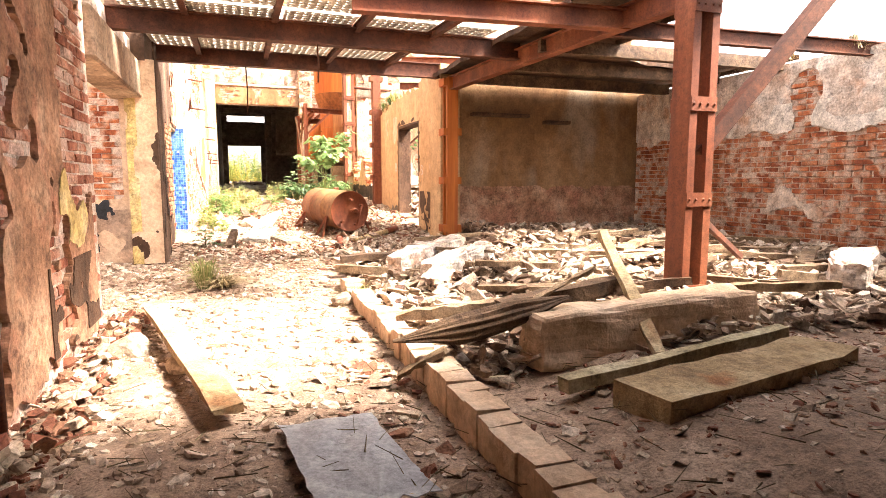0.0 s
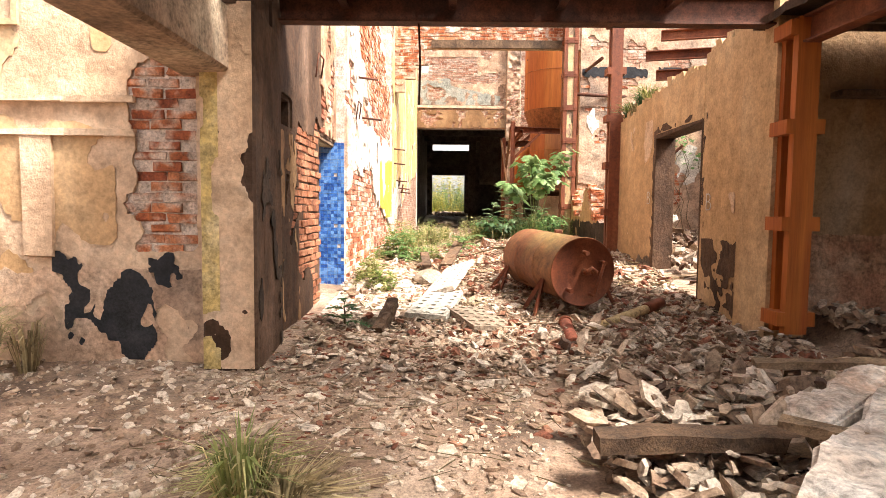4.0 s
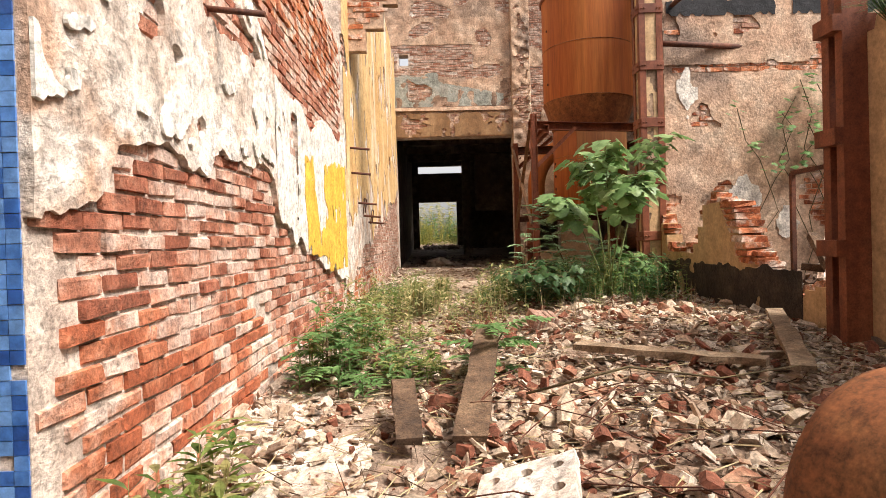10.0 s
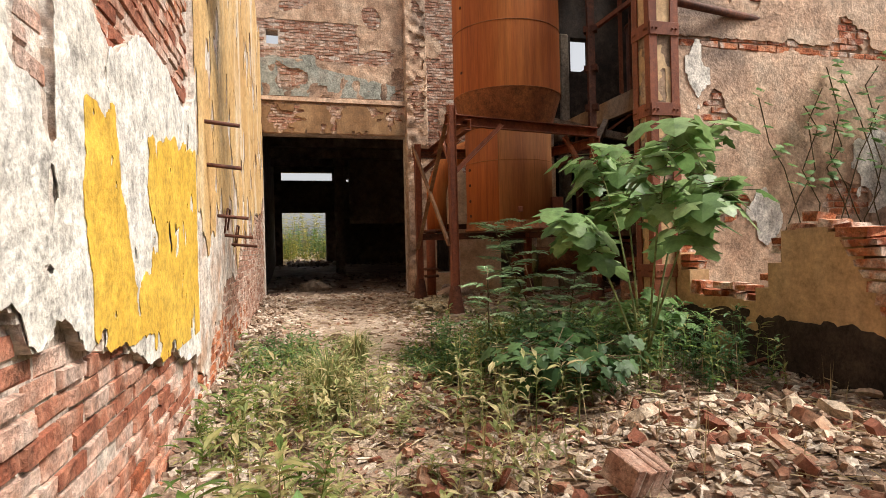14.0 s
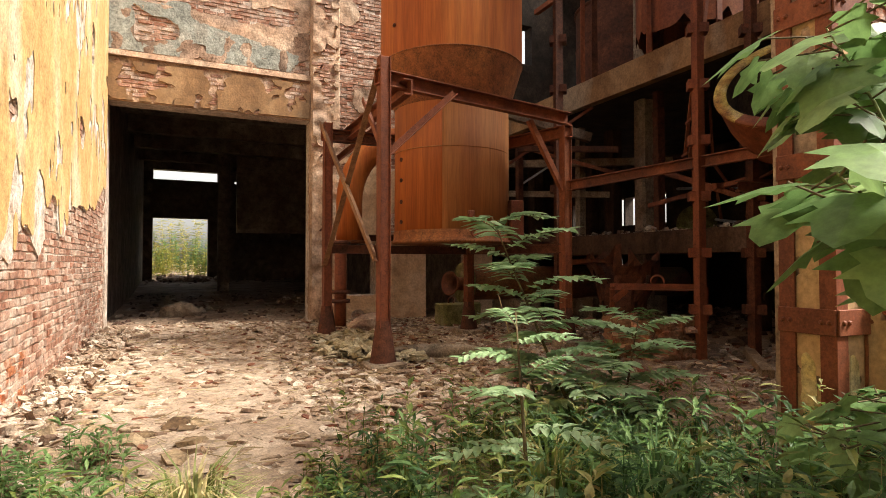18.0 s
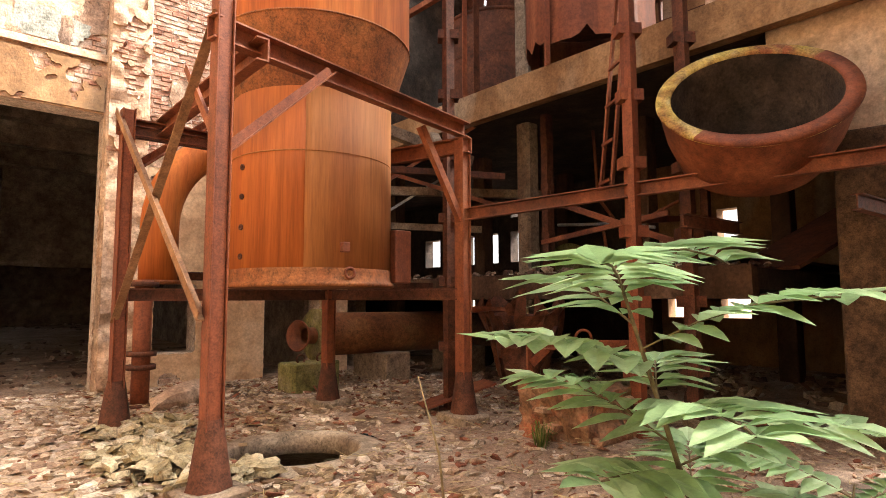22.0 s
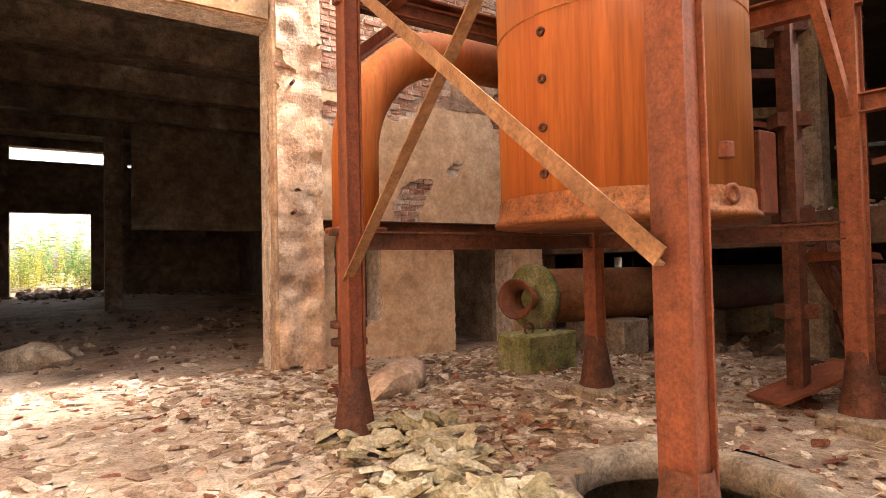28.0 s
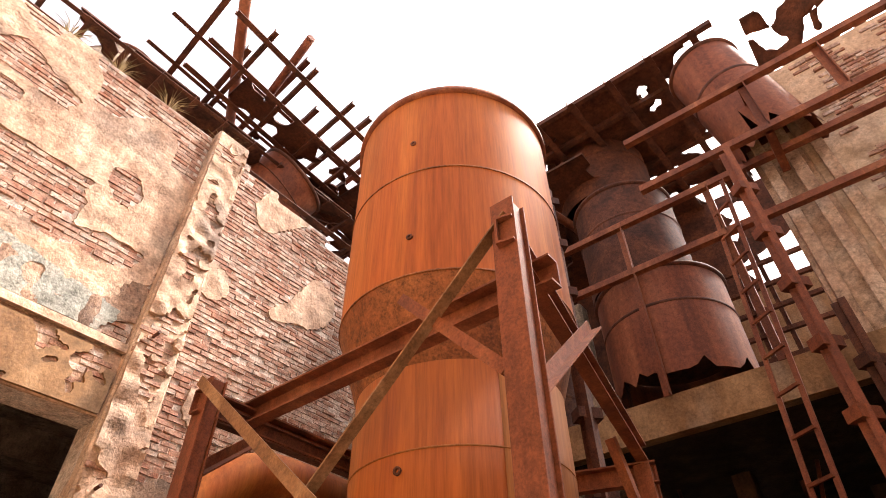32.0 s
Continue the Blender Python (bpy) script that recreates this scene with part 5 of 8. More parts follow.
# perforated roof panels, a few of them fallen
def perforated(w, l, nx, ny, rad, thick=0.05, seg=8):
    """A slab with rows of round holes right through it."""
    verts, faces = [], []
    cx, cy = w / nx, l / ny
    for zt in (0, thick):
        for i in range(nx):
            for j in range(ny):
                k = len(verts)
                x, y = -w / 2 + (i + 0.5) * cx, (j + 0.5) * cy
                sq = [(-cx / 2, -cy / 2), (0, -cy / 2), (cx / 2, -cy / 2), (cx / 2, 0), (cx / 2, cy / 2), (0, cy / 2), (-cx / 2, cy / 2), (-cx / 2, 0)]
                verts += [(x + a, y + b, zt) for a, b in sq]
                verts += [(x + rad * math.cos(math.radians(225 + 45 * q)), y + rad * math.sin(math.radians(225 + 45 * q)), zt) for q in range(8)]
                for q in range(8):
                    f = [k + q, k + (q + 1) % 8, k + 8 + (q + 1) % 8, k + 8 + q]
                    faces.append(f if zt else f[::-1])
    half = len(verts) // 2
    for c in range(nx * ny):
        k = c * 16 + 8
        for q in range(8):
            a, b = k + q, k + (q + 1) % 8
            faces.append([a, b, b + half, a + half])
    rim = [(-w / 2 + i * cx / 2, 0) for i in range(2 * nx)] + [(w / 2, j * cy / 2) for j in range(2 * ny)] + [(w / 2 - i * cx / 2, l) for i in range(2 * nx)] + [(-w / 2, l - j * cy / 2) for j in range(2 * ny)]
    for p, q in zip(rim, rim[1:] + rim[:1]):
        k = len(verts)
        verts += [(*p, 0), (*q, 0), (*q, thick), (*p, thick)]
        faces.append([k, k + 1, k + 2, k + 3])
    seen, index, kept = {}, [], []
    for v in verts:
        key = tuple(round(c, 4) for c in v)
        if key not in seen:
            seen[key] = len(kept)
            kept.append((v[0] + 0.012 * N(v[0] * 9, v[1] * 9, 1), v[1] + 0.012 * N(v[0] * 9, v[1] * 9, 5), v[2] + 0.01 * N(v[0] * 3, v[1] * 3, 8)))
        index.append(seen[key])
    return kept, [[index[i] for i in f] for f in faces]


def panel(label, m, w, l, nx, ny, rad, thick=0.05, material="panel", group="perforated panels"):
    t = thing("perforated_panel", label, "panel", group)
    v, f = perforated(w, l, nx, ny, rad, thick)
    raw("slab", v, f, M[material], t)
    t.matrix_world = m
    return t


for i, x in enumerate((-0.85, 0.05, 1.15, 2.25, 3.2)):
    for j, y in enumerate((9.0, 7.35, 5.7)):
        if not (i == 4 and j in (0, 2)):
            panel("pale perforated roof panel between steel purlins", pose(x, y, 3.62 + 0.035 * (y - 5.7), 2.0), 0.95, 1.5, 9, 12, 0.034)
panel("pale perforated concrete panel fallen on the rubble", pose(0.27, 11.2, 0.31, 4, 2, -10), 0.5, 1.36, 3, 7, 0.042, 0.06)
panel("white perforated concrete panel leaning on rubble", pose(0.42, 12.45, 0.42, 8, -20, -14), 0.46, 1.75, 3, 9, 0.034, 0.07, "plaster")
panel("dirty perforated concrete panel lying broken", pose(1.06, 10.72, 0.28, 3, 4, 18), 0.5, 1.05, 4, 6, 0.04, 0.05, "concrete")

# ---- the tall tank and its frame ----
TC = (4.86, 28.2)
tower = thing("storage_tank", "tall orange rusted tank with a conical shoulder on steel legs", "tank")


def plate(r0, z0, r1, z1, a0, a1, n=36):
    """A curved shell plate between two angles, with thickness."""
    bm = bmesh.new()
    cols = []
    for i in range(n + 1):
        a = radians(a0 + (a1 - a0) * i / n)
        c, q = math.cos(a), math.sin(a)
        cols.append([bm.verts.new((TC[0] + r * c, TC[1] + r * q, z)) for r, z in ((r0, z0), (r1, z1), (r1 - 0.014, z1), (r0 - 0.014, z0))])
    for f0, f1 in zip(cols, cols[1:]):
        for k in range(4):
            bm.faces.new((f0[k], f1[k], f1[(k + 1) % 4], f0[(k + 1) % 4])).smooth = k == 0
    bm.faces.new(cols[0])
    bm.faces.new(cols[-1][::-1])
    return bm


low = part("lower_shell", plate(1.03, 2.55, 1.03, 4.8, 100, 237), M["rustbright"], tower)
part("shell_plate", plate(1.034, 2.55, 1.034, 4.8, 236, 460), M["rusttan"], tower, "paler tan rusted shell plate")
part("seam_ring", lathe([(1.03, 4.02), (1.039, 4.025), (1.039, 4.035), (1.03, 4.04)], 72, at=(*TC, 0)), M["rusttan"], tower, "thin riveted plate seam")
part("bottom_flange", lathe([(0.0, 2.46), (1.08, 2.44), (1.09, 2.465), (1.08, 2.49), (1.05, 2.51), (1.045, 2.62), (1.035, 2.66)], 72, at=(*TC, 0)), M["rustcone"], low, "flaking corroded bottom flange")
part("cone", lathe([(1.03, 4.8), (1.28, 5.6)], 72, at=(*TC, 0)), M["rustcone"], tower)
up = part("upper_shell", lathe([(1.28, 5.6), (1.28, 8.52)], 72, at=(*TC, 0)), M["rustbright"], tower)
for z in (5.6, 7.08):
    part("seam_ring", lathe([(1.28, z), (1.29, z), (1.29, z + 0.02), (1.28, z + 0.02)], 72, at=(*TC, 0)), M["rustcone"], up)
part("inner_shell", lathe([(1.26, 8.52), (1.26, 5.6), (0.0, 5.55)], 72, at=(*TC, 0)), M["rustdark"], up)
part("top_rim", lathe([(1.28, 8.52), (1.33, 8.53), (1.33, 8.6), (1.26, 8.6), (1.26, 8.52)], 72, at=(*TC, 0)), M["rust"], up)


def on_shell(r, deg, z):
    return Vector((TC[0] + r * math.cos(radians(deg)), TC[1] + r * math.sin(radians(deg)), z))


for z in (2.8, 3.15, 3.52, 3.88):
    p, o = on_shell(1.03, 188, z), on_shell(1.1, 188, z)
    part("rivet_ring", lathe([(0.018, 0), (0.036, 0), (0.036, 0.02), (0.018, 0.02), (0.016, 0.0)], 14, axis=(o - p), at=p), M["rustdark"], low, "small round port")
    if z < 2.9:
        a = on_shell(1.03, 266, 2.6)
        part("round_port", lathe([(0.0, 0.01), (0.04, 0.012), (0.045, 0.03), (0.075, 0.03), (0.075, 0.0)], 18, axis=on_shell(1.2, 266, 2.6) - a, at=a), M["rust"], low, "round flanged port")
        b = on_shell(1.06, 262, 2.9)
        part("lug", boxes((b.x - 0.05, b.x + 0.05, b.y - 0.04, b.y + 0.04, b.z - 0.06, b.z + 0.06), bevel=0.01), M["rust"], low)
for z in (6.1, 7.6):
    p, o = on_shell(1.28, 196, z), on_shell(1.36, 196, z)
    part("small_port", lathe([(0.015, 0), (0.035, 0), (0.035, 0.018), (0.015, 0.018)], 12, axis=(o - p), at=p), M["rustdark"], up, "small round port")
box_p = on_shell(1.1, 322, 2.85)
part("side_box", boxes((box_p.x - 0.1, box_p.x + 0.16, box_p.y - 0.14, box_p.y + 0.14, 2.5, 3.2), bevel=0.012), M["rust"], tower, "rusted steel box on the shell")

LEGS = dict(a=(2.88, 29.42, 4.72), b=(2.92, 26.32, 4.95), c=(5.82, 29.38, 4.6), d=(6.55, 27.08, 4.5))
for k, (x, y, z) in LEGS.items():
    g = ground_z(x, y)
    leg = part("leg", boxes((x - 0.062, x + 0.062, y - 0.065, y + 0.065, g + 0.05, z), bevel=0.01), M["rust"], tower)
    for sx in (-1, 1):
        part("flange", boxes((x + sx * 0.069 - 0.007, x + sx * 0.069 + 0.007, y - 0.088, y + 0.088, g + 0.3, z + 0.004), bevel=0.003), M["rust"], leg)
    bm2 = lathe([(0.1, 0.56), (0.115, 0.48), (0.18, 0.06), (0.2, 0.0)], 8, at=(x, y, g + 0.09))
    part("flared_foot", bm2, M["rustdark"], leg, "flared corroded foot")
    part("base_block", boxes((x - 0.27, x + 0.27, y - 0.27, y + 0.27, g - 0.35, g + 0.1), bevel=0.03, wob=0.02), M["concrete"], leg, "rough concrete base block")
A, B, C, D = (Vector(LEGS[k]) for k in "abcd")
Z = lambda p, z: Vector((p.x, p.y, z))
IN = Vector((0.4, 0, 0))
for p, q, z in ((A + IN, B + IN * 0.8, 4.55), (B, D, 4.66), (A, C, 4.5), (C, D, 4.42)):
    part("ring_beam", bars([(Z(p, z) + (Z(q, z) - Z(p, z)).normalized() * -0.12, Z(q, z) + (Z(q, z) - Z(p, z)).normalized() * 0.12, 0.12, 0.22, "C")]), M["rust"], tower, "rusted channel beam round the tank")
for p, q in ((A, C), (B, D)):
    m = (p + q) / 2
    part("cross_beam", bars([(Z(p, 4.45), Z(q, 4.45), 0.1, 0.16, "I")]), M["rustdark"], tower) if p is A else None
for p, q, z0, z1 in ((A, B, 2.05, 4.85), (B, A, 2.15, 4.68)):
    off = Vector((-0.06 if p is A else -0.1, 0, 0))
    part("brace", bars([(Z(p, z0) + off, Z(q, z1) + off, 0.09, 0.09, "L")]), M["rustbeige"], tower, "tan rusted angle brace")
part("brace", bars([(Z(B, 3.55), Z(B, 4.55) + Vector((1.1, 0.0, 0.05)), 0.09, 0.09, "L")]), M["rust"], tower)
part("brace", bars([(Z(D, 3.3), Z(D, 4.5) + Vector((-0.75, 0.0, 0.05)), 0.09, 0.09, "L")]), M["rust"], tower)
part("brace", bars([(Z(B, 3.75) + Vector((0, 0.1, 0)), Z(B, 4.6) + Vector((0.0, 0.9, 0)), 0.08, 0.08, "L")]), M["rust"], tower)
part("brace", bars([(Z(A, 3.9), Z(A, 4.3) + Vector((1.3, 0.6, 0.7)), 0.1, 0.1, "L")]), M["rust"], tower)
for p, q in ((B, D), (C, D), (A, C)):
    part("support_beam", bars([(Z(p, 2.36) + Vector((0, 0, 0)), Z(q, 2.36), 0.12, 0.16, "I")]), M["rustdark"], tower, "dark steel beam under the tank") if not (p is B) else None
# bent exhaust pipe behind the tank
duct = thing("bent_duct", "wide rusted steel duct bending up beside the tank", "pipe")
part("elbow", tube(bmesh.new(), [(3.85, 31.4, 2.6)] + [(5.25 - 1.4 * math.cos(a), 31.4, 3.5 + 1.5 * math.sin(a)) for a in [i * math.pi / 2 / 10 for i in range(11)]] + [(6.3, 31.4, 5.0)], 0.29, 24), M["rustbright"], duct)
part("flange", lathe([(0.28, 0), (0.38, 0), (0.38, 0.06), (0.28, 0.06)], 24, at=(3.85, 31.4, 2.55)), M["rustcone"], duct)
stand = thing("standpipe", "rusted cast-iron standpipe with flanges", "pipe")
part("pipe", tube(bmesh.new(), [(3.55, 31.0, 0.6), (3.55, 31.0, 2.6)], 0.13, 14), M["rust"], stand)
for z in (1.25, 1.45, 2.5):
    part("flange", lathe([(0.13, 0), (0.21, 0), (0.21, 0.07), (0.13, 0.07)], 18, at=(3.55, 31.0, z)), M["rustdark"], stand)
part("foot", boxes((3.35, 3.75, 30.8, 31.2, 0.55, 0.75), bevel=0.02), M["rustdark"], stand)
rail = thing("wall_channel", "rusted steel channel along the wall", "beam")
part("beam", bars([((4.0, 32.85, 2.75), (8.2, 32.85, 2.75), 0.1, 0.16, "C")]), M["rustdark"], rail)

# ---- drum in the yard ----
drum = thing("steel_drum", "brown rusted steel drum lying on welded legs", "tank")
o, ax = Vector((2.2, 11.55, 0.86)), Vector((-0.24, 0.97, 0.03)).normalized()
sd = Vector((ax.y, -ax.x, 0))
part("shell", lathe([(0.425, -0.01), (0.43, 0.0), (0.42, 0.02), (0.42, 0.63), (0.4215, 0.635), (0.42, 0.64), (0.42, 1.28), (0.4215, 1.285), (0.42, 1.29), (0.42, 1.76), (0.40, 1.81), (0.33, 1.86), (0.0, 1.90)], 56, axis=ax, at=o), M["rusttank"], drum)
front = part("end_plate", lathe([(0.0, 0.015), (0.40, 0.012), (0.405, -0.01), (0.425, -0.012)], 56, axis=ax, at=o), M["rust"], drum, "dark red rusted round end plate")
for u, v, lgt, r in ((0.0, 0.24, 0.12, 0.028), (0.24, 0.12, 0.13, 0.024), (-0.2, -0.22, 0.12, 0.028), (0.1, -0.28, 0.12, 0.022), (0.02, 0.0, 0.1, 0.04), (0.12, 0.0, 0.1, 0.04)):
    p = o + sd * u + Vector((0, 0, v))
    part("pipe_stub", tube(bmesh.new(), [p, p - ax * lgt], r, 12), M["rust"], front, "rusted pipe stub")
part("valve_bridge", tube(bmesh.new(), [o + sd * 0.0 - ax * 0.09 + Vector((0, 0, 0.0)), o + sd * 0.07 - ax * 0.1 + Vector((0, 0, 0.05)), o + sd * 0.14 - ax * 0.09], 0.03, 10), M["rust"], front)
part("level_pipe", tube(bmesh.new(), [o + sd * 0.24 - ax * 0.1 + Vector((0, 0, 0.12)), o + sd * 0.11 - ax * 0.1 + Vector((0, 0, -0.28))], 0.02, 8), M["rust"], front)
for d, s in ((0.25, -1), (0.25, 1), (1.55, -1), (1.55, 1)):
    b = o + ax * d
    for e in (-0.18, 0.18) if s < 0 else (0.0,):
        top = b + sd * s * 0.41 + Vector((0, 0, -0.12)) + ax * 0.02
        foot = b + sd * s * 0.62 + ax * e + Vector((0, 0, 0))
        foot.z = ground_z(foot.x, foot.y) - 0.02
        part("leg", bars([(top, foot, 0.05, 0.05, "L")]), M["rust"], drum)
lp = o + ax * 0.95 + sd * 0.1
part("lug", boxes((lp.x - 0.05, lp.x + 0.05, lp.y - 0.06, lp.y + 0.06, lp.z + 0.4, lp.z + 0.46), bevel=0.008), M["rust"], drum)
for p, q, r, m, lab in (((1.88, 10.95, 0.33), (1.79, 10.1, 0.29), 0.065, "rusttank", "red-brown clay pipe lying on the ground"),):
    t = thing("clay_pipe", lab, "pipe")
    part("pipe", tube(bmesh.new(), [p, q], r, 16), mat("red_clay", [(0.27, 0.075, 0.045), (0.36, 0.12, 0.07)], 4, 40), t)
    part("socket", tube(bmesh.new(), [p, Vector(p) + (Vector(p) - Vector(q)).normalized() * 0.07], r * 1.2, 16), M["rust"], t)
t = thing("wooden_post", "yellowish broken round wooden post with a rusted sleeve", "post")
part("shaft", tube(bmesh.new(), [(2.12, 10.74, 0.31), (2.6, 11.18, 0.36), (3.02, 11.56, 0.41)], [0.045, 0.06, 0.058], 12), mat("pale_wood", [(0.36, 0.25, 0.12), (0.5, 0.38, 0.2)], 4, 60), t)
part("sleeve", tube(bmesh.new(), [(2.98, 11.52, 0.41), (3.27, 11.8, 0.45)], 0.068, 12), M["rust"], t)
# ---- first room: curb, timbers, sheets ----
curb = structure(part("trim_curb", boxes(*[(1.18 + 0.02 * N(i * 0.6, 1, 2), 1.38 + 0.03 * N(i * 0.6, 5, 2), 0.2 + i * 0.16, 0.36 + i * 0.16, -0.1, 0.25 + 0.05 * N(i * 0.35, 3, 3)) for i in range(40)], (1.38, 2.1, 6.42, 6.62, -0.1, 0.26), wob=0.01), M["tanlight"]), "low worn concrete curb round a sunken floor")


def timber(name, label, a, b, w, h, material="wood", up=(0, 0, 1), split=0, category="timber", seed=1, rag=0.02):
    """A weathered timber from a to b with ragged ends, uneven sides and optional split-off strips."""
    t = thing(name, label, category)
    q = random.Random(seed)
    a, b = Vector(a), Vector(b)
    d = (b - a).normalized()
    s = d.cross(Vector(up)).normalized()
    u = s.cross(d)
    n = 9
    for k in range(split + 1):
        bm = bmesh.new()
        rings = []
        lo, hi = -w / 2 + k * w / (split + 1) + (0.006 if k else 0), -w / 2 + (k + 1) * w / (split + 1)
        e0, e1 = q.uniform(-0.12, 0.1) * (split > 0), q.uniform(-0.1, 0.12) * (split > 0)
        for i in range(n):
            p = a + (b - a) * (i / (n - 1)) + d * (e0 if i == 0 else e1 if i == n - 1 else 0)
            j = lambda: q.uniform(-rag, rag) * 0.5
            f = 0.55 if split and i in (0, n - 1) else 1
            rings.append([bm.verts.new(p + s * (x + j()) + u * (z * f + j())) for x, z in ((lo, -h / 2), (hi, -h / 2), (hi, h / 2), (lo, h / 2))])
        for r0, r1 in zip(rings, rings[1:]):
            for c in range(4):
                bm.faces.new((r0[c], r0[(c + 1) % 4], r1[(c + 1) % 4], r1[c]))
        bm.faces.new(rings[0][::-1])
        bm.faces.new(rings[-1])
        part("board" if split else "log", bm, M[material], t)
    return t


def rough_block(name, label, a, b, w, h, material, seed, category="beam", wear=1.0):
    """A broken masonry beam from a to b with chipped, uneven faces and crumbled ends."""
    a, b = Vector(a), Vector(b)
    d = b - a
    u = d.normalized()
    v = Vector((0, 0, 1)).cross(u).normalized()
    bm = bmesh.new()
    bmesh.ops.create_cube(bm, size=1)
    bmesh.ops.subdivide_edges(bm, edges=bm.edges[:], cuts=11, use_grid_fill=True)
    o = Vector((seed * 3.1, seed * 1.7, 0))
    for p in bm.verts:
        c = p.co.copy()
        q = a + d * (c.x + 0.5) + v * c.y * w + u.cross(v) * c.z * h
        k = 0.07 * noise.noise(q * 2.5 + o) + 0.045 * noise.noise(q * 7 + o) + 0.02 * noise.noise(q * 18 + o)
        edge = sum(abs(t) > 0.49 for t in c)
        q += (v * c.y + u.cross(v) * c.z + u * c.x).normalized() * (k - 0.03 * (edge - 1)) * wear
        if abs(c.x) > 0.3:
            q -= u * (0.25 * (abs(c.x) - 0.3) * (1 if c.x > 0 else -1) * max(0, noise.noise(q * 4 + o) + 0.2)) * wear
        p.co = q
    return tagged(part(name, bm, M[material]), label, category)


rough_block("fallen_beam", "big broken plastered concrete beam lying on rubble", (1.98, 3.06, 0.32), (4.3, 3.32, 0.33), 0.34, 0.42, "tanlight", 3, wear=0.6)
bm = bmesh.new()
rings = []
for i in range(15):
    k = i / 14
    c = Vector((0.99, 3.17, 0.38)).lerp(Vector((2.36, 3.14, 0.61)), k) + Vector((0, 0, 0.07 * k * (1 - k) - 0.05 * math.sin(3.14 * k)))
    rx, rz = 0.11 * min(1, 0.12 + 2.2 * k, 0.25 + 3 * (1 - k)), 0.10 * min(1, 0.1 + 2.6 * k, 0.15 + 2.6 * (1 - k))
    rings.append([bm.verts.new(c + Vector((0, math.cos(a) * rx, math.sin(a) * rz)) * (1 + 0.22 * noise.noise(Vector((k * 3, math.cos(a) * 4, math.sin(a) * 4))) + (0.07 if j % 2 else -0.07))) for j, a in ((j, j * 6.283 / 26) for j in range(26))])
for r0, r1 in zip(rings, rings[1:]):
    for c in range(26):
        bm.faces.new((r0[c], r0[(c + 1) % 26], r1[(c + 1) % 26], r1[c]))
bm.faces.new(rings[0][::-1])
bm.faces.new(rings[-1])
bmesh.ops.recalc_face_normals(bm, faces=bm.faces)
tagged(part("charred_log", bm, M["wooddark"]), "dark split log with ridged bark resting on the curb", "log")
timber("split_plank", "brown split plank lying behind the log", (1.27, 3.9, 0.38), (2.1, 3.66, 0.47), 0.14, 0.09, "wood", split=1, seed=41)
timber("dark_timber", "thick dark roof timber on the rubble", (1.98, 3.56, 0.46), (3.2, 3.64, 0.58), 0.16, 0.13, "wooddark", seed=42)
timber("slim_plank", "slim brown plank propped on timbers", (2.2, 3.49, 0.5), (2.8, 3.46, 0.77), 0.07, 0.03, "wood", seed=43)
timber("broken_board", "short pale board leaning on the curb", (1.02, 3.17, 0.13), (1.32, 3.02, 0.33), 0.1, 0.03, "dryboard", seed=44)
timber("roof_plank", "weathered plank leaning on the fallen beam", (2.83, 2.66, 0.24), (3.37, 4.18, 0.98), 0.09, 0.06, "palewood", seed=5)
timber("squared_timber", "heavy squared old timber with cracks and rust stains", (2.15, 2.0, 0.19), (4.1, 2.36, 0.2), 0.42, 0.20, "palewood", seed=6, rag=0.03)
timber("moulded_plank", "greenish weathered moulded plank among debris", (1.92, 2.46, 0.2), (4.05, 2.7, 0.3), 0.11, 0.09, "mosspale", seed=7)
timber("floor_plank", "brown plank tipped on a stone in the path", (-0.83, 5.52, 0.30), (-0.08, 2.8, 0.17), 0.17, 0.045, "palewood", seed=9)
timber("old_pipe", "greenish pipe stub under a timber", (2.3, 1.5, 0.12), (2.9, 1.75, 0.12), 0.09, 0.09, "moss", seed=10, category="pipe")
q = random.Random(31)
for i in range(46):
    x, y = q.uniform(1.7, 8.3), q.uniform(3.2, 8.4)
    l, an = q.uniform(0.5, 1.8), q.uniform(-0.9, 0.9)
    z = ground_z(x, y) + q.uniform(0.08, 0.24)
    dx, dy = math.cos(an) * l / 2, math.sin(an) * l / 2
    timber("roof_batten", "broken grey timber lying on the rubble heap", (x - dx, y - dy, z + q.uniform(-0.06, 0.1)), (x + dx, y + dy, z + q.uniform(-0.06, 0.1)), q.uniform(0.06, 0.2), q.uniform(0.03, 0.1), q.choice(("wood", "wood", "wooddark", "wood", "dryboard")), seed=100 + i)["group"] = "broken battens"
for i, (a, b, w, h) in enumerate((((1.8, 6.35, 0.42), (3.1, 7.6, 0.48), 0.26, 0.3), ((2.0, 5.6, 0.42), (3.3, 6.8, 0.48), 0.26, 0.32), ((2.4, 7.4, 0.45), (3.4, 8.2, 0.5), 0.28, 0.2), ((6.0, 3.6, 0.5), (7.1, 4.3, 0.55), 0.4, 0.3))):
    rough_block("broken_beam", "pale broken plastered masonry beam on the rubble heap", a, b, w, h, "plaster", 5 + i)


for i, (a, b, w, h, m) in enumerate((((4.5, 17.2, 1.15), (5.1, 18.0, 1.75), 0.5, 0.16, "plaster"), ((4.45, 17.7, 1.0), (5.6, 17.3, 1.5), 0.55, 0.14, "white"), ((5.2, 18.3, 1.1), (5.9, 18.9, 1.6), 0.6, 0.2, "plaster"), ((4.4, 17.0, 0.95), (4.9, 16.7, 1.3), 0.4, 0.18, "pinkplaster"))):
    rough_block("broken_slab", "pale broken plaster slab tilted in the breach", a, b, w, h, m, 31 + i, "slab", 0.8)


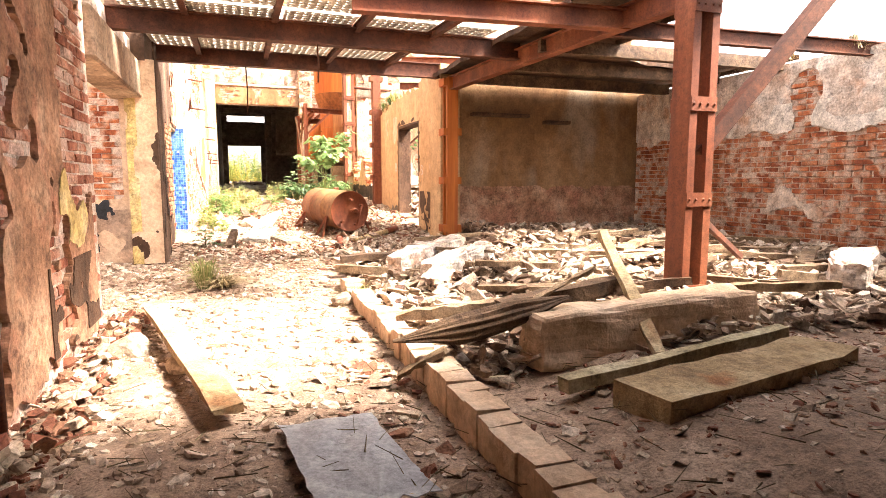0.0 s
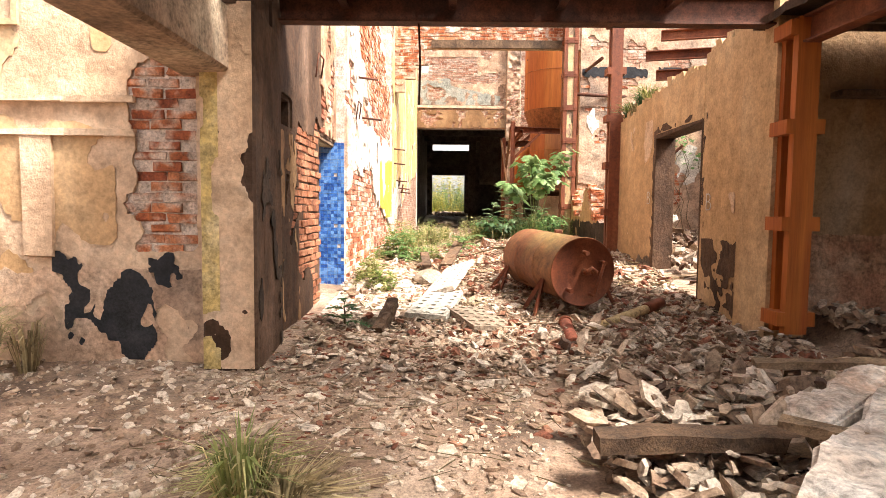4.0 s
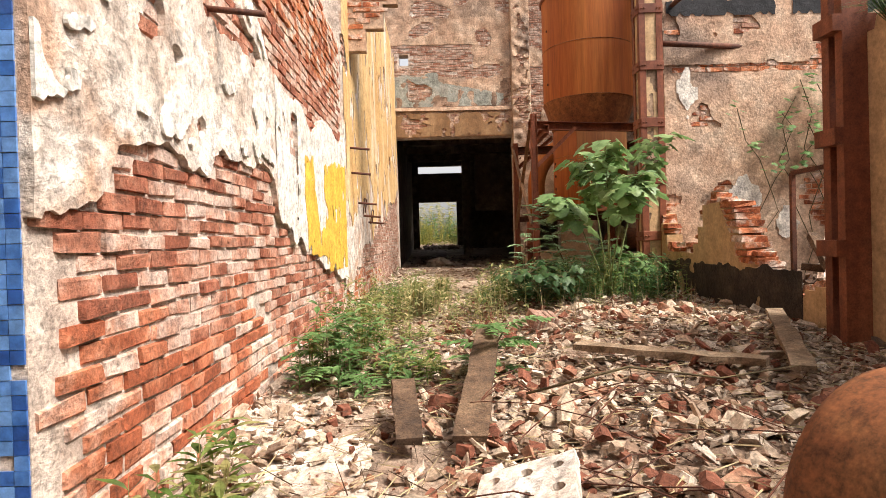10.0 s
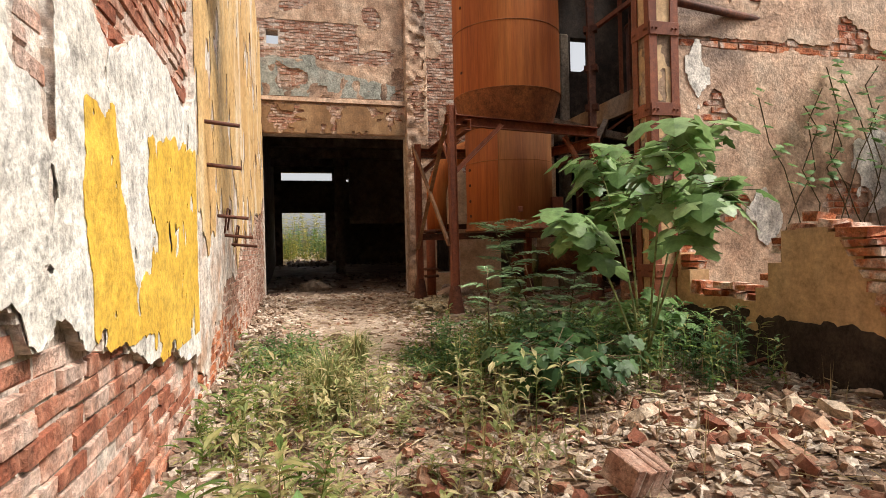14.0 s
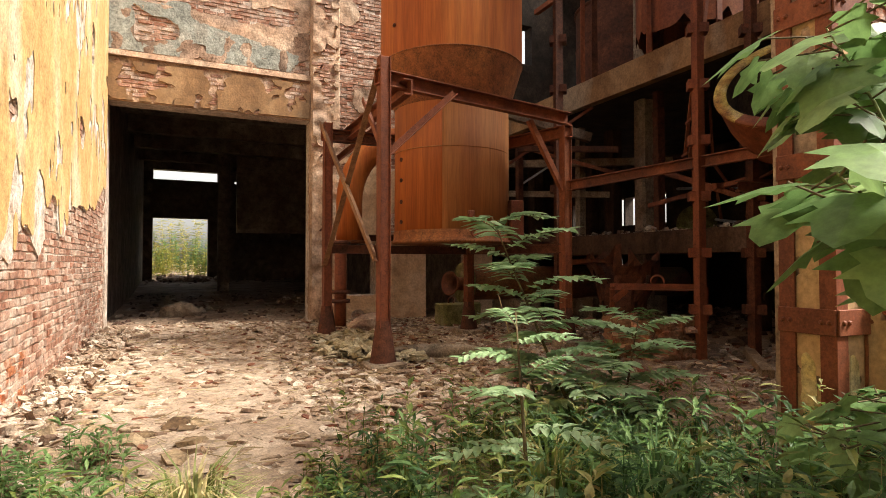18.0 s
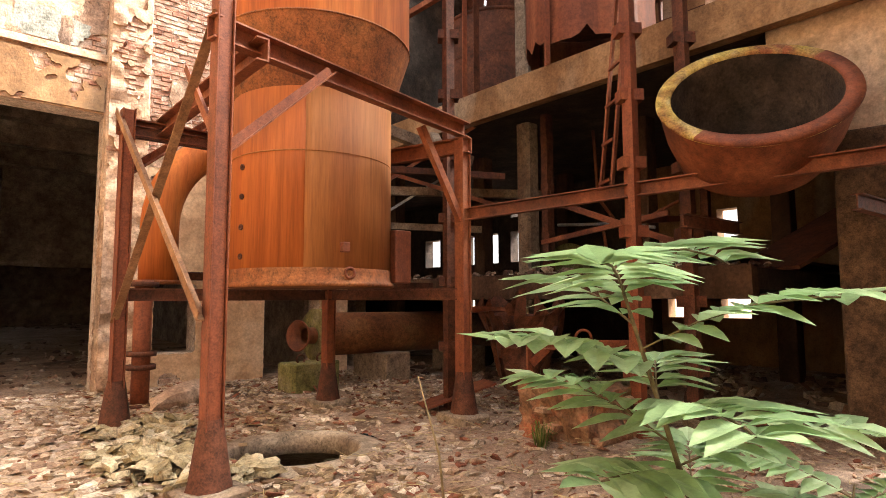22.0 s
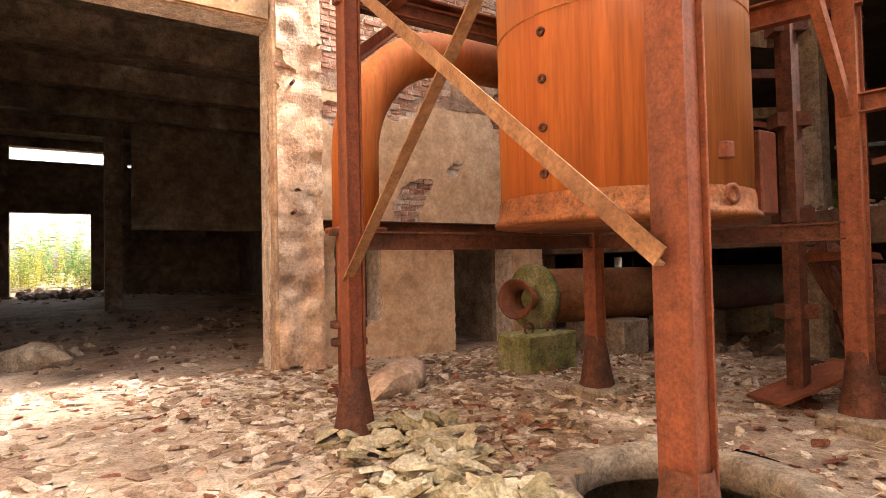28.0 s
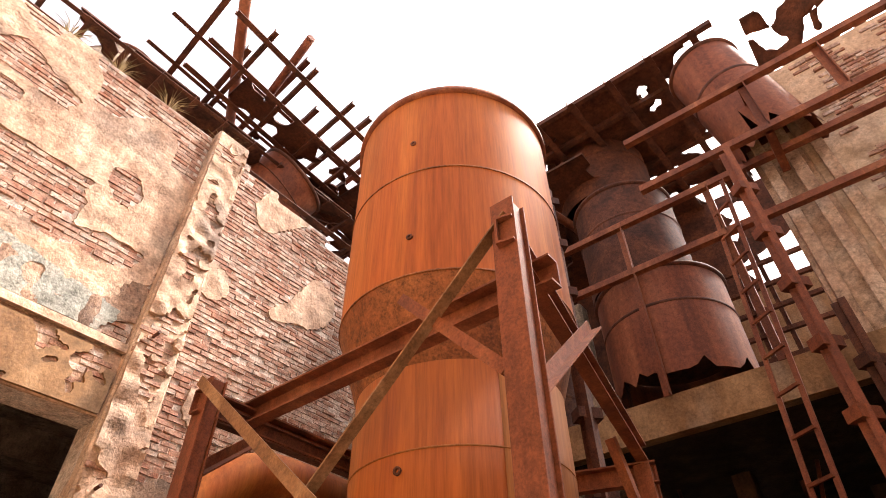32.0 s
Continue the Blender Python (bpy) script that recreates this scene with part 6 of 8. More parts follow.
def tin(label, m, w, l, material, seed):
    t = thing("metal_sheet", label, "sheet")
    q = random.Random(seed)
    n = 10
    bm = bmesh.new()
    g = [[bm.verts.new((-w / 2 + w * i / n + q.uniform(-0.01, 0.01), l * j / n + q.uniform(-0.01, 0.01) - (q.uniform(0, 0.08) if j == 0 else 0), 0.02 * noise.noise(Vector((i * 0.35, j * 0.35, seed))) + 0.002)) for j in range(n + 1)] for i in range(n + 1)]
    for i in range(n):
        for j in range(n):
            bm.faces.new((g[i][j], g[i + 1][j], g[i + 1][j + 1], g[i][j + 1]))
    ob = part("sheet", bm, M[material], t)
    so = ob.modifiers.new("thick", "SOLIDIFY")
    so.thickness = 0.004
    t.matrix_world = m
    return t


tin("bent grey metal sheet with rust stains on the floor", pose(0.56, 1.75, 0.09, 0, 3, 6), 0.55, 0.95, "zinc", 3)
tin("rusty brown metal sheet on the floor", pose(2.75, 0.55, 0.14, 4, -4, -15), 0.7, 0.9, "rust", 5)
tin("white metal sheet caught in the rubble", pose(1.95, 5.15, 0.46, 8, 6, -35), 0.26, 0.36, "white", 7)


def stone(label, x, y, size, material="rubblepale", seed=1, name="stone", flat=0.6, z=None):
    bm = bmesh.new()
    bmesh.ops.create_icosphere(bm, subdivisions=2, radius=1)
    for v in bm.verts:
        k = 1 + 0.35 * noise.noise(v.co * 1.1 + Vector((seed * 7, 0, 0))) + 0.12 * noise.noise(v.co * 3 + Vector((0, seed * 5, 0)))
        v.co = Vector((v.co.x * size[0] * k, v.co.y * size[1] * k, v.co.z * size[2] * k))
    ob = part(name, bm, M[material])
    ob.location = (x, y, (ground_z(x, y) if z is None else z) + size[2] * 0.45)
    ob.rotation_euler = (0, 0, seed)
    return tagged(ob, label, "stone")


stone("grey rounded stone on the dusty floor", -0.87, 4.6, (0.19, 0.13, 0.12), "concrete", 1)
stone("small broken stone under a plank", -0.45, 4.0, (0.12, 0.1, 0.09), "rubble", 2)
stone("brown stone beside the curb", 1.05, 5.7, (0.12, 0.1, 0.1), "concrete", 3)
stone("small stone on the floor", 1.0, 4.4, (0.08, 0.07, 0.06), "rubblepale", 4)
stone("big pale boulder of concrete in the passage", 0.45, 35.9, (0.55, 0.35, 0.28), "concrete", 6, "boulder")
stone("long rounded lump of brick masonry on the ground", 4.15, 31.0, (0.75, 0.32, 0.22), "pinkplaster", 7, "masonry_lump")
stone("whitish broken slab of plaster in the yard", 0.24, 13.8, (0.40, 0.30, 0.13), "concrete", 8, "broken_slab")
# brick chunk still in mortar
bc = thing("brick_chunk", "chunk of striped brick masonry still in mortar", "masonry")
for k in range(4):
    part("brick", boxes((-0.2 + k * 0.1, -0.115 + k * 0.1, -0.13, 0.13, 0, 0.2), bevel=0.008, wob=0.012), M["brickdirty"], bc)
part("mortar", boxes((-0.19, 0.19, -0.115, 0.115, 0.01, 0.185)), M["rubblepale"], bc)
bc.matrix_world = pose(1.46, 17.8, ground_z(1.46, 17.8) + 0.04, 18, 12, 20) @ Matrix.Scale(0.8, 4)
timber("yard_plank", "dark weathered plank standing out of the rubble", (0.5, 14.75, 0.62), (0.78, 16.6, 0.95), 0.2, 0.045, "wooddark", seed=21)
timber("yard_plank", "short broken plank in the rubble", (0.15, 14.8, 0.6), (0.08, 15.5, 0.78), 0.16, 0.05, "wooddark", seed=22)
timber("yard_plank", "grey plank lying on bricks", (1.5, 16.3, 0.85), (2.6, 15.4, 0.86), 0.16, 0.05, "wood", seed=23)
timber("yard_plank", "grey plank lying by the ochre wall", (2.6, 15.0, 0.9), (3.7, 17.2, 0.98), 0.14, 0.04, "wood", seed=24)
timber("breach_timber", "dark broken timber among slabs in the breach", (4.3, 17.3, 1.0), (5.3, 18.3, 1.55), 0.14, 0.09, "wooddark", seed=70)
timber("breach_timber", "dark broken timber among slabs in the breach", (4.5, 18.0, 1.35), (5.7, 17.1, 1.2), 0.12, 0.09, "wooddark", seed=71)
timber("breach_timber", "dark broken timber among slabs in the breach", (4.3, 16.9, 1.0), (4.7, 18.1, 1.7), 0.1, 0.09, "wooddark", seed=72)
timber("old_log", "short bark-brown log propped at a hole", (-0.22, 10.62, 0.26), (-0.1, 11.14, 0.52), 0.12, 0.13, "wooddark", seed=25)
timber("door_plank", "plank lying in the doorway rubble", (3.3, 13.4, 0.52), (4.7, 13.8, 0.6), 0.22, 0.06, "wood", seed=26)
timber("thin_stick", "thin straight dry stick", (1.3, 11.0, 0.31), (2.2, 10.95, 0.33), 0.02, 0.02, "wood", seed=27)
hp = thing("drain_pit", "small dark square drain pit broken in the floor", "pit")
part("frame", boxes((-0.68, -0.56, 10.75, 11.42, -0.1, 0.29), (-0.56, 0.0, 11.3, 11.42, -0.1, 0.32), wob=0.02), M["concrete"], hp)
# ---- machine hall ----
kt = thing("kettle", "big open rusted kettle with a flaking yellow rim, tilted on beams", "vat")
kax, kat = Vector((-0.684, -0.32, 0.656)).normalized(), Vector((7.80, 23.72, 4.56))
part("shell", lathe([(0.0, -0.98), (0.6, -0.97), (0.78, -0.86), (0.92, -0.45), (1.0, 0.0)], 56, axis=kax, at=kat), M["rust"], kt)
# Near-black colour stands for the shade inside the kettle.
part("inner_shell", lathe([(0.85, 0.0), (0.78, -0.45), (0.66, -0.9), (0.0, -0.95)], 48, axis=kax, at=kat), M["sootshade"], kt)
part("rim", lathe([(1.0, -0.03), (1.02, 0.0), (1.01, 0.03), (0.86, 0.03), (0.85, 0.0)], 56, axis=kax, at=kat), M["yellowrust"], kt, "flat rim with flaking yellow paint")
bm = lathe([(0.99, -0.035), (1.024, 0.0), (1.012, 0.034), (0.858, 0.034), (0.848, 0.0)], 56, axis=kax, at=kat)
bmesh.ops.delete(bm, geom=[f for f in bm.faces if (f.calc_center_median() - kat).dot(Vector((-0.25, -1, -0.45))) < 0.12], context="FACES")
part("rim_segment", bm, M["rust"], kt, "bare red-brown part of the rim")
for x, y in ((7.5, 25.05), (8.25, 24.72)):
    laced_column("hall_post", "slender rusted laced steel post of the machine hall", x, y, 0.5, 9.0 if x < 8 else 6.5, 0.2, 0.14, "rust" if x < 8 else "rustdark", turn=0.9, group="hall posts", battens=[0.9 + 0.85 * i for i in range(9 if x < 8 else 6)])
laced_column("hall_post", "rusted laced steel post behind the tank frame", 6.9, 27.75, 0.5, 9.5, 0.22, 0.16, "rustdark", turn=0.9, group="hall posts")
laced_column("hall_post", "dark laced post next to a concrete column", 10.0, 28.3, 2.4, 8.5, 0.2, 0.14, "rustdark", group="hall posts")
g = thing("hall_girder", "rusted steel girder carrying the kettle", "beam")
for a, b in (((6.55, 27.1, 3.45), (7.5, 25.0, 3.62)), ((7.5, 25.0, 3.62), (8.0, 21.6, 3.66))):
    part("beam", bars([(a, b, 0.11, 0.17, "C")]), M["rust"], g)
g = thing("hall_girder", "dark steel beam under the kettle", "beam")
for y in (24.5, 22.8):
    part("beam", bars([((7.65, y, 3.2), (9.0, y - 0.1, 3.2), 0.1, 0.16, "I")]), M["rustdark"], g)
# boiler tube lying on pedestals
bt = thing("boiler_tube", "long mossy rusted boiler tube lying on concrete pedestals", "pipe")
part("shell", tube(bmesh.new(), [(6.75, 31.4, 1.62), (7.1, 31.4, 1.62), (13.5, 31.0, 1.58)], 0.42, 28), M["rusttank"], bt)
part("flange", tube(bmesh.new(), [(6.68, 31.4, 1.62), (6.8, 31.4, 1.62)], 0.5, 28), M["moss"], bt, "mossy flange")
part("spout", lathe([(0.16, 0.0), (0.16, 0.2), (0.3, 0.42), (0.28, 0.43), (0.14, 0.2)], 20, axis=(-1, -0.3, 0.05), at=(6.68, 31.4, 1.6)), M["rust"], bt, "flared rusted spout")
for x in (8.2, 10.4, 12.4):
    part("pedestal", boxes((x - 0.3, x + 0.3, 30.7, 31.9, 0.5, 1.22), bevel=0.02, wob=0.01), M["concrete"], bt)
mb = thing("pump_base", "mossy concrete pump base with iron rings", "pedestal")
part("block", boxes((5.85, 6.75, 30.55, 31.2, 0.5, 1.18), bevel=0.03, wob=0.02), M["moss"], mb)
for x in (6.1, 6.5):
    part("ring", tube(bmesh.new(), [(x + 0.08 * math.cos(a), 30.8, 1.24 + 0.08 * math.sin(a)) for a in [i * 0.7 for i in range(10)]], 0.018, 6), M["rustdark"], mb)
# masonry block with a steel bearing frame
mk = thing("masonry_block", "crumbling rough masonry foundation block overgrown at one side", "foundation")
bm = bmesh.new()
bmesh.ops.create_cube(bm, size=1)
bmesh.ops.subdivide_edges(bm, edges=bm.edges[:], cuts=13, use_grid_fill=True)
for v in bm.verts:
    p = Vector((7.02 + v.co.x * 0.98, 25.6 + v.co.y * 1.0, 0.83 + v.co.z * 0.86))
    k = noise.noise(p * 2.2) * 0.13 + noise.noise(p * 5) * 0.085 + noise.noise(p * 13) * 0.04
    out = Vector((v.co.x, v.co.y, max(0, v.co.z))).normalized()
    v.co = p + out * k - Vector((0, 0, 0.12 * max(0, noise.noise(Vector((p.x * 2, p.y * 2, 4)))) * (v.co.z > 0.3)))
part("core", bm, M["blockstone"], mk)
for i in range(12):
    x, y, z = (6.52 + R(-0.02, 0.02), R(25.15, 26.0), 0.55 + 0.09 * (i % 8)) if i % 2 else (R(6.6, 7.4), 25.08 + R(-0.02, 0.02), 0.55 + 0.09 * (i % 8))
    part("brick", boxes((x - 0.1, x + 0.1, y - 0.06, y + 0.06, z - 0.033, z + 0.033), wob=0.022), M["crumble"], mk)
bf = thing("bearing_frame", "rusted steel bearing frame with a lifting eye", "frame")
part("top_bar", bars([((6.65, 26.05, 1.72), (7.75, 25.2, 1.72), 0.14, 0.1, "L")]), M["rust"], bf)
for p in ((6.65, 26.05), (7.75, 25.2)):
    part("side_leg", bars([((*p, 1.2), (*p, 1.72), 0.09, 0.09, "L")]), M["rust"], bf)
part("gusset", bars([((6.67, 26.0, 1.5), (6.85, 25.9, 1.68), 0.03, 0.1)]), M["rust"], bf)
part("lifting_eye", tube(bmesh.new(), [(7.18, 25.66, 1.77)] + [(7.22 - 0.1 * math.cos(a) * 0.78, 25.62 + 0.1 * math.cos(a) * 0.62, 1.8 + 0.1 * math.sin(a)) for a in [i * math.pi / 8 for i in range(9)]] + [(7.3, 25.56, 1.77)], 0.018, 8), M["rust"], bf)
# torn hopper behind
hp = thing("torn_hopper", "torn rusted sheet-metal hopper", "hopper")
bm = bmesh.new()
rows = []
for i in range(9):
    k = i / 8
    ring = []
    for j in range(40):
        an = j * 2 * math.pi / 40
        r = (0.3 + 0.36 * k) * (1 + 0.3 * noise.noise(Vector((math.cos(an) * 1.6, math.sin(an) * 1.6, k * 2.2))) + 0.1 * noise.noise(Vector((math.cos(an) * 6, math.sin(an) * 6, k * 7))))
        top = 0.9 + 1.3 * k + (0.35 * noise.noise(Vector((math.cos(an) * 2.4, math.sin(an) * 2.4, 5))) if i == 8 else 0)
        ring.append(bm.verts.new((8.15 + r * math.cos(an), 27.4 + r * math.sin(an), top)))
    rows.append(ring)
for r0, r1 in zip(rows, rows[1:]):
    for j in range(40):
        if noise.noise(Vector((j * 0.4, rows.index(r0) * 0.5, 2))) > -0.32:
            bm.faces.new((r0[j], r0[(j + 1) % 40], r1[(j + 1) % 40], r1[j]))
part("shell", bm, M["rustdark"], hp)
part("flap", boxes((7.3, 7.9, 27.3, 27.9, 2.12, 2.15), wob=0.08), M["rust"], hp)
ch = thing("chute_plate", "bent rusted chute plate on the ground", "plate")
part("plate", bars([((6.5, 27.9, 0.75), (7.5, 27.5, 1.05), 0.45, 0.03)]), M["rust"], ch)
# vats on the upper floors
def vat(label, x, y, z0, z1, r, axis=(0, 0, 1), torn=0, material="rust"):
    t = thing("steel_vat", label, "vat", "vats")
    h = z1 - z0
    bm = bmesh.new()
    rot = Vector((0, 0, 1)).rotation_difference(Vector(axis).normalized()).to_matrix()
    n, q = 56, random.Random(int(x * 10))
    rows = []
    ragged = [max(0.0, torn * (0.55 * noise.noise(Vector((k * 0.35, x, 0))) + 0.5 * noise.noise(Vector((k * 0.9, y, 0))))) for k in range(n)]
    for s in (0.0, 0.12, 0.3, 0.55, 0.8, 1.0):
        rows.append([bm.verts.new(Vector((x, y, z0)) + rot @ Vector((r * math.cos(2 * math.pi * k / n), r * math.sin(2 * math.pi * k / n), h * (s + (1 - s) * ragged[k] * (s < 0.5))))) for k in range(n)])
    for r0, r1 in zip(rows, rows[1:]):
        for k in range(n):
            bm.faces.new((r0[k], r0[(k + 1) % n], r1[(k + 1) % n], r1[k])).smooth = True
    part("shell", bm, M[material], t)
    part("top_ring", lathe([(r, h - 0.02), (r + 0.05, h), (r + 0.05, h + 0.05), (r - 0.02, h + 0.05)], n, axis=axis, at=(x, y, z0)), M["rustdark"], t)
    part("bottom_plate", lathe([(0, h * 0.5), (r * 0.98, h * 0.45)], n, axis=axis, at=(x, y, z0)), M["rustdark"], t)
    part("seam_ring", lathe([(r, h * 0.62), (r + 0.02, h * 0.63), (r, h * 0.65)], n, axis=axis, at=(x, y, z0)), M["rustdark"], t)
    return t


vat("dark rusted vat with a torn lower edge above the concrete beam", 9.9, 27.2, 6.6, 8.6, 1.15, torn=0.5)
vat("dark rusted vat standing on the torn one", 9.9, 27.4, 8.8, 11.0, 1.0, material="rustdark")
vat("tilted rusted cylinder with a torn bottom hanging high in the frame", 8.7, 24.25, 9.6, 12.5, 0.66, (0.0, 0.16, 1), 0.45)
vat("dark rusted vat high under the broken roof", 10.5, 27.8, 11.6, 13.6, 1.1, material="rustdark")
vat("dark vat deep in the hall", 11.5, 31.0, 6.3, 9.0, 1.3, material="rustdark")
# galleries: steel frames high up
def lattice(label, items, material="rust", name="steel_gallery"):
    t = thing(name, label, "gallery", "galleries")
    for a, b, w in items:
        part("rail", bars([(a, b, w, w, "L")]), M[material], t)
    return t


lattice("rusted steel gallery frame in front of the vats", [((8.6, 22.0, 9.6), (8.6, 31.0, 9.6), 0.12), ((8.6, 22.0, 8.5), (8.6, 31.0, 8.5), 0.12), ((7.6, 22.0, 10.4), (7.6, 26.4, 10.4), 0.12), ((7.6, 22.0, 9.2), (7.6, 26.4, 9.2), 0.12)] + [((7.6, y, 9.2), (7.6, y, 10.4), 0.12) for y in (22.2, 23.3, 24.4)] + [((7.6, 22.2, z), (8.6, 22.2, z), 0.12) for z in (9.2, 10.4)] + [((7.6, 24.4, z), (8.6, 24.4, z), 0.12) for z in (9.2, 10.4)] + [((8.6, y, 6.2), (8.6, y, 9.6), 0.12) for y in (25.6, 27.2, 29.2)])
lattice("grid of steel bars between vat and wall", [((12.2, 23.0 + 0.5 * k, 6.4), (12.2, 23.0 + 0.5 * k, 10.5), 0.09) for k in range(10)] + [((12.2, 23.0, 6.9 + 0.55 * k), (12.2, 27.5, 6.9 + 0.55 * k), 0.09) for k in range(7)], "rustdark", "steel_grid")
lattice("dark ladder rails hanging from the gallery", [((7.9, 25.6, 3.8), (8.5, 25.3, 9.5), 0.07), ((8.1, 25.9, 3.8), (8.7, 25.6, 9.5), 0.07)] + [((7.9 + 0.006 * k * 10, 25.6 - 0.003 * k * 10, 3.9 + k * 0.56), (8.1 + 0.006 * k * 10, 25.9 - 0.003 * k * 10, 3.9 + k * 0.56), 0.04) for k in range(10)], "rust", "steel_ladder")
lattice("steel grating gallery high above the passage wall", [((x, 33.2, 12.6), (x, 37.5, 12.6), 0.1) for x in [-1.0 + 0.75 * i for i in range(13)]] + [((-1.5, y, 12.65), (8.5, y, 12.65), 0.1) for y in (33.3, 34.1, 34.9, 35.7, 36.6)] + [((-1.5, 33.2, 11.9), (8.5, 33.2, 11.6), 0.14)], "rustdark")
lattice("broken roof trusses against the sky", [((x, 31.5 + 0.8 * (x % 2), 14.0), (x + 0.6, 38, 14.6), 0.12) for x in range(2, 12)] + [((1.5, y, 14.2), (12, y + 0.6, 14.2), 0.1) for y in (33, 34, 35, 36.5)], "rustdark", "roof_truss")
for x, y, z, w, d, sd in ((4.5, 35.5, 13.2, 3.4, 2.2, 1), (8.5, 33.5, 13.4, 3.0, 3.2, 2), (12.5, 30.0, 12.6, 4.0, 4.0, 3)):
    structure(sheet("ceiling_panel", (x - w / 2, y - d / 2, z), XV, YV, w, d, 0.2, lambda a, b: N(a * 1.2, b * 1.2, sd) > -0.25, 0.04, M["rustdark"]), "ragged sheet of the broken roof")
vat("pale corroded drum on the high gallery", 1.2, 35.4, 12.9, 14.4, 0.95, (0.4, 0.1, 0.9), material="concrete")
vat("rusted tank end on the high gallery", 5.2, 34.6, 12.0, 13.4, 0.9, (0.3, -0.5, 0.6), material="rust")
structure(part("wall_hall_upper", boxes((9.3, 12.5, 21.5, 21.9, 6, 9.4), (15.6, 16, 22, 46, 6.2, 7.2)), M["pinkplaster"]), "upper brick wall of the hall")
bricks((9.1, 23.5, 6.3), MY, ZV, 2.0, 5.6, lambda a, b: N(a * 2, b, 7) > -0.1, pillar_e, far_material=M["brickdirty"])
# slanting machine plates and struts inside
for i, (a, b, w, h, m) in enumerate((((9.6, 25.3, 2.95), (13.5, 24.8, 2.78), 1.3, 0.05, "rustdark"), ((10.0, 24.5, 2.7), (12.6, 23.4, 4.0), 1.2, 0.05, "rustdark"), ((9.3, 27.6, 4.0), (9.6, 25.2, 3.0), 0.1, 0.1, "rust"), ((9.3, 27.9, 3.3), (9.5, 25.6, 3.6), 0.08, 0.08, "rust"), ((7.4, 30.5, 2.5), (13.0, 30.2, 2.5), 0.2, 0.25, "rustdark"), ((7.0, 27.9, 4.4), (8.95, 30.5, 5.8), 0.16, 0.16, "concrete"), ((7.0, 30.2, 5.6), (9.0, 29.4, 5.0), 0.2, 0.2, "concrete"))):
    t = thing("machine_strut" if w < 1 else "machine_plate", "dark rusted machine part inside the hall" if m != "concrete" else "broken concrete strut inside the hall", "machine part", "hall machinery")
    part("bar" if w < 1 else "plate", bars([(a, b, w, h)]), M[m], t)
# Inner columns are coloured dark to stand for the hall's shade.
for x, y in ((11.5, 27.0), (11.5, 31.5), (13.6, 25.2), (14.6, 31.2), (10.2, 33.5), (12.8, 34)):
    structure(part("trim_column", boxes((x, x + 0.35, y, y + 0.35, 0, 6), bevel=0.02, wob=0.02), M["brownshade"]), "dark column inside the hall")
t = thing("round_disc", "round mossy pale disc standing on the hall floor", "panel")
part("disc", lathe([(0.0, 0.0), (0.5, 0.0), (0.53, 0.02), (0.53, 0.05), (0.0, 0.06)], 28, axis=(-0.9, -0.55, 0.16), at=(13.4, 30.3, 3.2)), M["moss"], t)
t = thing("bent_struts", "thin bent steel struts of a collapsed frame in the hall", "frame")
for pts in (((11.5, 29.2, 3.93), (11.5, 27.8, 3.82), (11.5, 26.9, 3.66)), ((11.5, 28.15, 4.4), (11.5, 27.6, 3.66)), ((11.5, 27.6, 3.66), (11.6, 26.4, 4.15)), ((11.5, 28.05, 3.72), (11.5, 27.95, 3.1)), ((11.5, 27.25, 3.65), (11.5, 27.15, 3.12)), ((11.5, 28.1, 3.1), (11.5, 27.45, 2.98), (11.5, 27.05, 3.06), (11.5, 26.5, 3.3)), ((11.5, 28.15, 4.4), (11.6, 28.3, 5.9)), ((11.6, 26.4, 4.15), (11.7, 26.0, 5.9))):
    part("strut", tube(bmesh.new(), pts, 0.035, 6), M["zinc"] if len(pts) > 2 else M["rust"], t)
t = thing("hall_brackets", "broken concrete and steel beams in the hall behind the tank", "beam")
for a, b, w, m in (((8.6, 33.2, 4.95), (12.4, 30.2, 4.85), 0.2, "concrete"), ((9.0, 33.0, 4.1), (11.2, 31.3, 4.0), 0.16, "concrete"), ((8.9, 33.4, 5.7), (10.4, 29.0, 4.0), 0.09, "rust"), ((9.1, 32.6, 2.7), (9.1, 32.6, 5.7), 0.16, "rustdark"), ((10.6, 31.8, 2.7), (10.6, 31.8, 5.9), 0.2, "concrete"), ((9.1, 32.6, 4.3), (10.6, 31.8, 5.4), 0.06, "zinc"), ((7.2, 30.4, 4.3), (9.0, 29.3, 5.7), 0.07, "rust"), ((7.4, 30.0, 4.72), (9.2, 28.7, 4.62), 0.12, "rustdark"), ((12.6, 26.4, 2.7), (12.6, 26.4, 5.9), 0.15, "rustdark"), ((9.2, 26.2, 3.5), (12.6, 26.4, 3.9), 0.1, "rust")):
    part("beam", bars([(a, b, w, w, "L" if w < 0.1 else "box")]), M[m], t)
t = thing("fallen_post", "weathered timber post lying on the ground", "timber")
part("post", bars([((7.0, 23.6, 0.72), (8.2, 24.8, 0.78), 0.14, 0.1)]), M["wood"], t)
# round pit under the tank, with a stone ring
pit = structure(part("trim_pit_ring", lathe([(0.0, -5.0), (1.5, -5.0), (1.5, -0.5), (0.7, -0.2), (0.665, -0.18), (0.68, 0.01), (0.72, 0.045), (0.9, 0.03), (1.16, -0.06), (1.25, -0.2)], 40, at=(PIT[0], PIT[1], ground_z(PIT[0] + 1.2, PIT[1]))), M["concrete"]), "round masonry pit edge in the ground")
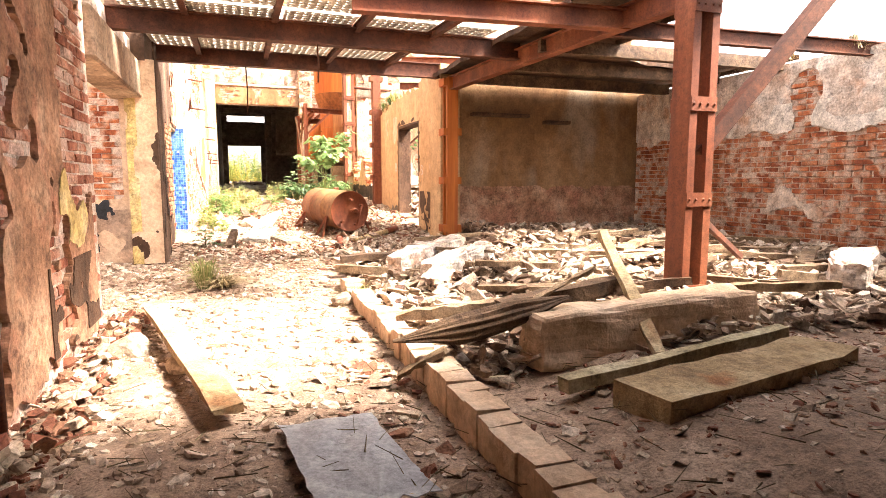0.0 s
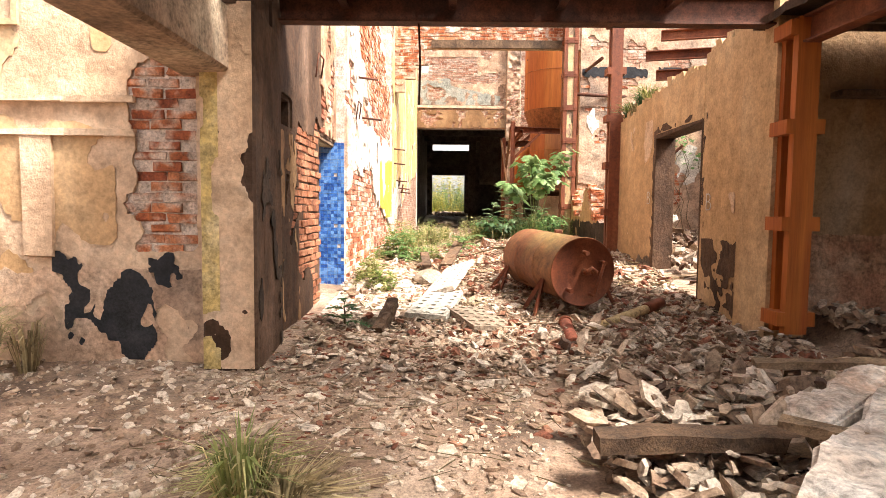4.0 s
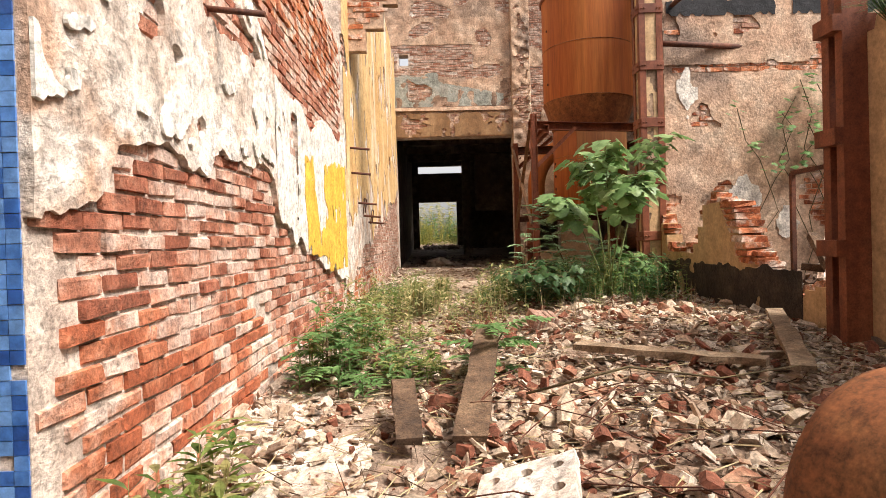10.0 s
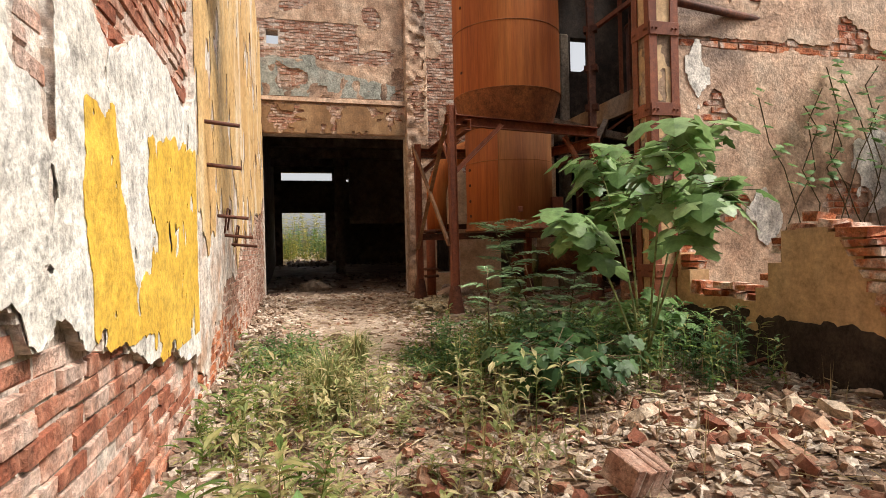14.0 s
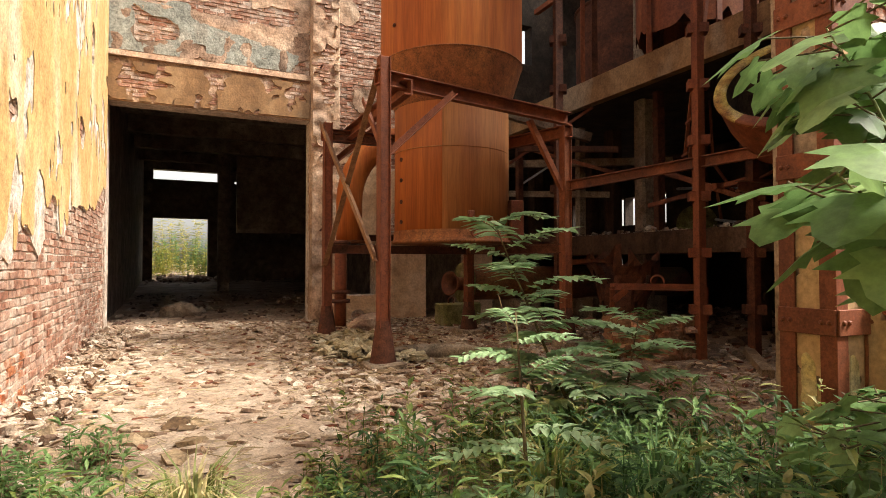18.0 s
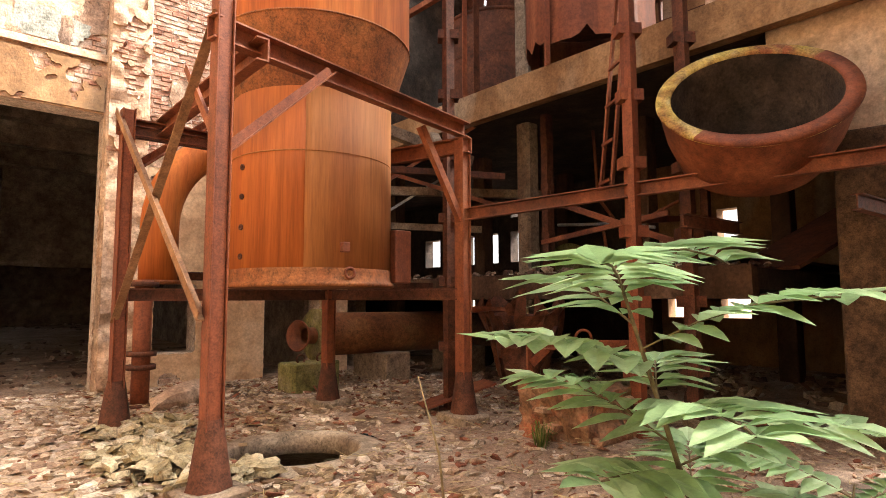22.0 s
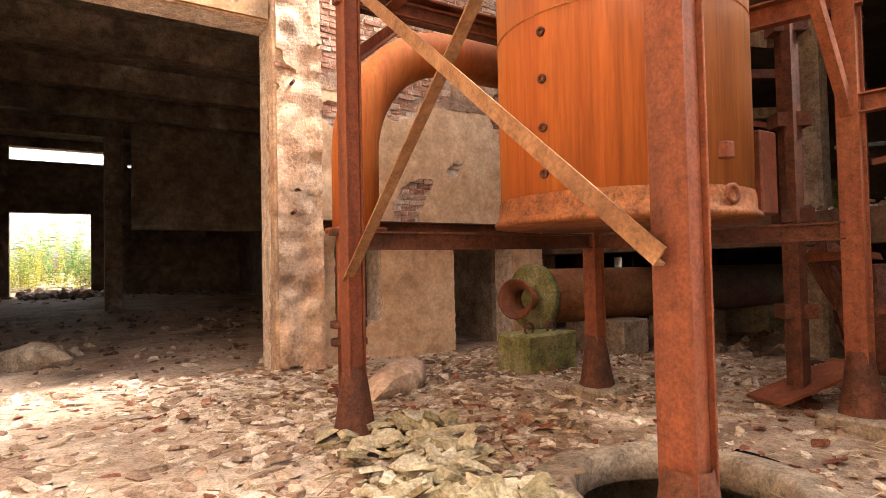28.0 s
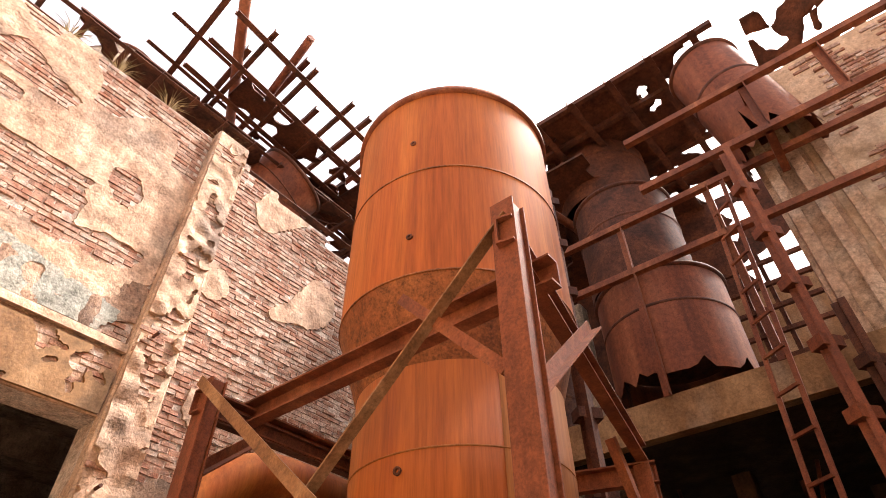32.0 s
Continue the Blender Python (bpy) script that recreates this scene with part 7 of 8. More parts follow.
# upper west structures: window frame leaning in the breach, pipes on the yard wall
t = thing("window_frame", "rusted steel window frame left standing in the breach", "frame")
part("frame", bars([((4.6, 18.3, 1.0), (4.6, 18.3, 2.45), 0.05, 0.05), ((4.6, 18.3, 2.45), (4.9, 16.9, 2.5), 0.05, 0.05), ((4.9, 16.9, 2.5), (4.9, 16.9, 0.8), 0.05, 0.05), ((4.9, 16.9, 2.5), (5.4, 16.6, 3.0), 0.05, 0.05)]), M["rustdark"], t)
for a, b, r in (((4.4, 21.15, 5.6), (3.9, 17.5, 5.0), 0.04), ((3.9, 20.9, 4.9), (5.6, 21.22, 4.9), 0.05)):
    t = thing("loose_pipe", "rusted pipe hanging by the column", "pipe")
    part("pipe", tube(bmesh.new(), [a, b], r, 8), M["rustdark"], t)
for z0, y in ((4.6, 15.8), (4.1, 15.2), (4.75, 15.0)):
    t = thing("wall_bracket", "rusted steel channel sticking out over the wall", "bracket")
    part("beam", bars([((4.3, y, z0), (8.85, y - 1.2, z0), 0.1, 0.18, "C")]), M["rust"], t)
t = thing("green_post", "dark rusted pole inside the doorway", "post")
part("pole", bars([((6.0, 15.6, 0.4), (6.0, 15.6, 3.6), 0.14, 0.14, "I")]), M["rust"], t)
# outside the blue doorway
t = thing("rusted_boiler", "dark rusted boiler lying among weeds outside", "tank")
part("shell", tube(bmesh.new(), [(-3.6, 14.6, 1.35), (-3.0, 19.5, 1.35)], 0.42, 24), M["rustdark"], t)
for y in (15.4, 18.4):
    part("saddle", boxes((-3.8, -3.0, y, y + 0.35, 0.2, 1.0), wob=0.02), M["concrete"], t)
# rods hanging from the first roof
for x, y, z in ((0.2, 10.55, 2.7), (1.1, 7.7, 2.85)):
    t = thing("hanging_rod", "thin rusted rod hanging from the roof", "rod")
    part("rod", tube(bmesh.new(), [(x, y, 3.62 if y > 9 else 3.46), (x + 0.02, y, 3.1), (x + 0.01, y + 0.02, z)], 0.012, 6), M["rustdark"], t)
# remains of the high roof: ragged sheets on beams round the open sky
for x, y, z, w, d, sd in ((3.3, 32.6, 13.5, 4.2, 3.8, 11), (8.3, 26.0, 13.3, 3.2, 3.2, 12), (8.4, 21.8, 13.0, 3.0, 2.0, 13)):
    structure(sheet("ceiling_remains", (x, y, z), XV, YV, w, d, 0.14, lambda a, b: N(a * 1.3, b * 1.3, sd) + 0.5 * N(a * 4, b * 4, sd + 3) > -0.12 and not (int(a / 0.7) % 3 == 1 and N(a, b * 3, sd) > 0), 0.05, M["rustdark"]), "ragged rusted remains of the high roof")
lattice("bent roof beams round the open sky", [((2.2, 31.4 + 0.9 * k, 13.3), (8.6, 31.9 + 0.9 * k, 13.45), 0.13) for k in range(6)] + [((3.0 + 1.1 * k, 31.2, 13.42), (3.4 + 1.1 * k, 36.4, 13.5), 0.1) for k in range(6)], "rustdark", "roof_frame")
lattice("dark roof beams above the vats", [((8.0, 24.6 + 0.9 * k, 13.05), (13.5, 24.4 + 0.9 * k, 13.2), 0.15) for k in range(6)] + [((8.2 + 0.9 * k, 24.2, 13.15), (8.2 + 0.9 * k, 29.4, 13.15), 0.12) for k in range(5)] + [((9.0, 29.3, 6.3), (9.0, 29.3, 13.1), 0.16)], "rustdark", "roof_frame")
for a, b, r in (((2.0, 31.0, 13.9), (4.6, 35.5, 14.2), 0.12), ((3.6, 30.9, 13.7), (3.9, 32.6, 13.6), 0.09), ((8.1, 28.9, 11.4), (11.0, 28.4, 11.6), 0.1)):
    t = thing("roof_pipe", "rusted pipe lying across the roof frame", "pipe")
    part("pipe", tube(bmesh.new(), [a, b], r, 12), M["rust"], t)
in_heap = lambda x, y, q: x > 4.4 or y < 8.2 + 0.5 * q.random() or q.random() < 0.12
screen = lambda a, b: N(a * 0.8, b * 0.8, 91) + 0.5 * N(a * 3, b * 3, 92) > -0.18
structure(sheet("wall_hall_screen", (13.0, 34.0, 6.2), MY, ZV, 6.4, 7.2, 0.16, screen, 0.05, M["rustdark"]), "ragged rusted sheet wall behind the vats")
structure(sheet("wall_hall_screen", (13.2, 27.6, 10.2), MY, ZV, 5.4, 3.0, 0.16, lambda a, b: screen(a + 7, b), 0.05, M["rustdark"]), "torn sheet cladding under the broken roof")
structure(sheet("ceiling_remains", (8.3, 24.8, 13.22), XV, YV, 5.0, 4.6, 0.14, lambda a, b: N(a * 0.8, b * 0.8, 103) + 0.5 * N(a * 3, b * 3, 104) > -0.16, 0.05, M["rustdark"]), "dark torn roof sheets above the vats")
structure(sheet("ceiling_cladding", (-1.2, 33.3, 12.75), XV, YV, 9.5, 4.4, 0.16, lambda a, b: N(a * 0.7, b * 0.9, 95) + 0.5 * N(a * 2.6, b * 2.6, 96) > -0.08, 0.04, M["rustdark"]), "torn sheets on the gallery above the passage")
# ---- loose rubble ----
rubble("path_chips", "small stone and plaster chips on the dusty floor", 16000, -1.4, 1.2, -0.5, 9.3, 0.005, 0.05, M["rubblepale"], 1, power=7, tilt=0.2)
rubble("path_bricks", "scattered brick pieces on the dusty floor", 520, -1.3, 1.15, 1.5, 9.3, 0.03, 0.1, M["rubblepale"], 2, power=3, flatter=True, tilt=0.15)
rubble("side_chips", "chips in the side room", 6000, -5, -0.9, 5.2, 9.5, 0.006, 0.06, M["rubblepale"], 3, power=3)
rubble("rubble_heap", "heap of broken plaster, tiles and bricks", 14000, 1.4, 8.7, 3.0, 10.6, 0.01, 0.14, M["rubblepale"], 4, where=in_heap, lift=0.18, power=2.4, tilt=0.4, flatter=True)
rubble("rubble_heap", "blocks of broken masonry in the heap", 350, 1.4, 8.7, 3.4, 10.4, 0.05, 0.14, M["rubblepale"], 44, where=in_heap, lift=0.16, power=2, tilt=0.4)
rubble("rubble_heap", "dark pieces in the heap of debris", 3500, 1.4, 8.7, 3.0, 10.6, 0.012, 0.12, M["rubbledark"], 5, where=in_heap, lift=0.14, power=2.2, tilt=0.5)
rubble("yard_rubble", "broken bricks and plaster over the yard", 32000, -1.0, 4.0, 9.3, 21.0, 0.006, 0.085, M["rubblepale"], 6, flatter=True, where=lambda x, y, q: q.random() < 0.35 + 0.5 * min(1, max(0, x)) , power=3.6, tilt=0.4, lift=0.03)
rubble("yard_rubble", "red brick pieces over the yard", 12000, -0.8, 4.0, 9.6, 21.0, 0.01, 0.085, M["rubble"], 7, where=lambda x, y, q: q.random() < 0.3 + 0.5 * min(1, max(0, x)), power=3.4, tilt=0.45, lift=0.04)
rubble("yard_rubble", "whole and half bricks strewn in the yard", 260, 0.3, 3.9, 12.5, 19.5, 0.05, 0.11, M["rubble"], 8, power=1.2, lift=0.1, tilt=0.5)
rubble("breach_rubble", "rubble spilling behind the broken wall", 4000, 4.2, 8.6, 11.3, 21.0, 0.012, 0.13, M["rubbledark"], 9, lift=0.3, power=2, tilt=0.6)
trod = lambda x, y: abs(x - 0.75 - 0.25 * math.sin(y * 0.7)) < 0.85
rubble("tile_shards", "broken roof-tile shards covering the ground", 20000, -1.0, 3.4, 20.8, 33.5, 0.005, 0.13, M["rubblepale"], 10, where=lambda x, y, q: not trod(x, y) or q.random() < 0.6, power=6.5, flatter=True, tilt=0.2)
rubble("tile_shards", "larger flat tile shards beside the trodden strip", 900, -1.0, 3.4, 20.8, 33.0, 0.05, 0.17, M["rubblepale"], 40, where=lambda x, y, q: not trod(x, y), power=2.2, flatter=True, tilt=0.16, lift=0.03)
rubble("tile_shards", "brown tile shards covering the ground", 9000, -1.0, 4.5, 19.5, 33.5, 0.006, 0.1, M["rubble"], 11, where=lambda x, y, q: not trod(x, y) or q.random() < 0.45, power=5, flatter=True, tilt=0.25)
out_pit = lambda x, y, q: math.hypot(x - PIT[0], y - PIT[1]) > PIT[2] + 0.12
rubble("hall_rubble", "dark damp rubble under the tank", 6500, 3.0, 9.2, 22.0, 33.0, 0.005, 0.09, M["rubble"], 12, where=out_pit, power=5.5, tilt=0.35, lift=0.03, flatter=True)
rubble("hall_rubble", "pale pieces in the rubble under the tank", 16000, 1.6, 9.2, 22.6, 33.0, 0.006, 0.12, M["rubblepale"], 13, where=lambda x, y, q: out_pit(x, y, q) and q.random() < (1 if x < 4.6 or y > 28.5 else 0.45), power=5.5, tilt=0.2, flatter=True)
rubble("hall_rubble", "rubble deep in the hall", 900, 9.2, 15.8, 22.6, 33.0, 0.03, 0.2, M["rubbledark"], 14, power=2)
rubble("passage_rubble", "dirt and rubble on the passage floor", 1600, -1.1, 7.0, 33.5, 51.5, 0.015, 0.15, M["rubbledark"], 15, power=3)
rubble("passage_rubble", "pale rubble in the far doorway", 500, -0.5, 2.3, 50.5, 56, 0.05, 0.3, M["rubblepale"], 16, power=2)
rubble("wall_foot_rubble", "mortar and dust heaped at the wall foot", 2600, -1.08, -0.45, 12.5, 32.5, 0.01, 0.09, M["rubblepale"], 17, power=2.5, lift=0.12)
rubble("slab_rubble", "loose pieces on the hall floor edge", 500, 8.9, 10.5, 24.3, 36, 0.03, 0.16, M["rubbledark"], 18, zfun=lambda x, y: 2.69, power=2, lift=0.1)
rubble("mossy_shards", "mossy fibre-cement shards on the ground", 700, 1.8, 4.6, 23.0, 28.5, 0.03, 0.14, M["dryboard"], 19, where=out_pit, power=2, flatter=True, tilt=0.15)
rubble("mossy_shards", "pale mossy roof-tile shards heaped beside the tank leg", 900, 2.3, 3.9, 26.4, 29.5, 0.04, 0.19, M["mosspale"], 41, where=lambda x, y, q: out_pit(x, y, q) and abs(x - 2.95 - 0.2 * math.sin(y * 2)) < 0.55 * q.random() + 0.15, power=1.5, flatter=True, tilt=0.3, lift=0.14)
rubble("mossy_shards", "brown broken boards by the wall", 160, -0.9, 0.6, 20.8, 25.0, 0.03, 0.2, M["dryboard"], 20, power=1.6, flatter=True, tilt=0.2)
rubble("floor_chips", "brown dirt and small chips on the floor", 9000, -1.2, 4.2, 7.8, 11.6, 0.006, 0.06, M["rubble"], 21, power=6, tilt=0.25, flatter=True)
rubble("floor_chips", "pale chips on the floor beside the drum", 3500, -1.0, 4.2, 8.2, 12.0, 0.01, 0.08, M["rubblepale"], 22, power=4, tilt=0.25, flatter=True)
rubble("floor_chips", "small dirty chips between the timbers", 6000, 1.4, 6.0, 0.2, 3.6, 0.004, 0.05, M["rubble"], 23, power=5, tilt=0.3, flatter=True)
rubble("floor_chips", "broken pieces between the timbers", 160, 1.45, 6.0, 1.4, 3.6, 0.03, 0.09, M["rubblepale"], 24, power=2, tilt=0.4, flatter=True)
rubble("path_bricks", "brick and board pieces beside the curb", 140, 0.5, 1.15, 1.2, 5.5, 0.02, 0.11, M["rubble"], 25, power=2, tilt=0.3, flatter=True)
rubble("path_bricks", "brick debris heaped at the wall foot", 700, -1.25, -0.85, 1.0, 5.9, 0.01, 0.09, M["rubble"], 26, power=3, tilt=0.4, lift=0.08)
def twigs(label, n, x0, x1, y0, y1, seed, material, long=0.22):
    """Dry twigs and straws strewn over the ground, one object."""
    q = random.Random(seed)
    vs, fs = [], []
    for _ in range(n):
        x, y, a = q.uniform(x0, x1), q.uniform(y0, y1), q.uniform(0, 6.28)
        l, w = long * q.uniform(0.25, 1), q.uniform(0.002, 0.005)
        d, e = Vector((math.cos(a), math.sin(a), q.uniform(-0.15, 0.25))) * l, Vector((-math.sin(a), math.cos(a), 0)) * w
        p = Vector((x, y, ground_z(x, y) + 0.02 + q.uniform(0, 0.05)))
        k = len(vs)
        vs += [p - e, p + e, p + d + e * 0.4, p + d - e * 0.4, p + Vector((0, 0, 1.6 * w)), p + d + Vector((0, 0, 0.8 * w))]
        fs += [(k, k + 3, k + 5, k + 4), (k + 1, k + 4, k + 5, k + 2), (k, k + 1, k + 2, k + 3)]
    return tagged(raw("twig_litter", vs, fs, M[material]), label, "litter", kind="stuff")


twigs("dry twigs on the trodden floor", 1500, -1.2, 4.0, 0.5, 11.5, 3, "stem")
twigs("dry twigs and straw over the yard", 2200, -0.9, 4.0, 11.5, 21.0, 4, "straw", 0.3)
twigs("dark twigs over the yard", 1500, -0.5, 4.0, 12.0, 21.5, 5, "wooddark", 0.35)
twigs("straw and twigs before the tank", 2600, -0.9, 8.5, 20.5, 32.5, 6, "straw", 0.25)
# ---- plants ----
class Leaves:
    """Collects leaf faces; each leaf is its own island."""

    def __init__(self):
        self.v, self.f = [], []

    def add(self, pts, faces):
        k = len(self.v)
        self.v += pts
        self.f += [[k + i for i in f] for f in faces]

    def blade(self, base, tip, w, droop=0.0):
        """A narrow leaf from base to tip, slightly folded."""
        base, tip = Vector(base), Vector(tip)
        d = tip - base
        s = d.cross(Vector((0, 0, 1)))
        s = s.normalized() if s.length > 1e-5 else Vector((1, 0, 0))
        n = s.cross(d).normalized()
        m = base + d * 0.45 + Vector((0, 0, droop))
        if w < 0.03:
            self.add([base, m + s * w / 2 + n * w * 0.12, tip, m - s * w / 2 + n * w * 0.12, m], [(0, 1, 4), (1, 2, 4), (2, 3, 4), (3, 0, 4)])
            return
        lo, hi = base + d * 0.2 + Vector((0, 0, droop)), base + d * 0.7 + Vector((0, 0, droop * 0.5))
        e = lambda p, k: p + s * w * k + n * w * 0.25 * abs(k)
        self.add([base, e(lo, 0.36), e(m, 0.5), e(hi, 0.34), tip, e(hi, -0.34), e(m, -0.5), e(lo, -0.36), m], [(k, (k + 1) % 8, 8) for k in range(8)])

    def lobed(self, base, d, up, size):
        """A broad leaf with five deep lobes."""
        d, up = Vector(d).normalized(), Vector(up)
        s = d.cross(up).normalized()
        n = s.cross(d).normalized()
        shape = ((0.0, 0.0), (0.24, -0.12), (0.52, -0.02), (0.36, 0.2), (0.66, 0.44), (0.36, 0.48), (0.27, 0.76), (0.0, 1.0))
        pts = [Vector(base) + d * y * size + s * x * size * k + n * (-0.18 * size * (y - 0.35) ** 2 - 0.16 * size * abs(x)) for k in (1, -1) for x, y in shape]
        c = len(pts)
        pts += [Vector(base) + d * 0.3 * size]
        fs = []
        for o in (0, 8):
            for i in range(7):
                fs.append((o + i, o + i + 1, c))
        self.add(pts, fs)

    def pinnate(self, base, d, length, leaflets, lw, ll, sag=0.3):
        """A feathered leaf: leaflets in pairs along an arching stalk. Returns the stalk's points."""
        d = Vector(d).normalized()
        s = d.cross(Vector((0, 0, 1))).normalized()
        pts = []
        for i in range(leaflets + 1):
            k = i / leaflets
            p = Vector(base) + d * length * k + Vector((0, 0, -sag * length * k * k))
            pts.append(p)
            if i == 0:
                continue
            for side in (-1, 1):
                q = p + (s * side * 0.85 + d * 0.5 + Vector((0, 0, -0.25 + R(-0.15, 0.1)))).normalized() * ll * (1 - 0.5 * abs(k - 0.45)) * R(0.85, 1.1)
                self.blade(p, q, lw, 0.01)
        self.blade(pts[-1], pts[-1] + d * ll * 0.8 - Vector((0, 0, ll * 0.3)), lw)
        return pts

    def done(self, name, material, parent=None, label=""):
        return raw(name, self.v, self.f, material, parent, label)


def bush(label, x, y, h, spread, shoots, leaf, seed, material, z=None, start=0.35, lean=(0, 0), dense=22):
    """A shrub: tapered stems that branch, with big lobed leaves."""
    q = random.Random(seed)
    g = ground_z(x, y) if z is None else z
    t = thing("shrub", label, "shrub", at=(0, 0, 0))
    bm, lv = bmesh.new(), Leaves()
    for i in range(shoots):
        an = i * 6.28 / shoots + q.uniform(-0.5, 0.5)
        top = Vector((x + lean[0] + math.cos(an) * spread * q.uniform(0.35, 1), y + lean[1] + math.sin(an) * spread * q.uniform(0.35, 1), g + h * q.uniform(0.6, 1)))
        b = Vector((x + q.uniform(-0.06, 0.06), y + q.uniform(-0.06, 0.06), g - 0.05))
        mid = b.lerp(top, 0.5) + Vector((0, 0, 0.15 * h))
        pts = [b, b.lerp(mid, 0.5) + Vector((0, 0, 0.04)), mid, mid.lerp(top, 0.5) + Vector((0, 0, 0.05)), top]
        part("stem", tube(bmesh.new(), pts, [0.013, 0.011, 0.008, 0.006, 0.003], 6), M["greenstem"], t)
        for k in range(dense):
            s = start + (1 - start) * (k / (dense - 1)) ** 0.75
            j = min(3, int(s * 4))
            p = pts[j].lerp(pts[j + 1], s * 4 - j)
            a2 = q.uniform(0, 6.28)
            d = Vector((math.cos(a2), math.sin(a2), q.uniform(-0.25, 0.5))).normalized()
            e = p + d * q.uniform(0.12, 0.32)
            tube(bm, [p, e], 0.004, 4, False)
            lv.lobed(e, Vector((d.x, d.y, q.uniform(-1.5, -0.1))), (0, 0, 1), leaf * q.uniform(0.6, 1.15))
            if q.random() < 0.6:
                lv.lobed(p + d * 0.1, Vector((-d.y, d.x, q.uniform(-1.6, -0.1))), (0, 0, 1), leaf * q.uniform(0.5, 0.9))
    tagged(part("twigwork", bm, M["stem"], t), kind="stuff")
    lv.done("foliage", material, t)
    return t


def sapling(label, x, y, h, fronds, length, seed, material, lean=(0, 0), leaflets=9, z=None):
    """An upright sapling with feathered leaves round its stem."""
    q = random.Random(seed)
    g = ground_z(x, y) if z is None else z
    t = thing("sapling", label, "plant")
    bm, lv = bmesh.new(), Leaves()
    P = lambda k: Vector((x + lean[0] * k, y + lean[1] * k, g + h * k))
    part("stem", tube(bmesh.new(), [P(k / 5) - Vector((0, 0, 0.04 if not k else 0)) for k in range(6)], [0.014, 0.012, 0.01, 0.008, 0.006, 0.003], 6), M["stem"], t)
    for i in range(fronds):
        k = 0.15 + 0.85 * i / fronds
        an = i * 2.4 + q.uniform(-0.4, 0.4)
        pts = lv.pinnate(P(k), (math.cos(an), math.sin(an), 0.35 + 0.3 * k), length * (1.1 - 0.45 * k) * q.uniform(0.8, 1.1), leaflets, 0.056 * length / 0.5, 0.158 * length / 0.5, q.uniform(0.25, 0.5))
        tube(bm, pts[::3] + [pts[-1]], 0.003, 4, False)
    tagged(part("frondwork", bm, M["stem"], t), kind="stuff")
    lv.done("foliage", material, t)
    return t


def weeds(name, label, n, region, hmin, hmax, material, seed, leafy=True, big=1.0):
    """A stand of thin weeds with narrow leaves, one object."""
    q = random.Random(seed)
    x0, x1, y0, y1 = region
    lv = Leaves()
    for _ in range(n):
        x, y = q.uniform(x0, x1), q.uniform(y0, y1)
        if noise.noise(Vector((x * 1.3, y * 1.3, seed))) < -0.15:
            continue
        g, h = ground_z(x, y), q.uniform(hmin, hmax)
        if 12 < y < 24 and abs(x - lerp_table(y, (12.3, 0.07), (13.3, -0.28), (14.3, -0.35), (15.4, -0.19), (17.3, 0.19), (18.8, 0.35), (20.2, 0.88), (22, 1.1), (23.8, 0.85))) < 0.32:
            h *= 0.35  # trodden strip
        tip = Vector((x + q.uniform(-0.25, 0.25) * h, y + q.uniform(-0.25, 0.25) * h, g + h))
        b = Vector((x, y, g - 0.02))
        lv.blade(b, tip, 0.008 * big, 0)
        for k in range(int(8 + 14 * h) if leafy else 0):
            p = b.lerp(tip, q.uniform(0.12, 1))
            a, l = q.uniform(0, 6.28), q.uniform(0.05, 0.13) * big
            lv.blade(p, p + Vector((math.cos(a) * l, math.sin(a) * l, q.uniform(-0.03, 0.06))), l * 0.28, 0.01)
    return tagged(lv.done(name, M[material]), label, "weeds", kind="stuff")


def tuft(label, x, y, n, h, spread, material, seed, z=None):
    """A clump of grass blades that arch outwards."""
    q = random.Random(seed)
    lv = Leaves()
    for _ in range(n):
        a, r = q.uniform(0, 6.28), q.uniform(0, 0.08)
        bx, by = x + math.cos(a) * r, y + math.sin(a) * r
        g = (ground_z(bx, by) if z is None else z) - 0.02
        hh, out = h * q.uniform(0.45, 1), spread * q.uniform(0.2, 1)
        p0, d = Vector((bx, by, g)), Vector((math.cos(a), math.sin(a), 0))
        s = Vector((-d.y, d.x, 0)) * 0.006
        p1, p2 = p0 + d * out * 0.35 + Vector((0, 0, hh * 0.75)), p0 + d * out + Vector((0, 0, hh * q.uniform(0.55, 1)))
        lv.add([p0 - s, p0 + s, p1 + s, p1 - s, p2], [(0, 1, 2, 3), (3, 2, 4)])
    return tagged(lv.done("grass_tuft", M[material]), label, "grass", kind="stuff")


bush("big-leaved green shrub growing in the yard", 2.78, 19.65, 2.35, 1.0, 6, 0.25, 5, M["leafbush"], start=0.52, dense=26)
bush("small dark shrub beside the column", 3.15, 20.2, 0.75, 0.5, 6, 0.14, 6, M["leaf"], start=0.3)
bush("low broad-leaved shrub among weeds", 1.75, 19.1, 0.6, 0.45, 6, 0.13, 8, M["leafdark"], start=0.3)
sapling("young tree with feathered leaves in front of the tank", 2.95, 21.95, 1.72, 27, 0.6, 9, M["leafpale"], (-0.75, 0.1), 10)
sapling("feathered sapling under the first one", 3.15, 22.0, 1.05, 20, 0.58, 10, M["leafpale"], (0.15, -0.1), 10)
sapling("low feathered sapling beside the others", 2.8, 22.3, 0.72, 16, 0.48, 16, M["leafpale"], (-0.1, 0.1), 10)
sapling("feathered sapling in the weeds", 1.75, 20.9, 1.1, 12, 0.42, 11, M["leafpale"], (0.1, 0.3), 8)
sapling("fern-like sapling at the brick wall", 0.62, 16.3, 0.5, 9, 0.5, 12, M["leaf"], (0.3, -0.1))
sapling("fern-like sapling at the brick wall", -0.6, 16.3, 0.55, 9, 0.45, 13, M["leaf"], (0.0, 0.0))
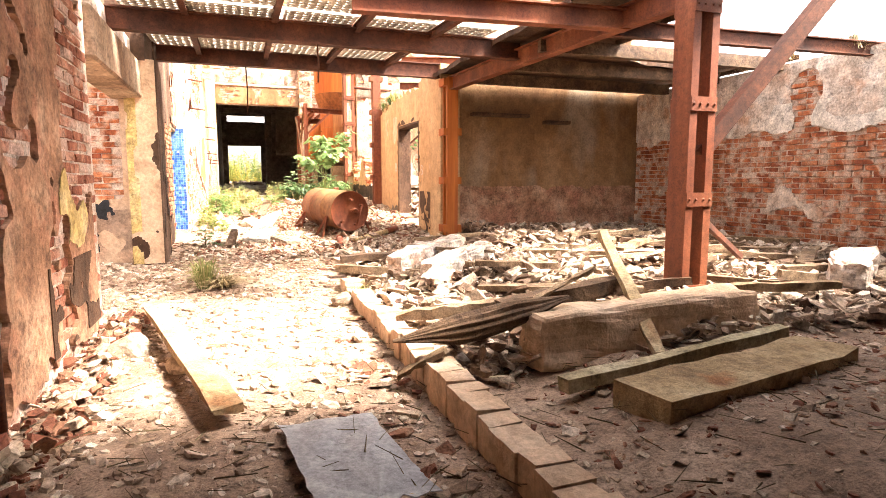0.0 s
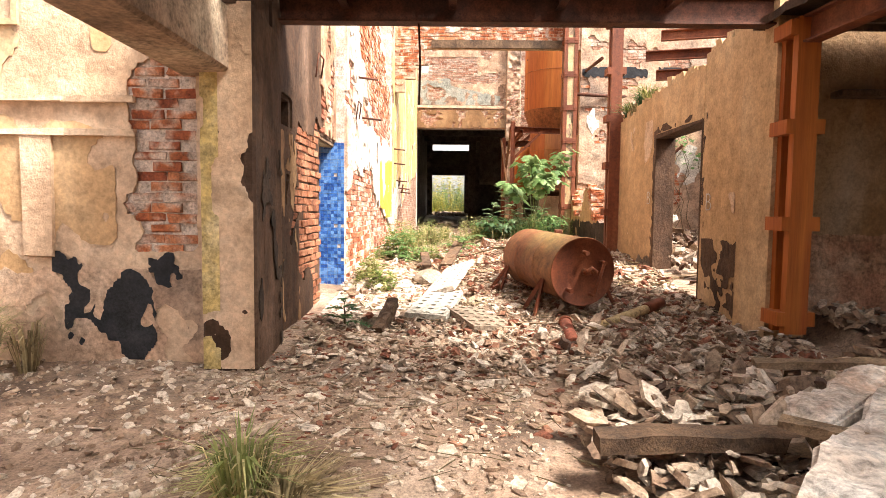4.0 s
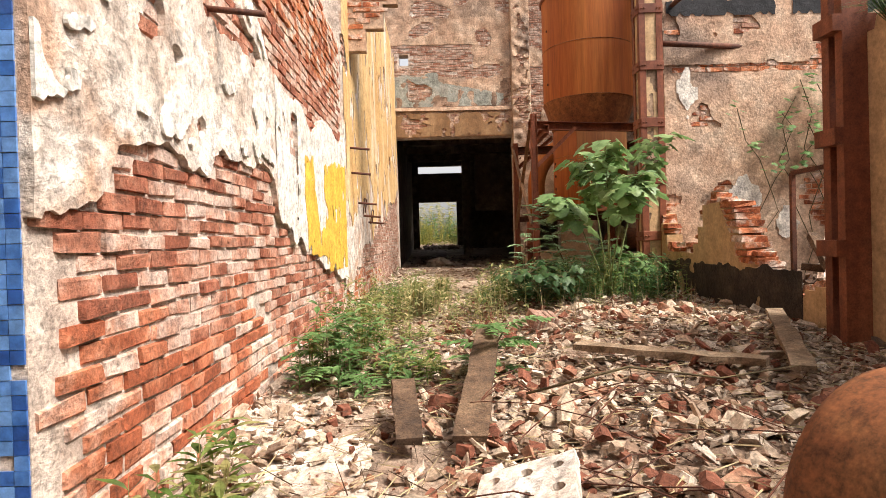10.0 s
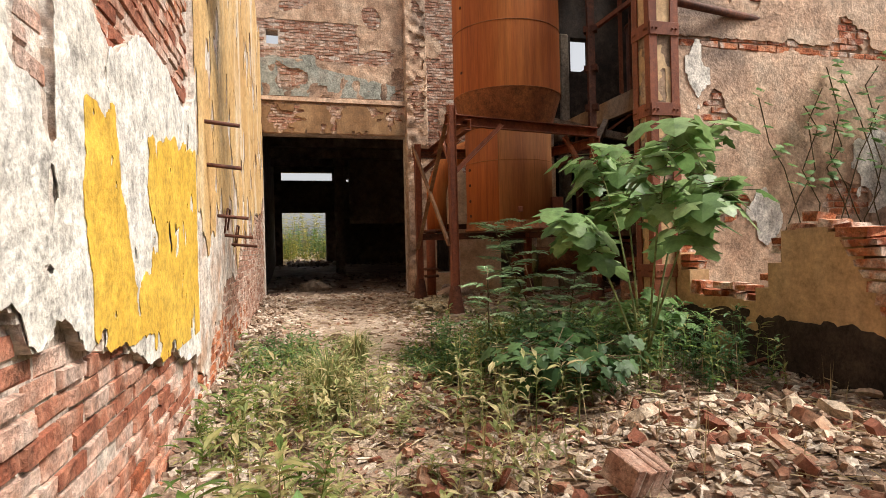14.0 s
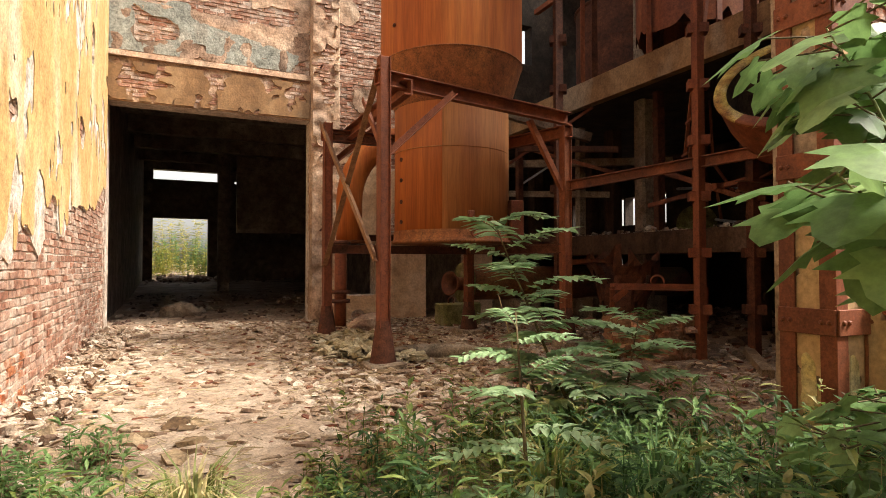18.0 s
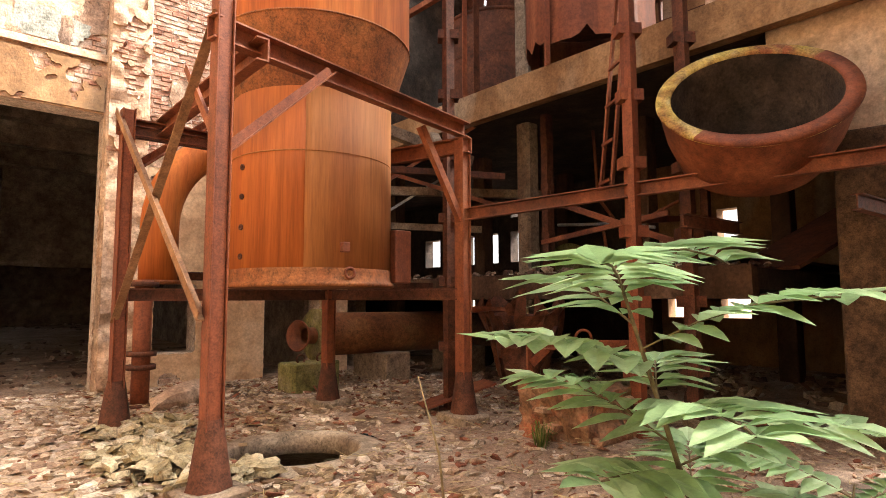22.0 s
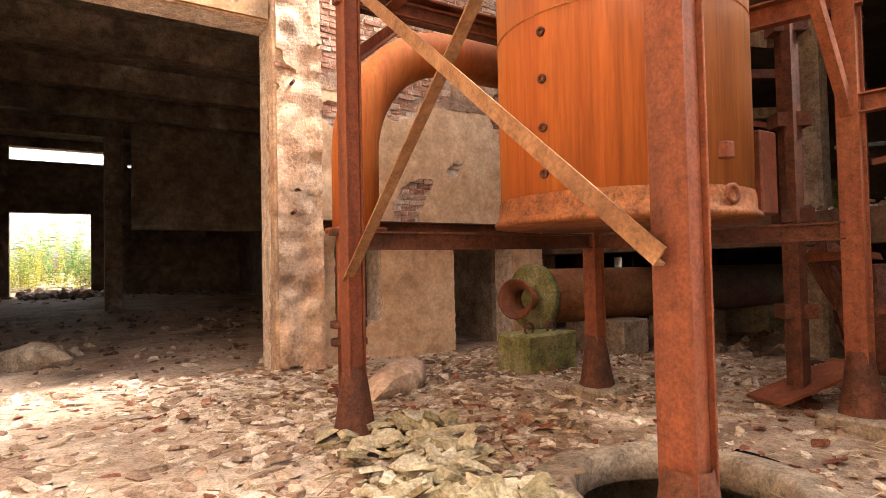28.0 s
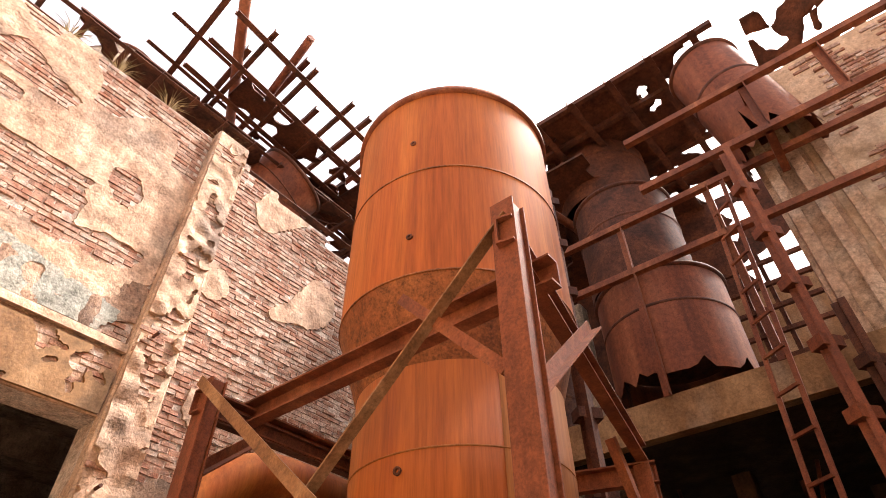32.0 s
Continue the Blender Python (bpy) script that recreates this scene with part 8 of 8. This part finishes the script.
sapling("small fern at the drain pit", -0.62, 10.85, 0.3, 7, 0.3, 14, M["leafdark"])
sapling("bright fern on the foundation block", 6.72, 25.35, 0.25, 12, 0.3, 15, M["leaf"], z=1.15)
weeds("wall_weeds", "thin flowering weeds along the brick wall", 100, (-0.85, 0.4, 15.7, 17.8), 0.3, 0.75, "grass", 1, big=1.3)
weeds("wall_weeds", "leafy weeds along the brick wall", 34, (-0.8, 0.1, 15.9, 17.4), 0.35, 0.75, "leaf", 31, big=1.5)
weeds("wall_weeds", "yellow-green weeds at the wall foot", 90, (-0.85, -0.25, 12.9, 14.4), 0.2, 0.5, "grass", 2, big=1.3)
weeds("yard_weeds", "yellow-green weeds in the yard", 300, (-0.6, 1.4, 18.0, 20.8), 0.25, 0.8, "palegrass", 3)
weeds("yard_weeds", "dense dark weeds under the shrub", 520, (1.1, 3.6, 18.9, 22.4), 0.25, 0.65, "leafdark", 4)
weeds("yard_weeds", "olive and dry weeds among the dark ones", 420, (1.1, 3.7, 18.9, 22.8), 0.25, 0.7, "grass", 41)
weeds("yard_weeds", "low green weeds at the wall side", 120, (-0.9, 0.2, 21.8, 23.6), 0.12, 0.4, "leaf", 42)
weeds("yard_weeds", "mid-green weeds before the tank", 420, (1.0, 3.4, 19.4, 22.6), 0.2, 0.6, "leaf", 24)
weeds("yard_weeds", "weeds along the walked strip", 150, (-0.95, -0.1, 18.6, 22.0), 0.15, 0.45, "grass", 6)
weeds("yard_weeds", "weeds outside the blue doorway", 420, (-4.5, -1.6, 13.2, 19.0), 0.3, 0.9, "leaf", 21, big=1.6)
weeds("yard_weeds", "weeds on the open ground before the passage", 160, (-0.8, 1.6, 20.3, 22.3), 0.15, 0.5, "grass", 22)
weeds("dry_stalks", "dry brown stalks between the weeds", 260, (0.9, 3.6, 17.6, 22.6), 0.2, 0.6, "straw", 5, leafy=False)
weeds("far_weeds", "bright greenery outside the passage", 600, (-4, 6, 54, 62), 0.4, 2.0, "yellowleaf", 7, big=2.2)
weeds("far_weeds", "tall bright scrub outside the passage", 220, (-4, 6, 62, 66), 1.6, 4.4, "yellowleaf", 9, big=4.0)
weeds("far_weeds", "green bushes outside the passage", 260, (-4, 6, 57, 61), 0.8, 2.8, "leaf", 8, big=3.0)
for i, (x, y, n, h, s, m, lab) in enumerate(((-0.44, 7.1, 200, 0.5, 0.42, "palegrass", "clump of grass on the dusty floor"), (-0.24, 7.08, 300, 0.2, 0.62, "straw", "dry blades round a clump of grass"), (-3.35, 9.1, 260, 0.72, 0.5, "palegrass", "tall grass clump at the plastered wall"), (-3.0, 9.2, 90, 0.6, 0.35, "straw", "dry grass clump at the plastered wall"), (0.02, 20.05, 330, 0.72, 0.42, "palegrass", "bright grass clump in the yard"), (0.16, 20.25, 160, 0.5, 0.4, "grass", "green grass clump in the yard"), (1.9, 21.0, 200, 0.65, 0.6, "grass", "arching grass clump in front of the tank"), (2.35, 20.8, 160, 0.6, 0.6, "leafdark", "arching grass clump in front of the tank"), (3.0, 21.2, 140, 0.5, 0.5, "grass", "arching grass clump by the column"), (1.3, 5.9, 50, 0.25, 0.2, "grass", "grass growing from the heap"), (2.0, 4.8, 40, 0.22, 0.2, "grass", "grass growing from the heap"), (1.6, 22.6, 60, 0.3, 0.3, "straw", "dry grass on the ground"), (0.42, 21.75, 300, 0.62, 0.4, "palegrass", "bright grass clump in the yard"), (6.2, 25.5, 60, 0.4, 0.25, "grass", "grass at the foundation block"), (2.95, 22.55, 170, 0.5, 0.55, "palegrass", "pale arching grass clump"), (3.45, 22.3, 150, 0.5, 0.55, "palegrass", "pale arching grass clump"))):
    tuft(lab, x, y, n, h, s, m, 30 + i)
for i, (y, m) in enumerate(((15.0, "grass"), (15.35, "leafdark"), (15.7, "straw"), (15.9, "grass"), (16.1, "leafdark"))):
    tuft("fern and grass growing on the wall top", 4.12, y, 110, 0.4, 0.5, m, 60 + i, z=3.6 if y < 15.4 else 3.45)
for i, x in enumerate((0.4, 1.3, 2.3, 3.5)):
    tuft("dry grass hanging from the wall top", x, 33.1, 70, 0.35, 0.5, "straw", 80 + i, z=11.6)
for i, (x, y) in enumerate(((8.3, 6.5), (8.5, 7.3), (8.55, 5.6), (7.9, 8.1))):
    tuft("dry grass hanging over the roof hole", x, y, 70, -0.3, 0.35, "straw", 90 + i, z=3.62)
# vines on the yard wall
vine = thing("wall_vine", "bare thin vines with a few leaves on the yard wall", "vine")
bm, lv, q = bmesh.new(), Leaves(), random.Random(5)
for i in range(9):
    p = Vector((6.2 + q.uniform(-0.8, 1.6), 21.1, 1.0))
    pts = [p]
    for k in range(7):
        p = p + Vector((q.uniform(-0.3, 0.3), q.uniform(-0.05, 0.02), q.uniform(0.25, 0.6)))
        p.y = min(p.y, 21.13)
        pts.append(p)
        if 3 < k:
            for _ in range(5):
                lv.lobed(p + Vector((q.uniform(-0.2, 0.2), q.uniform(-0.15, 0), q.uniform(-0.2, 0.2))), (q.uniform(-1, 1), -0.5, -0.4), (0, 0, 1), 0.11)
    tube(bm, pts, 0.008, 5, False)
tagged(part("tangle", bm, M["stem"], vine), kind="stuff")
lv.done("foliage", M["leaf"], vine)
# bare twigs and wire mesh on the yard rubble
tw = thing("wire_mesh", "rusted wire mesh tangled over the rubble", "wire")
q = random.Random(9)
for i in range(26):
    x, y = q.uniform(0.0, 1.6), q.uniform(12.9, 15.4)
    an, l = q.choice((0.7, -0.7)) + q.uniform(-0.2, 0.2), q.uniform(0.6, 1.4)
    part("wire", tube(bmesh.new(), [(x + math.cos(an) * l * k / 4, y + math.sin(an) * l * k / 4, ground_z(x, y) + 0.12 + 0.12 * math.sin(k * 0.8) + q.uniform(0, 0.05)) for k in range(5)], 0.004, 4, False), M["rustdark"], tw)
tw = thing("dry_branch", "long thin dry stalk leaning over the rubble", "branch")
part("stalk", tube(bmesh.new(), [(4.0, 24.6, 0.7), (3.85, 24.5, 1.2), (3.7, 24.55, 1.75)], [0.012, 0.009, 0.004], 6), M["straw"], tw)
tw = thing("dry_branch", "bare branch arching over the ground", "branch")
part("stalk", tube(bmesh.new(), [(0.9, 15.2, 0.75), (1.5, 15.0, 0.95), (2.1, 15.05, 0.85), (2.5, 14.9, 0.95)], [0.01, 0.009, 0.007, 0.004], 6), M["stem"], tw)
